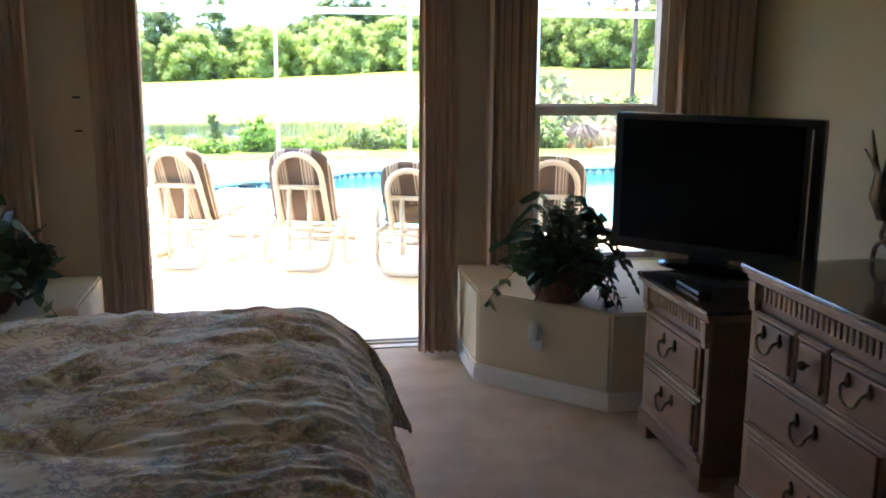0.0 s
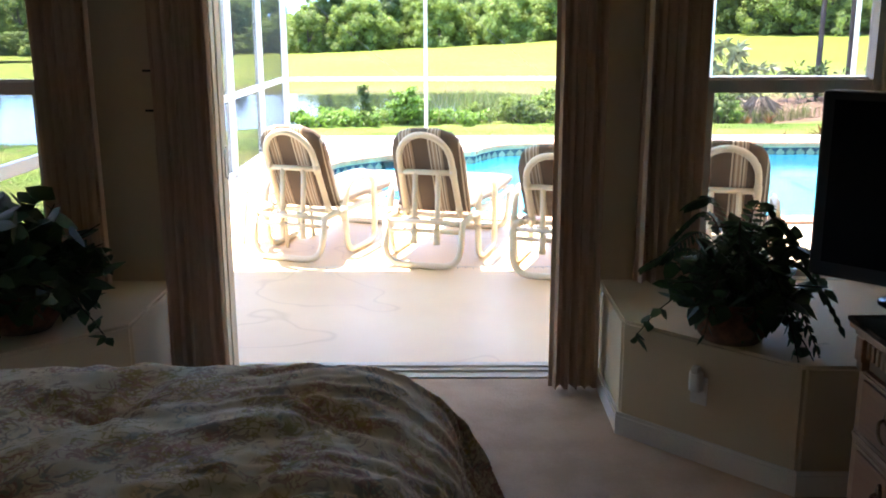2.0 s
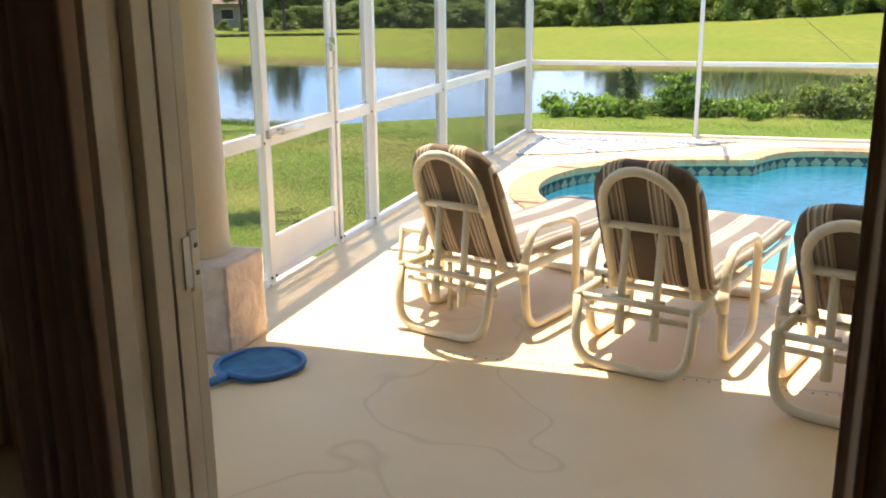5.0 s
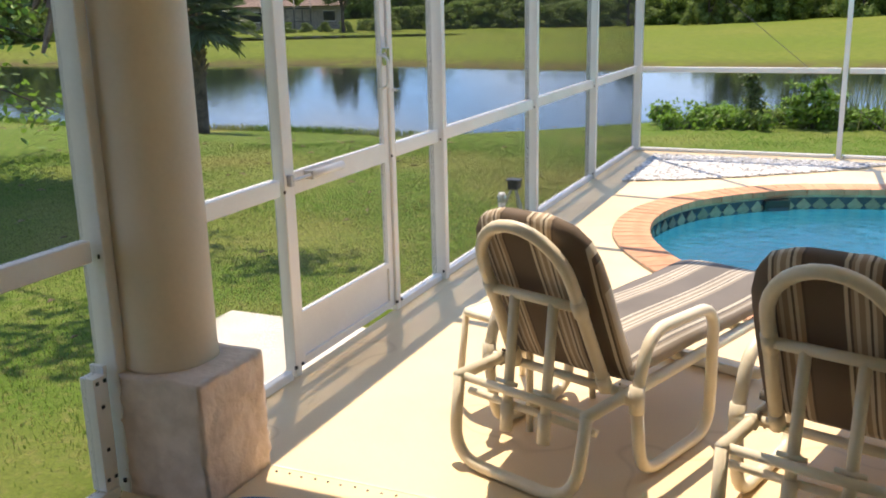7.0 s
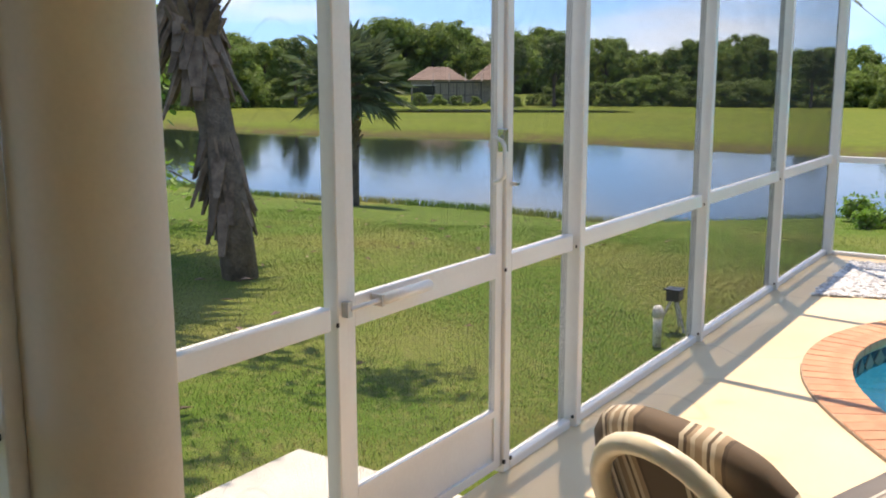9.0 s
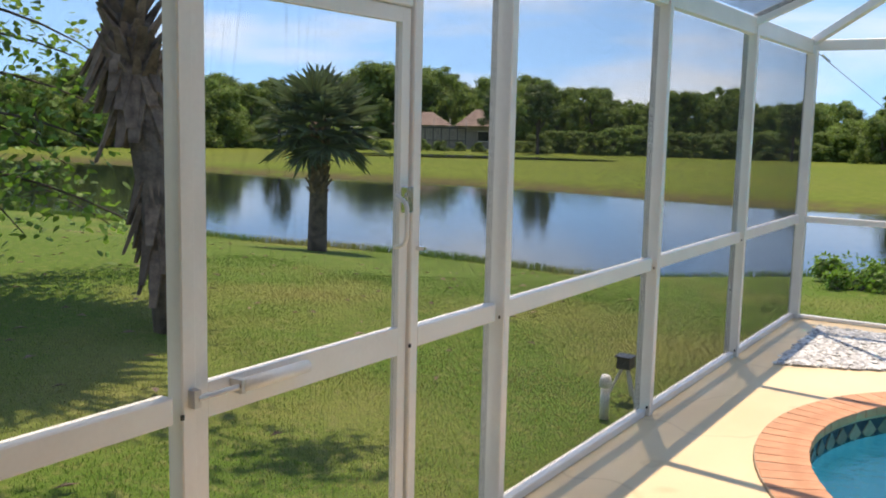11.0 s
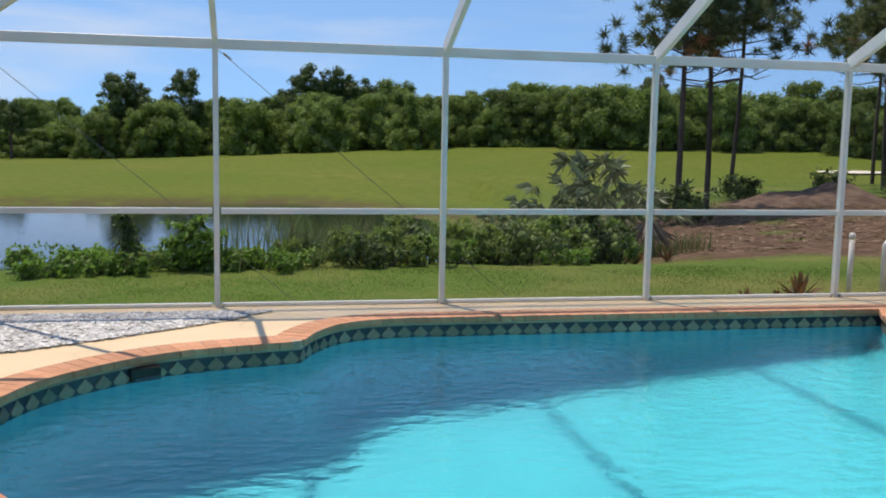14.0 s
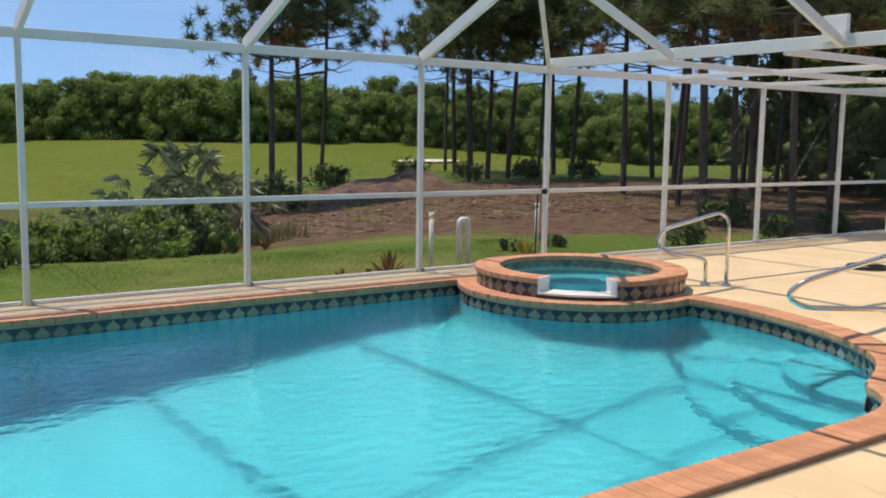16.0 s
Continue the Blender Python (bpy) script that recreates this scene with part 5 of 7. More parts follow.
# bed: rounded mattress shape under a puffed comforter
BX0, BX1, BY0, BY1, BZ = 0.10, 2.46, -1.93, 0.04, 0.785
bed = thing("bed", "wide bed under a rumpled beige floral comforter", "bed", at=(1.2, -0.9, 0))
part("headboard", boxes((ROOM_W + 0.03 - 1.2, BY0 + 0.9 - 0.05, 0.0, ROOM_W + 0.10 - 1.2, BY1 + 0.9 + 0.05, 1.35), bevel=0.02), M_WOOD, bed, "washed oak headboard")
part("mattress", boxes((ROOM_W + 0.12 - 1.2, BY0 + 0.98, 0.36, BX1 - 0.30 - 1.2, BY1 + 0.82, BZ - 0.10), bevel=0.05), M_CLOTH, bed, "white mattress")
part("bed_base", boxes((ROOM_W + 0.14 - 1.2, BY0 + 1.02, 0.005, BX1 - 0.34 - 1.2, BY1 + 0.78, 0.36), bevel=0.02), M_CLOTH, bed, "pale box spring")
NX, NY = 230, 230
LX, LY = BX1 - ROOM_W - 0.1 + 0.36, BY1 - BY0 + 0.74
bm = bmesh.new()
grid = []


def fold_over(s, a, b, roll=0.12, flare=0.12):
    """Runs flat between a and b, then rolls over the edge and hangs; returns place and drop."""
    r = roll
    for lo, sign in ((a, -1), (b, 1)):
        over = (s - lo) * sign
        if over > 0:
            arc = r * math.pi / 2
            if over < arc:
                t = over / r
                return lo + sign * r * math.sin(t), r * (1 - math.cos(t))
            return lo + sign * (r + flare * (over - arc)), r + (over - arc)
    return s, 0.0


TUFTS = [(0.50 + 0.52 * i + 0.1 * (j % 2), -1.75 + 0.45 * j) for i in range(5) for j in range(5)]
for j in range(NY + 1):
    line = []
    for i in range(NX + 1):
        sx = ROOM_W + 0.1 + LX * i / NX
        sy = BY0 - 0.42 + LY * j / NY
        x, dx = fold_over(sx, -9, BX1 - 0.30, 0.30, 0.30)
        y, dy = fold_over(sy, BY0 + 0.14, BY1 - 0.14, 0.14)
        drop = max(dx, dy) + 0.2 * min(dx, dy)
        x += 0.30 * min(dx, dy)
        y += 0.05 * min(dx, dy) * (1 if sy > -0.9 else -1)
        v = Vector((sx, sy, 0))
        calm = 1 - 0.75 * smoothstep((sy - BY1 + 0.35) / 0.3)
        puff = (0.014 * (1 - abs(noise.noise(v * 2.0)) * 2) + 0.006 * noise.noise(v * 6.0) + 0.002 * noise.noise(v * 17)) * calm
        # long pulled ridges running in from the foot corner, pleats over the foot edge, fine crinkles
        warp = noise.noise(v * 1.3) * 0.35
        along, across = sx * 0.37 + sy * 0.93, sy * 0.37 - sx * 0.93 + warp * 0.7
        n1 = noise.noise(Vector((along * 0.9, across * 6.5, 2.0)))
        n2 = noise.noise(Vector((along * 2.0 + warp, across * 15.0, 7.0)))
        n3 = noise.noise(Vector((sx * 1.8 + warp, sy * 14.0 - sx * 5.0 + warp * 3, 4.0)))
        n4 = noise.noise(Vector((sx * 5.5 + warp * 3, sy * 22.0 + warp * 6, 9.0)))
        far_half = smoothstep((sy + 1.1) / 0.5)
        foot = smoothstep((sx - 1.75) / 0.35)
        fold = (0.026 * (1 - 2.4 * abs(n1)) + 0.009 * (1 - 2.2 * abs(n2))) * calm * (0.5 + 0.5 * far_half) * (1 - 0.5 * foot)
        fold += 0.014 * (1 - 2.4 * abs(n3)) * (0.05 + 0.95 * foot) + 0.004 * (1 - 2.2 * abs(n4)) * (1 - 0.7 * far_half)
        for tx, ty in TUFTS:
            rx, ry = sx - tx, sy - ty
            r2 = rx * rx + ry * ry
            if r2 < 0.16:
                rr = math.sqrt(r2)
                fold += -0.035 * math.exp(-r2 / 0.006) + 0.012 * math.sin(7 * math.atan2(ry, rx) + tx * 9) * math.exp(-rr / 0.12) * smoothstep(rr / 0.06)
        z = BZ - drop + (puff + fold) * (1 if drop < 0.05 else 0.5)
        crown = 0.02 * smoothstep((sx - 0.6) / 1.1) * (1 - smoothstep((sx - 1.9) / 0.5))
        side = 0.6 * (puff + fold) if drop > 0.1 else 0
        line.append(bm.verts.new((x + (side if dx > dy else 0) - 1.2, y + (side if dy > dx else 0) * (1 if sy > -0.9 else -1) + 0.9, max(0.05, z + crown))))
    grid.append(line)
for a, b in zip(grid, grid[1:]):
    for i in range(NX):
        bm.faces.new((a[i], a[i + 1], b[i + 1], b[i]))
part("comforter", bm, M_QUILT, bed, "rumpled beige comforter with faded flowers", True)


# carved bedroom case pieces
def bail_handle(parent, at, w=0.10):
    x, y, z = at
    bm = bmesh.new()
    tube(bm, fillet([(x, y - w / 2, z), (x - 0.028, y - w / 2, z - 0.005), (x - 0.034, y - w / 3, z - 0.045), (x - 0.034, y, z - 0.06), (x - 0.034, y + w / 3, z - 0.045), (x - 0.028, y + w / 2, z - 0.005), (x, y + w / 2, z)], 0.015, 3), 0.0055, 7)
    h = part("handle", bm, M_BRASS, parent, "dark aged brass bail handle", True)
    for s in (-1, 1):
        bm = bmesh.new()
        bmesh.ops.create_uvsphere(bm, u_segments=10, v_segments=6, radius=0.016, matrix=Matrix.Translation((x - 0.004, y + s * w / 2, z)) @ Matrix.Diagonal((0.6, 1, 1.3, 1)))
        bmesh.ops.create_uvsphere(bm, u_segments=8, v_segments=6, radius=0.009, matrix=Matrix.Translation((x - 0.002, y + s * w / 2, z + 0.022)))
        part("rosette", bm, M_BRASS, h, "", True)
    return h


def drawer(parent, y0, y1, z0, z1, knob=False, handles=1):
    bm = boxes((-0.022, y0, z0, 0.0, y1, z1), bevel=0.004)
    box(bm, -0.034, y0 + 0.022, z0 + 0.022, -0.02, y1 - 0.022, z1 - 0.022, bevel=0.006)
    d = part("drawer", bm, M_WOOD, parent, "washed oak drawer front")
    for za, zb in ((z1 - 0.016, z1 - 0.006), (z0 + 0.006, z0 + 0.014)):
        part("drawer_bead", boxes((-0.030, y0 + 0.004, za, -0.02, y1 - 0.004, zb), bevel=0.002), M_WOODTRIM, d, "pale bead moulding")
    zc = (z0 + z1) / 2 + 0.03
    if knob:
        bm = bmesh.new()
        bmesh.ops.create_uvsphere(bm, u_segments=10, v_segments=8, radius=0.017, matrix=Matrix.Translation((-0.058, (y0 + y1) / 2, zc - 0.02)))
        tube(bm, [(-0.03, (y0 + y1) / 2, zc - 0.02), (-0.055, (y0 + y1) / 2, zc - 0.02)], 0.007, 8)
        part("knob", bm, M_BRASS, d, "dark brass knob", True)
    else:
        for k in range(handles):
            bail_handle(d, (-0.034, y0 + (y1 - y0) * (k + 0.5) / handles, zc), 0.11)
    return d


def case_piece(name, label, category, at, length, deep, high, rows):
    """A chest with its front towards -x: stone top, dentil frieze, drawers, bracket base."""
    c = thing(name, label, category, at=at)
    part("carcass", boxes((0.0, 0.0, 0.09, deep, length, high - 0.05), bevel=0.004), M_WOODSIDE, c, "darker wood carcass sides")
    for ya in (0.0, length - 0.035):
        part("corner_post", boxes((-0.012, ya, 0.10, 0.0, ya + 0.035, high - 0.05), bevel=0.003), M_WOODTRIM, c, "pale fluted corner post")
    part("base", boxes((-0.025, -0.012, 0.06, deep, length + 0.012, 0.12), (-0.025, -0.012, 0.0, 0.05, 0.10, 0.06), (-0.025, length - 0.10, 0.0, 0.05, length + 0.012, 0.06), (deep - 0.08, -0.012, 0, deep, 0.08, 0.06), (deep - 0.08, length - 0.08, 0, deep, length + 0.012, 0.06), bevel=0.006), M_WOOD, c, "scalloped bracket base")
    part("top_moulding", boxes((-0.030, -0.02, high - 0.055, deep, length + 0.02, high - 0.035), (-0.045, -0.035, high - 0.035, deep, length + 0.035, high - 0.018), bevel=0.005), M_WOODTRIM, c, "pale stepped top moulding")
    part("top", boxes((-0.05, -0.04, high - 0.018, deep, length + 0.04, high), bevel=0.005), M_STONETOP, c, "dark polished top")
    fr = high - 0.055
    part("frieze", boxes((-0.010, 0.035, fr - 0.07, 0.0, length - 0.035, fr)), M_WOODSIDE, c, "dark recessed frieze")
    k = int((length - 0.08) / 0.032)
    for i in range(k):
        y = 0.045 + (length - 0.09) * (i + 0.5) / k
        part("dentil", boxes((-0.020, y - 0.009, fr - 0.062, -0.009, y + 0.009, fr - 0.008), bevel=0.004), M_WOODTRIM, c)
    for y in (0.0, length - 0.05):
        part("corbel", boxes((-0.034, y, fr - 0.08, 0.0, y + 0.05, fr), (-0.028, y + 0.005, fr - 0.11, 0.0, y + 0.045, fr - 0.08), bevel=0.006), M_WOODTRIM, c, "carved corner corbel")
    z_top, z_low = fr - 0.09, 0.135
    hs = sum(r[0] for r in rows)
    z = z_top
    for share, cells in rows:
        hgt = (z_top - z_low) * share / hs
        y = 0.045
        span = length - 0.09
        for w, kind in cells:
            drawer(c, y + 0.008, y + span * w - 0.008, z - hgt + 0.012, z - 0.012, kind == "knob", 2 if kind == "two" else 1)
            y += span * w
        part("rail", boxes((-0.026, 0.02, z - hgt - 0.008, 0.0, length - 0.02, z - hgt + 0.008), bevel=0.003), M_WOODTRIM, c, "pale rail moulding")
        z -= hgt
    return c


case_piece("nightstand", "washed oak two-drawer stand with a carved frieze", "nightstand", (3.78, -0.17, 0.004), 0.64, 0.46, 0.76, [(1, [(1.0, "bail")]), (1, [(1.0, "bail")])])
case_piece("dresser", "long washed oak dresser with a dark polished top", "dresser", (3.84, -2.05, 0.004), 1.68, 0.52, 0.98,
           [(1, [(0.30, "bail"), (0.18, "knob"), (0.22, "bail"), (0.12, "knob"), (0.18, "bail")]), (1.15, [(0.5, "bail"), (0.5, "bail")]), (1.15, [(0.5, "bail"), (0.5, "bail")])])

tv = thing("television", "black flat-screen television turned towards the bed", "television", at=(4.06, 0.50, 0.765), turn=-45)
part("cabinet", boxes((-0.475, -0.02, 0.055, 0.475, 0.05, 0.70), bevel=0.012), M_BLACK, tv, "matte black case")
part("screen", boxes((-0.43, -0.024, 0.11, 0.40, -0.019, 0.67)), M_GLOSSBLACK, tv, "dark switched-off screen")
part("bezel_strip", boxes((0.425, -0.026, 0.10, 0.432, -0.019, 0.66)), M_CONCRETE, tv, "thin silver strip")
part("rear_housing", boxes((-0.30, 0.05, 0.10, 0.30, 0.11, 0.52), bevel=0.03), M_BLACK, tv)
part("neck", boxes((-0.09, -0.005, 0.01, 0.09, 0.05, 0.10), bevel=0.01), M_BLACK, tv)
bm = bmesh.new()
lathe(bm, [(0.20, 0.0), (0.20, 0.012), (0.17, 0.018), (0.05, 0.02)], 28)
bmesh.ops.scale(bm, vec=(1.15, 0.62, 1), verts=bm.verts)
part("foot", bm, M_GLOSSBLACK, tv, "glossy oval foot", True)
remote = boxes((3.80, 0.02, 0.766, 3.86, 0.24, 0.785), bevel=0.005)
tagged(finish("remote_control", remote, M_BLACK), "slim black remote control on the stand", "remote control")

orn = thing("candle_holder", "bronze leaf-shaped candle holder on the dresser top", "ornament", at=(4.30, -0.42, 0.985))
bm = bmesh.new()
tube(bm, fillet([(0.0, 0.06, 0.004), (0, 0.05, 0.06), (0, -0.02, 0.09), (0, 0.0, 0.16)], 0.03, 4), 0.009, 8)
tube(bm, fillet([(0.0, -0.06, 0.004), (0, -0.06, 0.05), (0, 0.03, 0.09), (0, 0.0, 0.16)], 0.03, 4), 0.009, 8)
part("scrolled_foot", bm, M_BRASS, orn, "", True)
for k in range(6):
    a = k * math.pi / 3
    bm = bmesh.new()
    c, s = math.cos(a), math.sin(a)
    pts = [(0.03, 0.16), (0.06, 0.24), (0.05, 0.33), (0.08 + 0.03 * (k % 2), 0.42 + 0.03 * (k % 3))]
    rows = []
    for i, (r, z) in enumerate(pts):
        w = (0.018, 0.03, 0.024, 0.002)[i]
        rows.append([bm.verts.new((r * c - w * s, r * s + w * c, z)), bm.verts.new(((r + 0.008) * c, (r + 0.008) * s, z)), bm.verts.new((r * c + w * s, r * s - w * c, z))])
    for p, q in zip(rows, rows[1:]):
        for j in (0, 1):
            bm.faces.new((p[j], p[j + 1], q[j + 1], q[j]))
    part("leaf", bm, M_BRASS, orn, "curved bronze leaf", True)

socket = thing("wall_outlet", "white wall outlet with a plug-in air freshener", "outlet", at=(3.41, 1.02, 0.30), turn=-45)
part("plate", boxes((-0.036, -0.007, -0.058, 0.036, 0.0, 0.058), bevel=0.003), M_TRIM, socket, "white cover plate")
part("air_freshener", boxes((-0.028, -0.045, 0.0, 0.022, -0.006, 0.085), bevel=0.012), M_WHITEPVC, socket, "white plug-in air freshener")
part("scent_bottle", boxes((-0.018, -0.047, 0.075, 0.012, -0.012, 0.105), bevel=0.008), M_CONCRETE, socket, "small grey bottle")


# house plants: leaves fold along a midrib
def leaf_blade(vs, fs, base, tip, width, droop, normal_turn):
    base, tip = Vector(base), Vector(tip)
    d = tip - base
    side = d.cross(Vector((0, 0, 1)))
    side = (side if side.length > 1e-4 else Vector((1, 0, 0))).normalized()
    side = Matrix.Rotation(normal_turn, 3, d.normalized()) @ side
    b = len(vs)
    m1, m2 = base + d * 0.35 + Vector((0, 0, droop * 0.5)), base + d * 0.7 + Vector((0, 0, droop * 0.4))
    vs += [base, m1 + side * width / 2, m1, m1 - side * width / 2, m2 + side * width * 0.35, m2, m2 - side * width * 0.35, tip]
    fs += [(b, b + 1, b + 2), (b, b + 2, b + 3), (b + 1, b + 4, b + 5, b + 2), (b + 2, b + 5, b + 6, b + 3), (b + 4, b + 7, b + 5), (b + 5, b + 7, b + 6)]


# fern fronds: heading, reach, rise, droop
FRONDS = ((187, 0.20, 0.42, 0.1), (176, 0.34, 0.22, 0.25), (195, 0.30, 0.30, 0.3), (20, 0.16, 0.40, 0.3), (8, 0.32, 0.27, 0.5), (352, 0.40, 0.20, 0.9), (270, 0.28, 0.25, 0.9), (300, 0.32, 0.20, 1.1),
          (335, 0.24, 0.36, 0.5), (235, 0.30, 0.20, 0.8), (150, 0.24, 0.36, 0.4), (40, 0.30, 0.30, 0.6), (255, 0.2, 0.36, 0.5), (318, 0.34, 0.14, 0.9))


def house_plant(label, at, turn, fern, size, seed, leaf=1.0):
    r = random.Random(seed)
    g = thing("house_plant", label, "plant", "plants on the window ledges", at=at, turn=turn)
    bm = bmesh.new()
    lathe(bm, [(0.11, 0.0), (0.15, 0.05), (0.165, 0.11), (0.155, 0.15), (0.165, 0.165), (0.14, 0.165), (0.13, 0.12)], 26)
    for v in bm.verts:
        v.co.x += 0.004 * math.sin(v.co.z * 220) * (1 if v.co.x > 0 else -1)
    pot = part("basket", bm, M_BASKET, g, "reddish brown wicker basket", True)
    vs, fs = [], []
    bs = bmesh.new()
    for k in range(int(60 * size)):
        a, el = r.uniform(0, 6.28), r.uniform(0.0, 1.4)
        ln = r.uniform(0.14, 0.36) * size
        tip = Vector((math.cos(a) * math.cos(el) * ln * 1.15, math.sin(a) * math.cos(el) * ln, 0.16 + math.sin(el) * ln * 0.95))
        tube(bs, [(0, 0, 0.12), tip * 0.6 + Vector((0, 0, 0.09)), tip], 0.003, 4)
        for q in range(9):
            f = r.uniform(0.45, 1.05)
            p = tip * f + Vector((0, 0, 0.06 * (1 - f)))
            o = Vector((r.uniform(-1, 1), r.uniform(-1, 1), r.uniform(-0.9, 0.5))).normalized() * r.uniform(0.06, 0.12) * leaf
            leaf_blade(vs, fs, p, p + o, leaf * r.uniform(0.045, 0.075), 0.01, r.uniform(-1, 1))
    for az, ln, peak, droop in FRONDS[:fern]:
        a = radians(az)
        pts = [Vector((math.cos(a) * ln * t ** 1.3, math.sin(a) * ln * t ** 1.3, 0.14 + peak * math.sin(min(1, t / 0.7) * 1.57) - droop * max(0, t - 0.45) ** 2)) for t in (i / 24 for i in range(25))]
        tube(bs, pts, 0.003, 4)
        for i in range(8, 25):
            t = i / 24
            d = (pts[i] - pts[i - 1]).normalized()
            side = d.cross(Vector((0, 0, 1))).normalized()
            w = 0.092 * (1.03 - t) ** 0.6 * smoothstep((t - 0.25) / 0.2) + 0.012
            for sg in (-1, 1):
                leaf_blade(vs, fs, pts[i], pts[i] + side * sg * w + d * 0.03 - Vector((0, 0, 0.02)), 0.019, 0.0, sg * r.uniform(0.5, 1.0))
    for a, ln in ((2.9, 0.36), (0.2, 0.34), (5.4, 0.36)):
        pts = [Vector((math.cos(a) * ln * t, math.sin(a) * ln * t, 0.20 + 0.12 * t - 0.34 * t * t)) for t in (i / 8 for i in range(9))]
        tube(bs, pts, 0.003, 4)
        for p in pts[2:]:
            for q in range(3):
                o = Vector((r.uniform(-1, 1), r.uniform(-1, 1), r.uniform(-1, 0.2))).normalized() * r.uniform(0.05, 0.09)
                leaf_blade(vs, fs, p, p + o, r.uniform(0.04, 0.06), 0.008, r.uniform(-1, 1))
    part("stem", bs, M_STEM, g, "thin dark stems")
    raw("foliage", vs, fs, M_PLANT, g, "dark glossy green leaves")
    return g


house_plant("dark green fern and ivy in a reddish wicker basket", (3.53, 1.06, LEDGE_Z), 0, 14, 0.98, 3)
house_plant("dark green broad-leaved plant in a wicker basket", (0.72, 1.20, LEDGE_Z), 40, 0, 1.12, 8, 1.5)


# ---- planting ----
def scatter_leaves(rng, blobs, count, size, shell=0.35, flat=1.0, reach=0.12):
    """Loose leaf sprays over a heap of rounded masses: folded quads, so that the outline stays ragged."""
    vs, fs = [], []
    weights = [b[1] ** 2 for b in blobs]
    for _ in range(count):
        (cx, cy, cz), rad = rng.choices(blobs, weights)[0]
        d = Vector((rng.gauss(0, 1), rng.gauss(0, 1), rng.gauss(0.15, 1))).normalized()
        rr = rad * (1 - shell * rng.random() ** 1.5 + reach * rng.random() ** 2)
        p = Vector((cx, cy, cz)) + Vector((d.x * rr, d.y * rr, d.z * rr * flat))
        u = (d.orthogonal() + Vector((rng.uniform(-1, 1), rng.uniform(-1, 1), rng.uniform(-1, 1))) * 0.8).normalized()
        w = (u.cross(d) + Vector((rng.uniform(-1, 1), rng.uniform(-1, 1), rng.uniform(-0.6, 1))) * 0.6).normalized()
        s = size * rng.uniform(0.6, 1.4)
        b = len(vs)
        vs += [p - u * s, p + w * s * 0.45 + d * s * 0.15, p + u * s, p - w * s * 0.45 + d * s * 0.1]
        fs += [(b, b + 1, b + 2), (b, b + 2, b + 3)]
    return vs, fs


def core_mesh(blobs, seed, f=0.78):
    bm = bmesh.new()
    for (cx, cy, cz), r in blobs:
        res = bmesh.ops.create_icosphere(bm, subdivisions=1, radius=r * f, matrix=Matrix.Translation((cx, cy, cz)))
        for v in res["verts"]:
            v.co += (v.co - Vector((cx, cy, cz))) * 0.35 * noise.noise(v.co * 1.3 / r + Vector((seed, 0, 0)))
    return bm


def broad_tree(name, label, height, spread, seed, leaf=M_LEAF, count=1500, size=0.22, category="tree", group="woods beyond the golf course", low=0.25):
    rng = random.Random(seed)
    g = thing(name, label, category, group)
    bm = bmesh.new()
    tube(bm, [(0, 0, -0.3), (0.08, 0.03, height * 0.25), (0.02, -0.05, height * 0.6)], 0.05 * height ** 0.7, 7, taper=0.02 * height ** 0.7)
    for k in range(4):
        a = rng.uniform(0, 6.28)
        tube(bm, [(0.05, 0, height * 0.3), (math.cos(a) * spread * 0.3, math.sin(a) * spread * 0.3, height * rng.uniform(0.5, 0.65))], 0.03 * height ** 0.6, 5, taper=0.02)
    part("trunk", bm, M_PINEBARK, g)
    blobs = []
    for k in range(64):
        a, t = rng.uniform(0, 6.28), rng.random()
        rad = spread * rng.uniform(0.06, 0.16)
        off = spread * 0.62 * math.sqrt(rng.random()) * (1 - 0.5 * t * t)
        blobs.append(((math.cos(a) * off, math.sin(a) * off, height * (low + (0.92 - low) * t) - rad * 0.2), rad))
    part("inner_crown", core_mesh(blobs, seed, 0.66), M_CORE, g, "", True)
    vs, fs = scatter_leaves(rng, blobs, count, size, 0.42, reach=0.55)
    raw("crown", vs, fs, leaf, g)
    return g


def away(ob):
    """The place of a pattern piece that is only copied from."""
    for o in (*ob.children_recursive, ob):
        bpy.data.objects.remove(o)


def polar(yaw, dist):
    """Left of straight ahead by yaw degrees, from the standing point at the pool."""
    return 2.0 - dist * math.sin(radians(yaw)), 3.2 + dist * math.cos(radians(yaw))


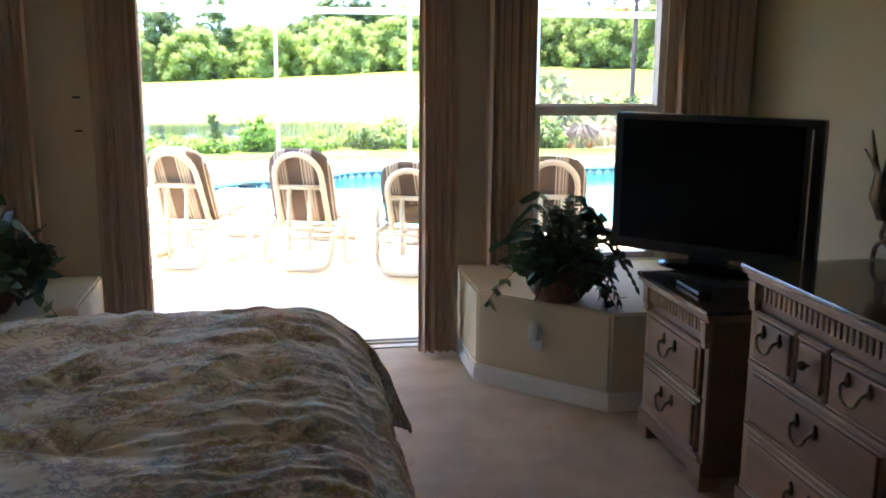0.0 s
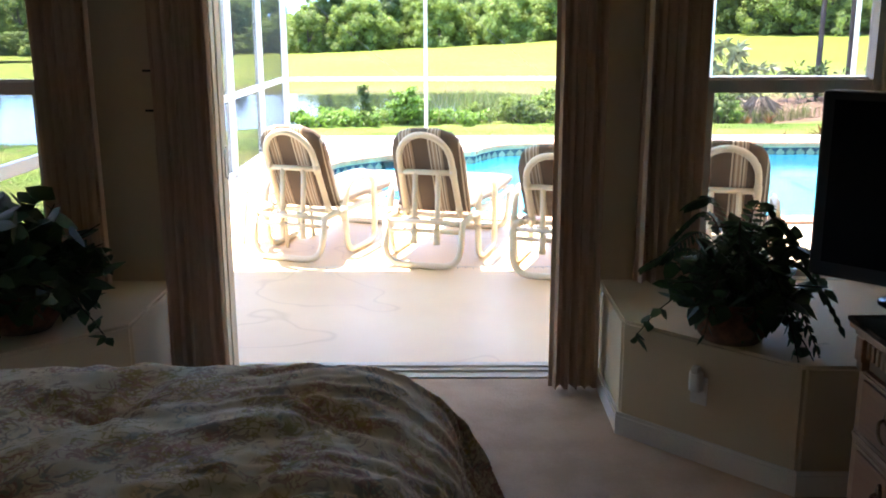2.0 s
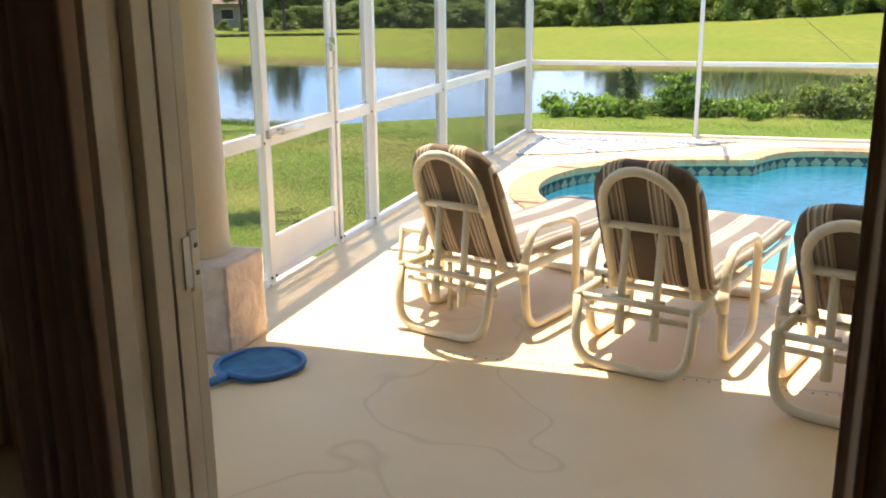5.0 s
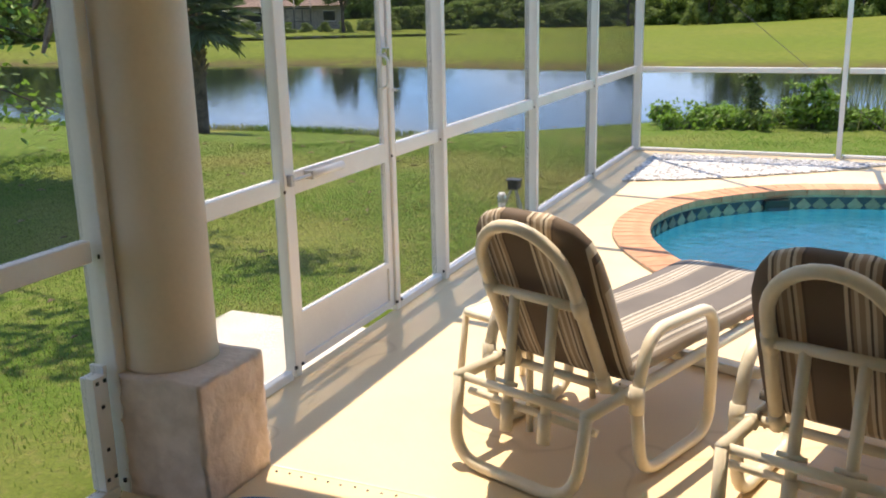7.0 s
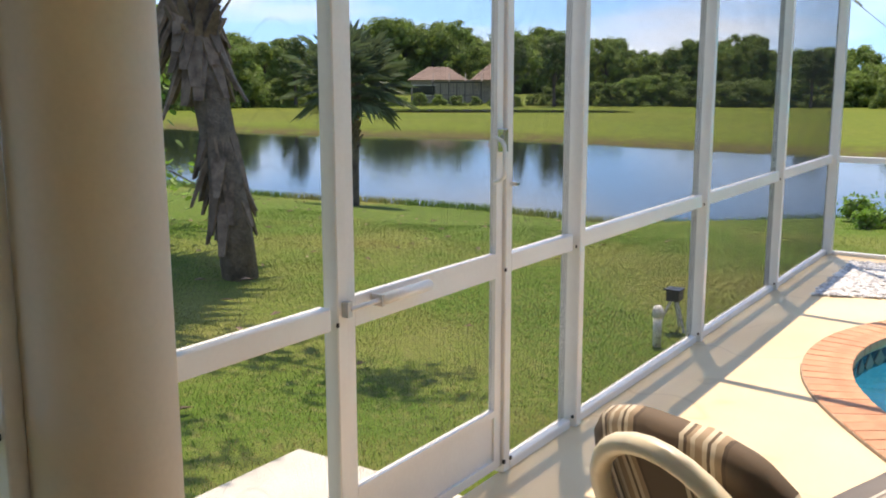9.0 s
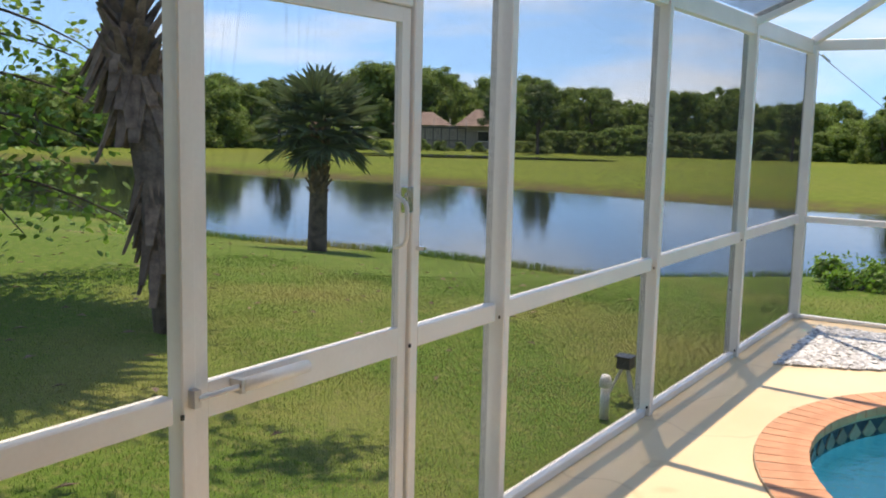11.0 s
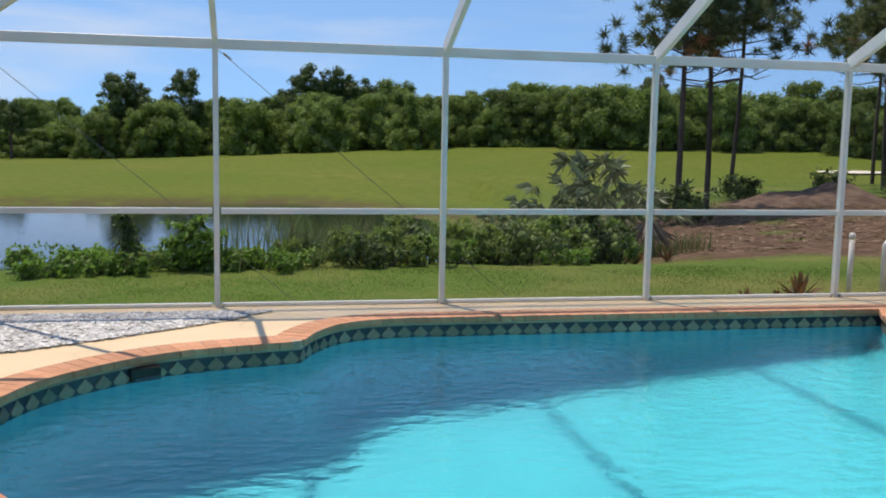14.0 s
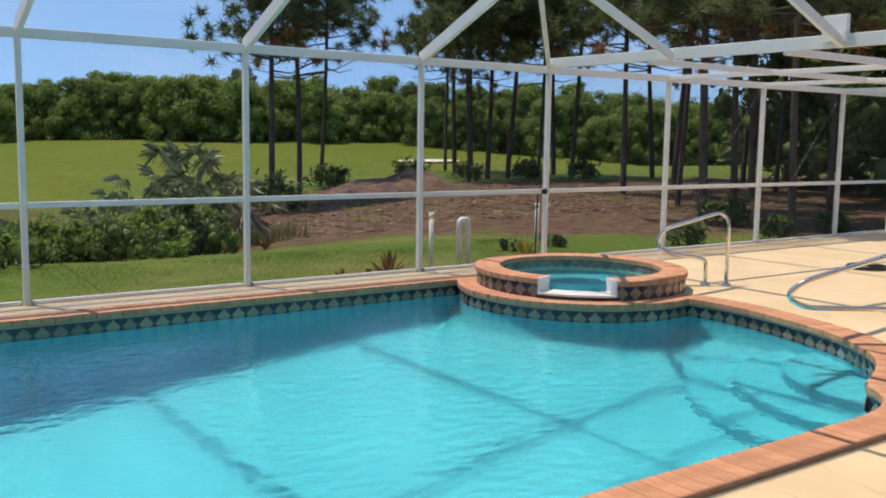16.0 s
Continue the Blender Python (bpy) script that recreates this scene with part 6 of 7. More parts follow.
rng = random.Random(11)
patterns = [broad_tree("woodland_tree", "dense rounded green woodland tree", 5.6 + 0.3 * k, 4.6, 40 + k, count=13000, size=0.13, low=0.06) for k in range(5)]
tall = [broad_tree("tall_tree", "taller rounded tree standing out of the woods", 8.4, 3.0, 60 + k, leaf=M_LEAFDARK, count=5200, size=0.13, low=0.42) for k in range(2)]
yaw = 74.0
while yaw > -66:
    right = smoothstep((6 - yaw) / 14)
    d = 88 + rng.uniform(-3, 4) - 8 * right
    house_gap = 26.5 < yaw < 38.5
    for row in range(2):
        deep = 9.0 < yaw < 46.0
        dist = d * (1.95 if deep else 1) + row * (14 if deep else 7)
        x, y = polar(yaw + rng.uniform(-0.4, 0.4) + row * 0.9, dist)
        s = (0.90 - 0.14 * smoothstep((16 - yaw) / 8) + 0.04 * right + (0.36 if house_gap else 0)) * (1.5 if deep else 1) * rng.uniform(0.82, 1.16) * (1.0 if row == 0 else 1.14)
        m = pose(x, y, ground_height(x, y) - 0.25, 0, 0, rng.uniform(0, 360)) @ Matrix.Diagonal((s * 1.1, s * 1.1, s, 1))
        t = copy_thing(rng.choice(patterns), m)
        t.scale = (s * 1.1, s * 1.1, s)
    yaw -= 1.45
yaw = 46.0
while yaw > 8.5:
    s = (0.20 if 28.5 < yaw < 37.5 else 0.46) * rng.uniform(0.8, 1.2)
    x, y = polar(yaw, 93 + rng.uniform(-2, 2))
    t = copy_thing(rng.choice(patterns), pose(x, y, ground_height(x, y) - 0.15, 0, 0, rng.uniform(0, 360)))
    t.scale = (s * 1.5, s * 1.5, s)
    tagged(t, "low dark green hedge tree along the golf course")
    yaw -= 1.15
for yaw, s in ((7.2, 0.98), (6.3, 0.86), (3.7, 1.0), (13.0, 0.66), (-3.6, 1.02), (-5.2, 0.96), (-4.4, 0.8), (-2.2, 0.76), (-6.4, 0.84), (-7.3, 0.74), (-1.0, 0.66), (48, 0.85), (52, 0.95), (43, 0.8), (30, 0.8), (27.5, 0.85), (-24, 0.8)):
    x, y = polar(yaw, 90)
    t = copy_thing(rng.choice(tall), pose(x, y, ground_height(x, y) - 0.2, 0, 0, rng.uniform(0, 360)))
    t.scale = (s * 1.1, s * 1.1, s)
for p in patterns + tall:
    away(p)

# far house with a hipped roof and a screened pool porch
hx, hy = polar(33.0, 103)
house = thing("house", "low far-off house with a reddish hipped roof", "house", at=(hx, hy, ground_height(hx, hy)), turn=33)
part("wall", boxes((-5.6, 0, 0, 5.6, 6, 2.5)), M_HOUSE, house, "pinkish stucco wall")
bm = bmesh.new()
for x0, x1, y0, y1, z0, zt in ((-6, 0.6, -0.4, 6.5, 2.5, 3.9), (0.9, 6, -1.2, 6.5, 2.5, 4.3)):
    c = [bm.verts.new(p) for p in ((x0, y0, z0), (x1, y0, z0), (x1, y1, z0), (x0, y1, z0))]
    r0, r1 = bm.verts.new((x0 + 2.2, (y0 + y1) / 2, zt)), bm.verts.new((x1 - 2.2, (y0 + y1) / 2, zt))
    for f in ((c[0], c[1], r1, r0), (c[1], c[2], r1), (c[2], c[3], r0, r1), (c[3], c[0], r0), (c[3], c[2], c[1], c[0])):
        bm.faces.new(f)
part("roof", bm, M_ROOFTILE, house, "reddish tile roof")
for x in (-4.8, -3.6, 4.0):
    w = part("window", boxes((x - 0.6, -0.03, 0.9, x + 0.6, 0.02, 1.9)), M_GLASSDARK, house, "dark window")
    part("window_frame", boxes((x - 0.7, -0.05, 0.82, x + 0.7, -0.02, 0.9), (x - 0.7, -0.05, 1.9, x + 0.7, -0.02, 1.98)), M_TRIM, w)
porch = thing("screen_porch", "dark-framed screened pool porch of the far house", "porch", at=(hx, hy, ground_height(hx, hy)), turn=33)
for i in range(7):
    part("post", boxes((-3.2 + i * 0.85, -3.6, 0, -3.12 + i * 0.85, -3.5, 2.2)), M_BLACK, porch)
part("rail", boxes((-3.2, -3.6, 2.2, 2.0, -3.5, 2.3), (-3.2, -3.6, 0.9, 2.0, -3.54, 0.96)), M_BLACK, porch)
bm = bmesh.new()
for i in range(4):
    beam(bm, (-3.1 + i * 1.7, -3.55, 2.25), (-3.1 + i * 1.7, -1.3, 3.2), 0.08, 0.08)
part("roof_bar", bm, M_BLACK, porch)
bm = bmesh.new()
px, py = polar(31.5, 76)
bm.faces.new([bm.verts.new((px + 11 * math.cos(a), py + 2.6 * math.sin(a) + 4 * math.cos(a), ground_height(px, py) + 0.10)) for a in (2 * math.pi * i / 24 for i in range(24))])
structure("water_pond", bm, M_LAKE, "sliver of a second pond on the golf course", "pond")
bx, by = polar(-35.2, 66)
bm = bmesh.new()
bm.faces.new([bm.verts.new((bx + 2.6 * math.cos(a), by + 0.8 * math.sin(a), ground_height(bx + 2.6 * math.cos(a), by + 0.8 * math.sin(a)) + 0.12)) for a in (2 * math.pi * i / 24 for i in range(24))])
structure("ground_bunker", bm, M_SAND, "pale sand bunker on the golf course", "bunker")


# ---- palms ----
def fan_frond(vs, fs, root, direction, stalk, radius, rng, leaflets=22, hang=0.5, slim=0.06):
    """A fan palm leaf: a pleated half-disc of stiff pointed leaflets on a stalk."""
    root, d = Vector(root), Vector(direction).normalized()
    hub = root + d * stalk
    side = d.cross(Vector((0, 0, 1)))
    side = (side if side.length > 0.05 else Vector((1, 0, 0))).normalized()
    up = side.cross(d).normalized()
    b = len(vs)
    vs += [root - side * 0.012, root + side * 0.012, hub + side * 0.008, hub - side * 0.008]
    fs.append((b, b + 1, b + 2, b + 3))
    for i in range(leaflets):
        a = (i / (leaflets - 1) * 2 - 1) * 2.1
        v = (d * math.cos(a) + side * math.sin(a)).normalized()
        ln = radius * rng.uniform(0.8, 1.1) * (1 - 0.25 * abs(a) / 2.1)
        mid = hub + v * ln * (0.55 if slim > 0.05 else 0.34) + up * 0.05 * math.cos(a * 3)
        tip = hub + v * ln - Vector((0, 0, hang * ln * rng.uniform(0.3, 0.9))) * 0.6
        w = v.cross(up).normalized() * radius * slim
        b = len(vs)
        vs += [hub, mid + w, tip, mid - w]
        fs += [(b, b + 1, b + 2), (b, b + 2, b + 3)]


def boots(bm, path, r0, z_range, rows, per, size, rng, lift=0.8):
    """Split old leaf bases that stick out of the trunk, pointing up; hanging ones point down."""
    for i in range(rows):
        t = z_range[0] + (z_range[1] - z_range[0]) * i / max(1, rows - 1)
        p = path(t)
        for k in range(per):
            a = 2 * math.pi * (k + 0.5 * (i % 2)) / per + rng.uniform(-0.2, 0.2)
            o = Vector((math.cos(a), math.sin(a), 0))
            s = size * rng.uniform(0.7, 1.3)
            base = p + o * r0 * 0.8
            tip = base + o * s * 0.55 + Vector((0, 0, s * lift * rng.uniform(0.7, 1.2)))
            w = Vector((-o.y, o.x, 0)) * s * 0.24
            th = o * 0.02
            q = [bm.verts.new(v) for v in (base - w - th, base + w - th, tip + w * 0.45, tip - w * 0.45, base - w + th * 2, base + w + th * 2, tip + w * 0.4 + th, tip - w * 0.4 + th)]
            for f in ((0, 1, 2, 3), (7, 6, 5, 4), (0, 4, 5, 1), (1, 5, 6, 2), (2, 6, 7, 3), (3, 7, 4, 0)):
                bm.faces.new([q[j] for j in f])


def fan_palm(label, at, lean, height, radius, crown, seed, boot_from, boot_size, hang_boots=False):
    rng = random.Random(seed)
    g = thing("palm_tree", label, "palm", "palms on the lawn", at=at)
    path = lambda t: Vector((lean[0] * t ** 1.2, lean[1] * t ** 1.2, height * t))
    bm = bmesh.new()
    tube(bm, [path(i / 10) - Vector((0, 0, 0.15 if i == 0 else 0)) for i in range(11)], radius * 1.15, 12, taper=radius * 0.95)
    part("trunk", bm, M_BARK, g, "brown fibrous trunk", True)
    bm = bmesh.new()
    boots(bm, path, radius, (boot_from, 0.97), int(height * (1 - boot_from) / 0.11), 9, boot_size, rng)
    if hang_boots:
        boots(bm, path, radius, (boot_from - 0.01, boot_from + 0.07), 4, 9, boot_size * 1.4, rng, lift=-1.25)
        boots(bm, path, radius, (boot_from - 0.20, boot_from - 0.12), 4, 6, boot_size * 0.9, rng, lift=-1.7)
    part("old_leaf_base", bm, M_BOOT, g, "ragged grey-brown old leaf bases")["kind"] = "stuff"
    vs, fs = [], []
    top = path(1.0)
    n = 46
    for k in range(n):
        a = k * 2.399
        el = 1.35 - 2.05 * (k / n)
        d = Vector((math.cos(a) * math.cos(el), math.sin(a) * math.cos(el), math.sin(el)))
        fan_frond(vs, fs, top - Vector((0, 0, 0.15)), d, crown * rng.uniform(0.4, 0.6), crown * rng.uniform(0.45, 0.6), rng, 20, 0.35)
    raw("fronds", vs, fs, M_FROND, g, "stiff grey-green fan leaves")
    return g


fan_palm("leaning palm with a shaggy trunk on the lawn by the screen", (-4.15, 8.45, ground_height(-4.15, 8.45)), (-2.1, 0.3), 6.9, 0.14, 2.4, 21, 0.30, 0.27, True)
fan_palm("small fan palm at the edge of the lake", (-10.4, 17.5, ground_height(-10.4, 17.5)), (0.05, 0.05), 2.55, 0.17, 1.35, 22, 0.46, 0.18)

# leafy tree whose branches reach into view beside the palm
side_tree = thing("broadleaf_tree", "leafy tree with light green leaves on spreading twigs", "tree", at=(-8.3, 7.9, -0.15))
rng = random.Random(31)
bm = bmesh.new()
tube(bm, [(0, 0, -0.1), (0.15, 0.1, 1.4), (0.2, 0.1, 2.6), (0.1, 0.2, 4.6)], 0.16, 9, taper=0.06)
vs, fs = [], []
for k in range(26):
    a = rng.uniform(-1.4, 1.6) if k < 19 else rng.uniform(0, 6.28)
    ln = rng.uniform(1.4, 2.9)
    z0 = rng.uniform(1.2, 4.4)
    rise = rng.uniform(0.1, 0.9)
    pts = [Vector((0.18 + math.cos(a) * ln * t, 0.1 + math.sin(a) * ln * t, z0 + rise * t - 1.0 * t * t)) for t in (i / 7 for i in range(8))]
    tube(bm, pts, 0.03, 5, taper=0.006)
    for p in pts[2:]:
        for q in range(26):
            c = p + Vector((rng.gauss(0, 0.24), rng.gauss(0, 0.24), rng.gauss(0, 0.2)))
            o = Vector((rng.uniform(-1, 1), rng.uniform(-1, 1), rng.uniform(-0.8, 0.4))).normalized() * rng.uniform(0.08, 0.15)
            leaf_blade(vs, fs, c, c + o, 0.075, 0.01, rng.uniform(-1, 1))
# high spreading limbs that shade the lawn by the screen
high = []
for a, ln in ((-0.12, 5.6), (0.1, 6.2), (-0.38, 5.0), (-0.62, 4.4)):
    pts = [Vector((math.cos(a) * ln * t, math.sin(a) * ln * t, 4.3 + 1.5 * t)) for t in (i / 6 for i in range(7))]
    tube(bm, pts, 0.06, 6, taper=0.012)
    high += [((p.x + rng.uniform(-0.4, 0.4), p.y + rng.uniform(-0.4, 0.4), p.z + 0.4), rng.uniform(0.5, 0.85)) for p in pts[2:]]
hv, hf = scatter_leaves(rng, high, 5200, 0.085, 0.9)
fs += [tuple(k + len(vs) for k in f) for f in hf]
vs += hv
part("trunk", bm, M_PINEBARK, side_tree)
raw("crown", vs, fs, M_BRIGHT, side_tree, "light green leaves")


# ---- pines ----
def pine(height, seed, thin=False, spread=1.0):
    rng = random.Random(seed)
    g = thing("pine_tree", "tall pine with a bare dark trunk and open tufted crown", "pine", "pines at the mulched bank")
    bm = bmesh.new()
    path = lambda t: Vector((0.25 * math.sin(t * 2 + seed), 0.2 * math.sin(t * 2.6 + seed * 2), height * t))
    tube(bm, [path(i / 12) - Vector((0, 0, 0.3 if i == 0 else 0)) for i in range(13)], 0.075 if thin else 0.10, 9, taper=0.03)
    vs, fs, dead_v, dead_f = [], [], [], []
    for k in range(34):
        t = 0.40 + 0.59 * k / 34
        a = rng.uniform(0, 6.28)
        ln = height * 0.22 * (1.15 - 0.75 * max(0, t - 0.5) / 0.5) * rng.uniform(0.6, 1.1) * spread
        p0 = path(t)
        tip = p0 + Vector((math.cos(a) * ln, math.sin(a) * ln, ln * rng.uniform(-0.05, 0.45)))
        mid = (p0 + tip) / 2 + Vector((0, 0, -0.08 * ln))
        tube(bm, [p0, mid, tip], 0.03, 5, taper=0.008)
        withered = t < 0.46
        if withered and k % 2:
            continue
        tv, tf = (dead_v, dead_f) if withered else (vs, fs)
        for q in range(2 if withered else 9):
            c = mid + (tip - mid) * rng.uniform(-0.2, 1.1) + Vector((rng.gauss(0, 0.25), rng.gauss(0, 0.25), rng.gauss(0.1, 0.2))) * spread
            for w in range(64):
                o = Vector((rng.gauss(0, 1), rng.gauss(0, 1), rng.gauss(0.3, 0.9))).normalized()
                sd = o.cross(Vector((rng.uniform(-1, 1), rng.uniform(-1, 1), rng.uniform(-1, 1)))).normalized() * 0.017
                r1 = rng.uniform(0.2, 0.42)
                b = len(tv)
                tv += [c + o * 0.03 - sd, c + o * 0.03 + sd, c + o * r1]
                tf.append((b, b + 1, b + 2))
    part("trunk", bm, M_PINEBARK, g, "bare dark trunk")
    raw("crown", vs, fs, M_NEEDLE, g, "tufts of dark needles")
    raw("dead_twig", dead_v, dead_f, M_DEADNEEDLE, g, "withered rust-brown needles on the low limbs")["kind"] = "stuff"
    return g


pines = [pine(9.6, 3), pine(10.5, 5), pine(9.0, 8, True)]
rng = random.Random(77)
for i, (x, y, s) in enumerate(((14.1, 27.6, 0.98), (15.2, 28.6, 0.9), (18.4, 32.6, 1.08), (25.6, 33.4, 1.15), (26.2, 33.2, 1.1), (29.6, 40.2, 1.2), (27.2, 32.9, 1.15), (27.9, 37.5, 1.15), (28.8, 33.0, 1.1), (30.2, 32.3, 1.15), (31.6, 35.2, 1.15),
                           (23.6, 31.2, 0.95), (33.6, 31.0, 1.2), (35.5, 27.5, 1.2), (32.5, 25.4, 1.1), (18.3, 15.8, 1.0), (18.9, 15.5, 0.85), (20.4, 14.5, 1.0), (24.5, 19.2, 1.1), (27.5, 17.0, 1.1), (29.5, 22.0, 1.15), (23.5, 23.0, 1.0), (17.5, 13.1, 0.8), (26.0, 13.5, 1.0), (33.0, 18.0, 1.2), (22.0, 11.6, 0.9), (20.8, 18.5, 1.0), (27.0, 24.0, 1.1))):
    t = copy_thing(pines[i % 3], pose(x, y, ground_height(x, y), 0, 0, rng.uniform(0, 360)))
    t.scale = (s, s, s)
for p in pines:
    away(p)
# darker thicket behind the pines
thicket = [broad_tree("thicket_tree", "dark shaded thicket tree behind the pines", 7.5, 5.0, 90 + k, leaf=M_LEAFDARK, count=1700, size=0.2, group="thicket behind the pines", low=0.15) for k in range(2)]
for i, (x, y, s) in enumerate(((36, 22, 1.1), (37, 16, 1.15), (33, 12.5, 1.0), (43, 21, 1.3), (38, 10, 1.1), (44, 14, 1.3), (30, 9.5, 0.9), (34.5, 5.5, 1.0), (29, 13.5, 0.75), (48, 26, 1.3), (41, 6, 1.2), (31, 18.5, 0.85), (33.5, 20.5, 0.9), (28.5, 16.2, 0.8), (37.5, 27, 1.0), (41, 26.5, 1.2), (38, 24, 1.1), (34, 23.5, 0.85))):
    t = copy_thing(thicket[i % 2], pose(x, y, ground_height(x, y) - 0.2, 0, 0, 47 * i))
    t.scale = (s, s, s)
for p in thicket:
    away(p)


# ---- shore planting ----
def shrub(name, label, at, blobs, count, size, leaf, seed, group="shrubs along the lake", core=True):
    rng = random.Random(seed)
    g = thing(name, label, "shrub", group, at=at)
    bm = bmesh.new()
    for (cx, cy, cz), r in blobs:
        tube(bm, [(cx * 0.4, cy * 0.4, -0.05), (cx, cy, cz)], 0.012, 5)
    part("stem", bm, M_STEM, g)["kind"] = "stuff"
    if core:
        part("inner_foliage", core_mesh(blobs, seed, 0.5), M_CORE, g, "", True)
    vs, fs = scatter_leaves(rng, blobs, count // 2, size, 0.7, reach=0.3)
    for k in range(14):
        (cx, cy, cz), r = rng.choice(blobs)
        a, ln = rng.uniform(0, 6.28), r * rng.uniform(1.1, 2.3)
        for q in range(count // 28):
            t = rng.uniform(0.2, 1.0)
            p = Vector((cx + math.cos(a) * ln * 0.6 * t * t, cy + math.sin(a) * ln * 0.6 * t * t, cz + ln * (0.9 * t - 0.35 * t * t)))
            o = Vector((rng.gauss(0, 1), rng.gauss(0, 1), rng.gauss(0.2, 0.8))).normalized()
            sd = o.cross(Vector((rng.uniform(-1, 1), rng.uniform(-1, 1), 1))).normalized() * size * 0.4
            b = len(vs)
            vs += [p, p + o * size + sd, p + o * size * 2, p + o * size - sd]
            fs += [(b, b + 1, b + 2), (b, b + 2, b + 3)]
    raw("foliage", vs, fs, leaf, g)
    return g


rng = random.Random(51)
for i in range(42):
    x = -0.1 + i * 0.20 + rng.uniform(-0.2, 0.2)
    edge = 14.45 + 0.2 * max(0, x)
    y = edge + rng.uniform(0.0, 1.5)
    big = smoothstep((x - 2.2) / 2.5) * rng.random()
    h = rng.uniform(0.08, 0.18) + 0.46 * big
    bl = [((rng.uniform(-0.4, 0.4), rng.uniform(-0.25, 0.25), h * rng.uniform(0.3, 1.0)), rng.uniform(0.08, 0.17) * (1 + 0.6 * big)) for k in range(7)]
    leaf = rng.choice((M_LEAF, M_BRIGHT, M_BRIGHT) if x < 3 else (M_LEAF, M_BRIGHT, M_LEAFDARK))
    shrub("shrub", "low tangled green shrub on the lake bank", (x, y, ground_height(x, y)), bl, 900, 0.036, leaf, 300 + i)
x, y = 1.70, 15.1
shrub("bright_shrub", "bright green bush with arching twigs on the lake bank", (x, y, ground_height(x, y)), [((0, 0, 0.30), 0.26), ((0.22, 0.1, 0.25), 0.22), ((-0.2, 0.1, 0.2), 0.2), ((0.05, 0, 0.5), 0.15)], 1500, 0.045, M_BRIGHT, 401, core=False)
x, y = 0.93, 15.1
shrub("upright_shrub", "upright dark green shrub on the lake bank", (x, y, ground_height(x, y)), [((0, 0, 0.22), 0.16), ((0.03, 0, 0.44), 0.13), ((-0.04, 0, 0.6), 0.09)], 700, 0.04, M_LEAFDARK, 402)
for i, (x, y, s) in enumerate(((6.9, 16.9, 0.7), (7.6, 17.3, 0.75), (5.7, 16.4, 0.55), (4.6, 16.1, 0.5), (8.3, 18.0, 0.55))):
    shrub("dark_shrub", "dark rounded shrub on the lake bank", (x, y, ground_height(x, y)), [((0, 0, 0.4 * s), 0.5 * s), ((0.4 * s, 0, 0.35 * s), 0.42 * s), ((-0.35 * s, 0.1, 0.5 * s), 0.42 * s), ((0.1, 0.0, 0.8 * s), 0.3 * s)], 1100, 0.055, M_LEAFDARK if i % 2 else M_LEAF, 420 + i)


def blades(name, label, spots, height, width, count, spread, material, seed, category="grass", parent=None):
    rng = random.Random(seed)
    vs, fs = [], []
    for sx, sy in spots:
        for _ in range(count):
            x, y = sx + rng.gauss(0, spread), sy + rng.gauss(0, spread)
            z = ground_height(x, y)
            h = height * rng.uniform(0.6, 1.2)
            a = rng.uniform(0, 6.28)
            lx, ly = math.cos(a) * h * 0.35, math.sin(a) * h * 0.35
            wx, wy = -math.sin(a) * width, math.cos(a) * width
            b = len(vs)
            vs += [(x - wx, y - wy, z - 0.02), (x + wx, y + wy, z - 0.02), (x + lx * 0.4 + wx * 0.7, y + ly * 0.4 + wy * 0.7, z + h * 0.6), (x + lx * 0.4 - wx * 0.7, y + ly * 0.4 - wy * 0.7, z + h * 0.6), (x + lx, y + ly, z + h)]
            fs += [(b, b + 1, b + 2, b + 3), (b + 3, b + 2, b + 4)]
    ob = raw(name, vs, fs, material)
    return tagged(ob, label, category, kind="stuff")


M_REED = mat("reed_blade", (0.14, 0.21, 0.055), 0.6, (0.20, 0.19, 0.08), 2, 30, 0, translucent=0.25, per_island=0.4)
M_BLADE = mat("lawn_blade", (0.105, 0.205, 0.028), 0.7, (0.30, 0.28, 0.10), 0.35, 3, 0, translucent=0.45, per_island=0.2, mixpos=(0.48, 0.68))
blades("reeds", "tall arching green reeds on the lake bank", [(2.5 + 0.33 * i, 15.5 + 0.17 * i + 0.7 * (i % 3)) for i in range(18)], 0.70, 0.007, 70, 0.34, M_REED, 61)
shore = [(-30 + 0.12 * i, 19.0 + 4.0 * smoothstep((-30 + 0.12 * i + 6.0) / 6.0) + 0.35 * math.sin((-30 + 0.12 * i) * 0.55)) for i in range(255)]
blades("shore_grass", "longer grass fringe along the lake edge", shore, 0.15, 0.007, 55, 0.22, M_BLADE, 62)
rg = random.Random(63)
lawn_spots = [(rg.uniform(-7.5, -0.3), rg.uniform(2.5, 12.5)) for _ in range(1100)] + [(rg.uniform(-0.5, 12), rg.uniform(12.3, 15.2)) for _ in range(420)]
blades("lawn_grass", "short mown grass blades of the lawn", lawn_spots, 0.020, 0.0026, 80, 0.2, M_BLADE, 64)

M_DRYBLADE = mat("dry_blade", (0.34, 0.29, 0.12), 0.8, (0.24, 0.23, 0.08), 0.6, 3, 0, translucent=0.35, per_island=0.3)
dry_spots = [(-0.3 - 2.9 * rg.random() ** 1.6, rg.uniform(4.0, 11.5)) for _ in range(130)]
blades("dry_grass", "straw-coloured dry grass along the foot of the screen", dry_spots, 0.020, 0.0026, 80, 0.2, M_DRYBLADE, 65)

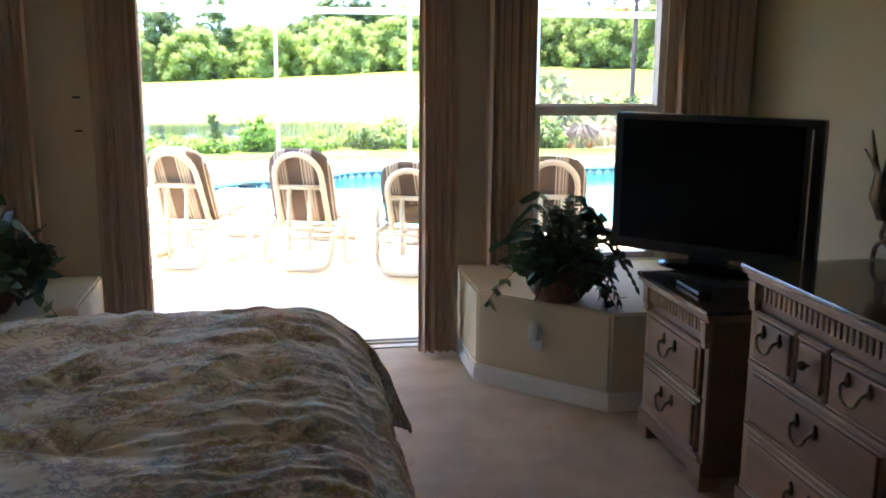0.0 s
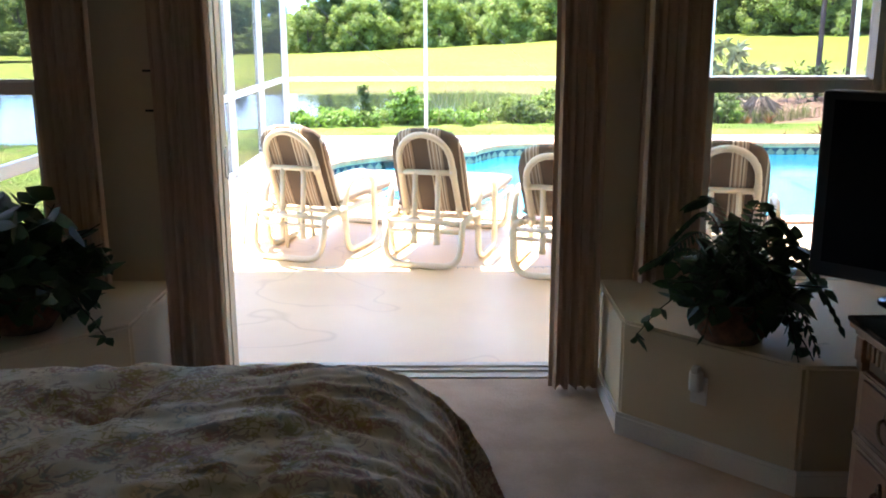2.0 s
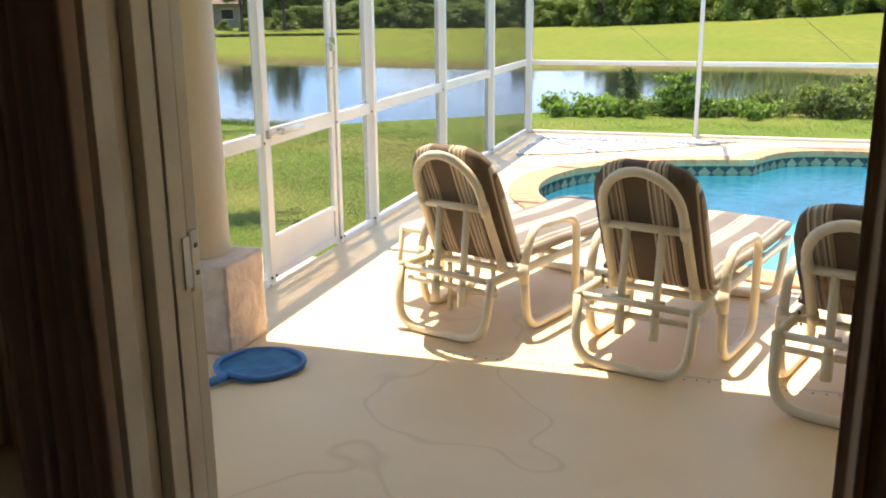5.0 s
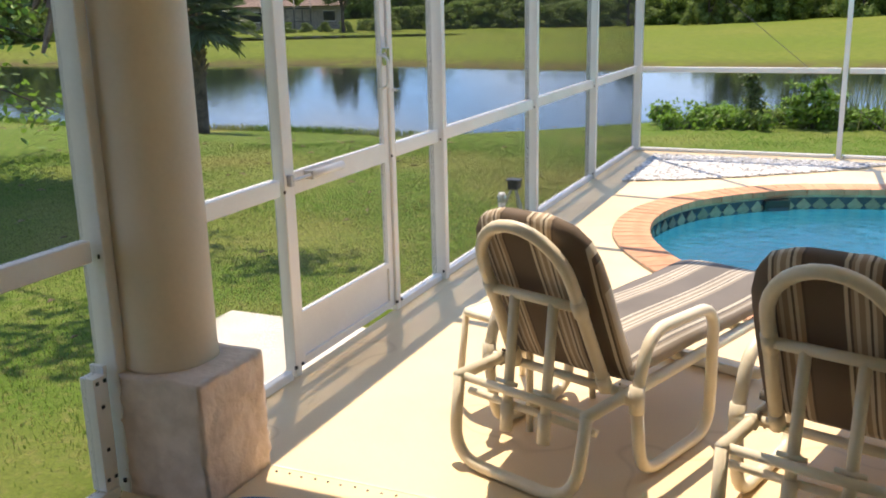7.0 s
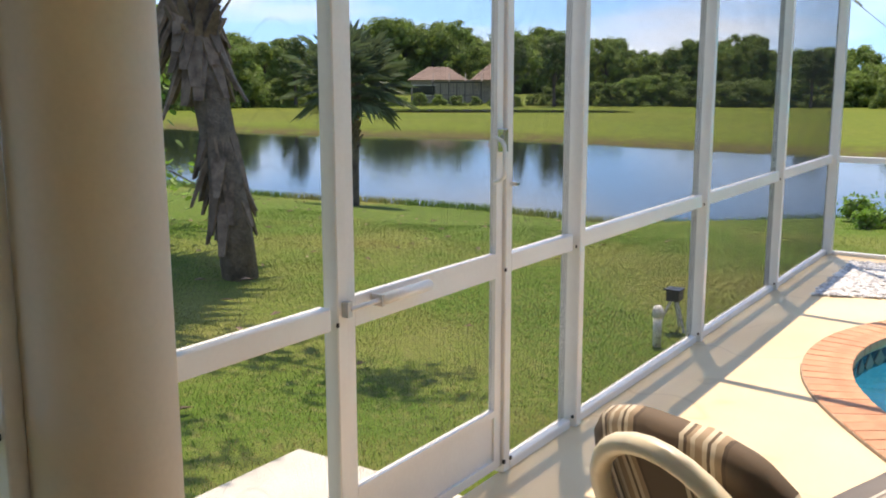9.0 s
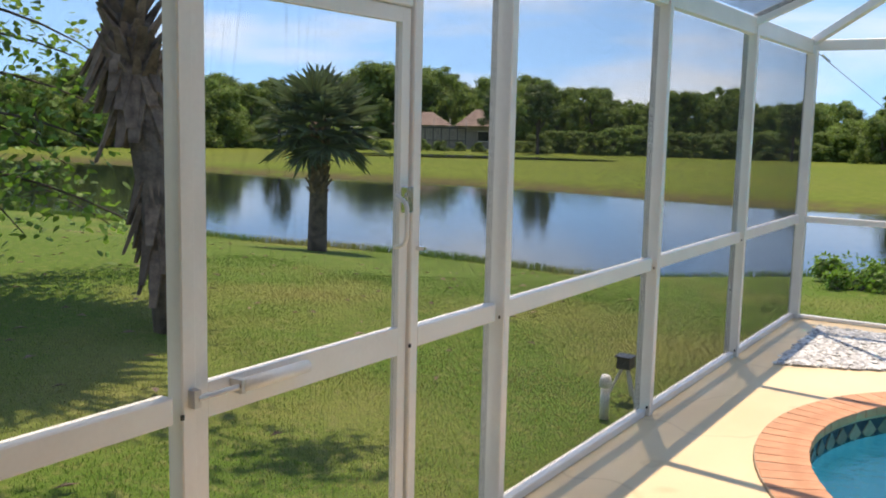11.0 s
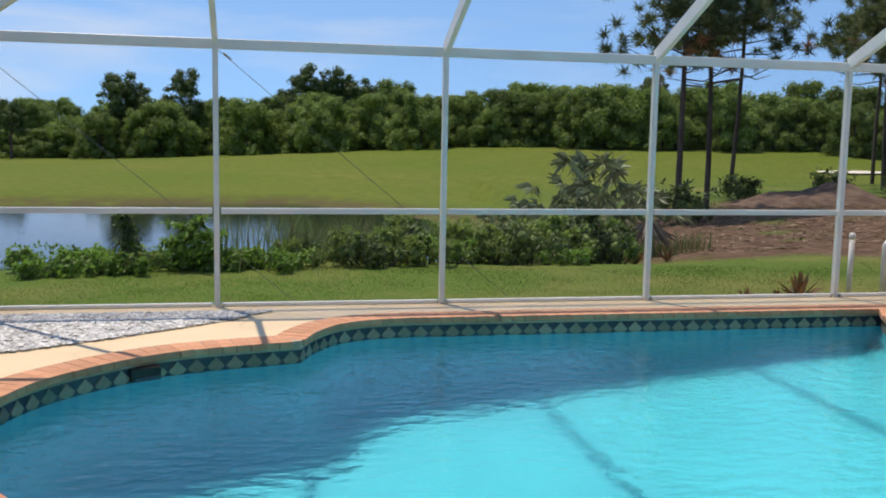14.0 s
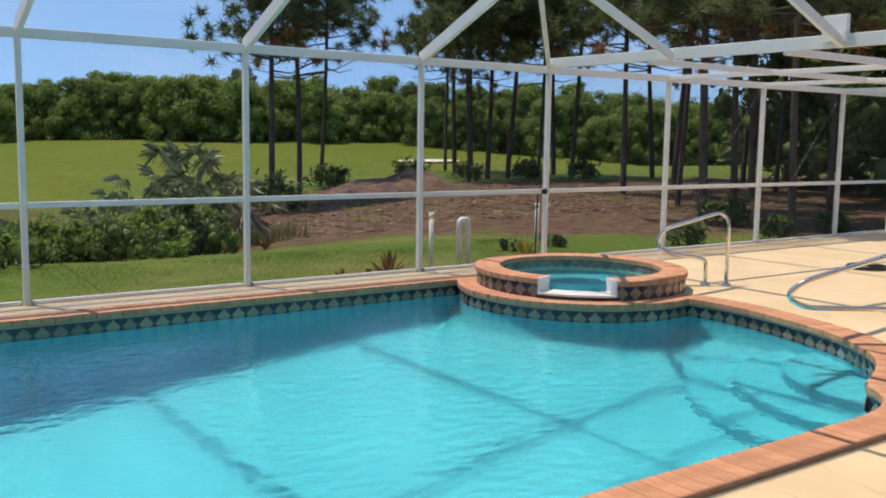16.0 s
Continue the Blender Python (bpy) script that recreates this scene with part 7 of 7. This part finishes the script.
# fallen leaves on the lawn
vs, fs = [], []
for _ in range(260):
    x, y = rg.uniform(-14, -1.5), rg.uniform(4.5, 15)
    z = ground_height(x, y) + 0.035
    s, a = rg.uniform(0.03, 0.07), rg.uniform(0, 6.28)
    b = len(vs)
    vs += [(x - s * math.cos(a), y - s * math.sin(a), z), (x - s * 0.4 * math.sin(a), y + s * 0.4 * math.cos(a), z + 0.015), (x + s * math.cos(a), y + s * math.sin(a), z), (x + s * 0.4 * math.sin(a), y - s * 0.4 * math.cos(a), z + 0.01)]
    fs += [(b, b + 1, b + 2, b + 3)]
tagged(raw("fallen_leaves", vs, fs, M_BOOT), "dry brown fallen leaves scattered on the lawn", "leaves", kind="stuff")

# pine litter: twigs, cones and flakes of bark on the mulch
vs, fs = [], []
for _ in range(5200):
    x, y = rg.uniform(8.5, 27), rg.uniform(17.5, 31)
    if 0.55 * x + y < 23.6 or x < 9.5 + rg.uniform(-0.5, 1.0):
        continue
    z = ground_height(x, y) + 0.012
    a, s, w = rg.uniform(0, 6.28), rg.uniform(0.04, 0.16), rg.uniform(0.008, 0.03)
    c, d = math.cos(a), math.sin(a)
    b = len(vs)
    vs += [(x - s * c, y - s * d, z), (x - w * d, y + w * c, z + 0.02), (x + s * c, y + s * d, z + rg.uniform(0, 0.05)), (x + w * d, y - w * c, z + 0.01)]
    fs.append((b, b + 1, b + 2, b + 3))
M_LITTER = mat("pine_litter", (0.26, 0.19, 0.13), 0.95, (0.09, 0.06, 0.04), 4, 30, 0, per_island=0.7)
tagged(raw("pine_litter", vs, fs, M_LITTER), "dry twigs and bark flakes scattered on the mulch", "litter", kind="stuff")
M_PALMETTO = mat("palmetto_leaf", (0.33, 0.37, 0.22), 0.45, (0.20, 0.25, 0.13), 3, 40, 0.1, translucent=0.2, per_island=0.5)
blades("bank_weeds", "ragged weeds and grass tufts at the foot of the palmettos", [(6.8 + 0.26 * i, 18.2 + 0.1 * i + 0.5 * (i % 3)) for i in range(17)], 0.38, 0.008, 60, 0.25, M_REED, 66)

M_DEADFROND = mat("dead_frond", (0.34, 0.29, 0.23), 0.8, (0.17, 0.13, 0.10), 6, 40, 0.2, per_island=0.45)
# saw palmetto clump on the mulched bank
def palmetto(at, size, seed, dead=False):
    rng = random.Random(seed)
    g = thing("palmetto", "ragged fan palmetto clump with dead lower leaves", "palmetto", "palmettos on the bank", at=at)
    bm = bmesh.new()
    tube(bm, [(0, 0, -0.1), (0.1 * size, 0, 0.3 * size), (0.12 * size, 0.05, 0.6 * size)], 0.09 * size, 8, taper=0.06 * size)
    part("trunk", bm, M_BARK, g)
    for material, n, lo, hi, nm in ((M_PALMETTO, 19, 0.1, 1.4, "green_frond"), (M_DEADFROND, 8, -0.6, 0.15, "dead_frond")):
        for k in range(n):
            vs, fs = [], []
            a, el = rng.uniform(0, 6.28), rng.uniform(lo, hi)
            d = Vector((math.cos(a) * math.cos(el), math.sin(a) * math.cos(el), math.sin(el)))
            fan_frond(vs, fs, (0.12 * size, 0, 0.55 * size), d, size * rng.uniform(0.5, 1.0), size * rng.uniform(0.30, 0.44), rng, 20, 1.4, 0.03)
            raw(nm, vs, fs, material, g, "green fan leaf" if material is M_PALMETTO else "dry grey-brown hanging leaf")
    return g


for i, (x, y, s) in enumerate(((7.9, 20.1, 1.0), (8.9, 20.7, 1.45), (7.1, 19.5, 0.8), (9.8, 21.2, 1.15), (8.4, 19.5, 0.7))):
    palmetto((x, y, ground_height(x, y)), s, 500 + i)
for i, (x, y, s) in enumerate(((13.7, 26.6, 0.9), (17.8, 31, 0.7), (24.5, 32, 0.6), (27.0, 31.5, 0.7), (29.6, 31.0, 0.7), (17.9, 14.8, 0.5), (21.5, 31.5, 0.7), (16.6, 12.75, 0.35), (14.3, 12.8, 0.32), (18.6, 12.9, 0.35), (11.3, 13.5, 0.14), (12.2, 13.6, 0.16))):
    shrub("understorey_shrub", "dark shrub below the pines", (x, y, ground_height(x, y)), [((0, 0, 0.5 * s), 0.6 * s), ((0.6 * s, 0, 0.4 * s), 0.5 * s), ((-0.5 * s, 0.2, 0.5 * s), 0.45 * s)], 700, 0.09 * s + 0.02, M_LEAFDARK, 540 + i, "shrubs below the pines")
# low mound of pine mulch
mx, my = 19.6, 29.2
bm = bmesh.new()
bmesh.ops.create_grid(bm, x_segments=24, y_segments=16, size=1)
for v in bm.verts:
    r = math.hypot(v.co.x, v.co.y)
    h = 0.50 * smoothstep(1 - r) * (1 + 0.9 * noise.noise(v.co * 2.6)) + 0.10 * noise.noise(v.co * 9)
    x, y = mx + v.co.x * 4.0, my + v.co.y * 2.4
    v.co = Vector((x, y, ground_height(x, y) - 0.08 + h))
M_MULCH = mat("mulch", (0.085, 0.050, 0.034), 0.95, (0.16, 0.105, 0.075), 3, 14, 0.9, 0.05)
tagged(finish("mulch_mound", bm, M_MULCH, True), "low mound of brown pine mulch below the trees", "mound")

# red-leaved bedding plants against the rear screen
M_RED = mat("croton_leaf", (0.22, 0.09, 0.04), 0.5, (0.10, 0.10, 0.03), 9, 60, 0, translucent=0.2, per_island=0.5)
M_YELLOW = mat("yellow_leaf", (0.45, 0.33, 0.03), 0.5, (0.20, 0.22, 0.03), 9, 60, 0, translucent=0.2, per_island=0.5)
for x, y, s, m in ((8.35, 12.32, 0.30, M_RED), (8.1, 12.35, 0.12, M_RED), (7.72, 12.35, 0.14, M_RED), (10.62, 12.5, 0.30, M_YELLOW), (8.9, 18.2, 0.3, M_RED), (9.4, 18.0, 0.25, M_RED)):
    r = random.Random(int(x * 100))
    g = thing("bedding_plant", "small red-leaved plant by the screen" if m is M_RED else "small yellow-leaved plant by the screen", "plant", "bedding plants outside the screen", at=(x, y, ground_height(x, y)))
    vs, fs = [], []
    for k in range(26):
        a, el = r.uniform(0, 6.28), r.uniform(0.3, 1.4)
        leaf_blade(vs, fs, (0, 0, 0), (math.cos(a) * math.cos(el) * s, math.sin(a) * math.cos(el) * s, math.sin(el) * s * 1.2), 0.05 * s / 0.3, 0.02, r.uniform(-1, 1))
    raw("leaves", vs, fs, m, g)
    bm = bmesh.new()
    tube(bm, [(0, 0, -0.03), (0, 0, s * 0.4)], 0.008, 5)
    part("stem", bm, M_STEM, g)

# patio chair with a towel at the far end of the deck
chair = thing("patio_chair", "dark metal patio chair on the far deck", "chair", at=(12.75, 8.25, 0), turn=60)
for x in (-0.24, 0.24):
    bm = bmesh.new()
    tube(bm, fillet([(x, -0.25, 0.0), (x, -0.22, 0.62), (x, 0.20, 0.62), (x, 0.24, 0.0)], 0.06, 4), 0.014, 7)
    part("leg_frame", bm, M_BLACK, chair, "", True)
part("seat", boxes((-0.24, -0.24, 0.40, 0.24, 0.22, 0.43), bevel=0.01), M_BLACK, chair)
bm = bmesh.new()
tube(bm, fillet([(-0.22, 0.22, 0.42), (-0.22, 0.34, 1.0), (0.22, 0.34, 1.0), (0.22, 0.22, 0.42)], 0.08, 4), 0.014, 7)
part("back_frame", bm, M_BLACK, chair, "", True)
for k in range(5):
    bm = bmesh.new()
    z = 0.5 + 0.1 * k
    tube(bm, [(-0.21, 0.236 + 0.02 * k, z), (0.21, 0.236 + 0.02 * k, z)], 0.01, 6)
    part("back_slat", bm, M_BLACK, chair)
towel = thing("towel", "crumpled white towel with grey marks over the chair back", "towel", at=(12.75, 8.25, 0), turn=60)
bm = bmesh.new()
rows = []
for i in range(13):
    t = i / 12 * 2 - 1
    row = []
    for j in range(11):
        u = j / 10 * 2 - 1
        y = 0.34 + t * 0.05 + 0.018 * math.sin(u * 9 + t * 2)
        z = 1.03 - 0.42 * abs(t) ** 1.3 + 0.02 * math.sin(u * 5)
        row.append(bm.verts.new((u * 0.22 * (1 - 0.15 * abs(t)), y, z)))
    rows.append(row)
for a, b in zip(rows, rows[1:]):
    for j in range(10):
        bm.faces.new((a[j], a[j + 1], b[j + 1], b[j]))
part("cloth", bm, M_CLOTH, towel, "", True)
bm = bmesh.new()
tube(bm, [(13.6 + 0.22 * math.cos(a), 9.4 + 0.22 * math.sin(a), 0.03) for a in (2 * math.pi * i / 24 for i in range(24))], 0.025, 8, True)
tagged(finish("table_base", bm, M_BLACK, True), "dark round table base ring on the far deck", "table base")

# ---- loose pieces: coping bricks and diamond tiles ----
bm = bmesh.new()
box(bm, -0.0535, -0.135, -0.055, 0.0535, 0.135, 0.0, bevel=0.007)
brick_mesh = bpy.data.meshes.new("brick")
bm.to_mesh(brick_mesh)
bm.free()
brick_mesh.materials.append(M_BRICK)
rng = random.Random(91)


def place(name, mesh, parent, m):
    ob = new(name, mesh)
    ob.parent = parent
    ob.matrix_basis = m
    return ob


for p, a in walk_loop(offset_loop(POOL, COPING_W / 2 - 0.012), 0.112):
    place("brick", brick_mesh, pool, pose(p.x, p.y, 0.020 + rng.uniform(-0.0015, 0.0015), 0, 0, math.degrees(a) + rng.uniform(-0.5, 0.5)))
k = 52
for i in range(k):
    a = A0 + 0.02 + (A1 - A0 - 0.04) * (i + 0.5) / k
    rr = (SPA_RI + SPA_R) / 2 + 0.006
    place("brick", brick_mesh, spa, pose(rr * math.cos(a), rr * math.sin(a), SPA_TOP + rng.uniform(-0.001, 0.001), 0, 0, math.degrees(a) + 90))

bm = bmesh.new()
h = 0.068
bm.faces.new([bm.verts.new(v) for v in ((-h, -0.004, 0), (0, -0.004, -h), (h, -0.004, 0), (0, -0.004, h))])
ext = bmesh.ops.extrude_face_region(bm, geom=list(bm.faces))
bmesh.ops.translate(bm, vec=(0, 0.006, 0), verts=[v for v in ext["geom"] if isinstance(v, bmesh.types.BMVert)])
bmesh.ops.recalc_face_normals(bm, faces=bm.faces)
tile_mesh = bpy.data.meshes.new("diamond_tile")
bm.to_mesh(tile_mesh)
bm.free()
M_DIAMOND = mat("diamond_tile", (0.29, 0.225, 0.165), 0.18, (0.20, 0.165, 0.125), 20, 160, 0.05, per_object=0.35)
tile_mesh.materials.append(M_DIAMOND)
for p, a in walk_loop(offset_loop(POOL, 0.006), 0.146):
    place("diamond_tile", tile_mesh, pool, pose(p.x, p.y, -0.128, 0, 0, math.degrees(a)))
k = 42
for i in range(k):
    a = A0 + (A1 - A0) * (i + 0.5) / k
    m = place("diamond_tile", tile_mesh, spa, pose((SPA_R - 0.012) * math.cos(a), (SPA_R - 0.012) * math.sin(a), 0.084, 0, 0, math.degrees(a) + 90))
    m = place("diamond_tile", tile_mesh, spa, pose((SPA_RI + 0.012) * math.cos(a), (SPA_RI + 0.012) * math.sin(a), 0.115, 0, 0, math.degrees(a) - 90))
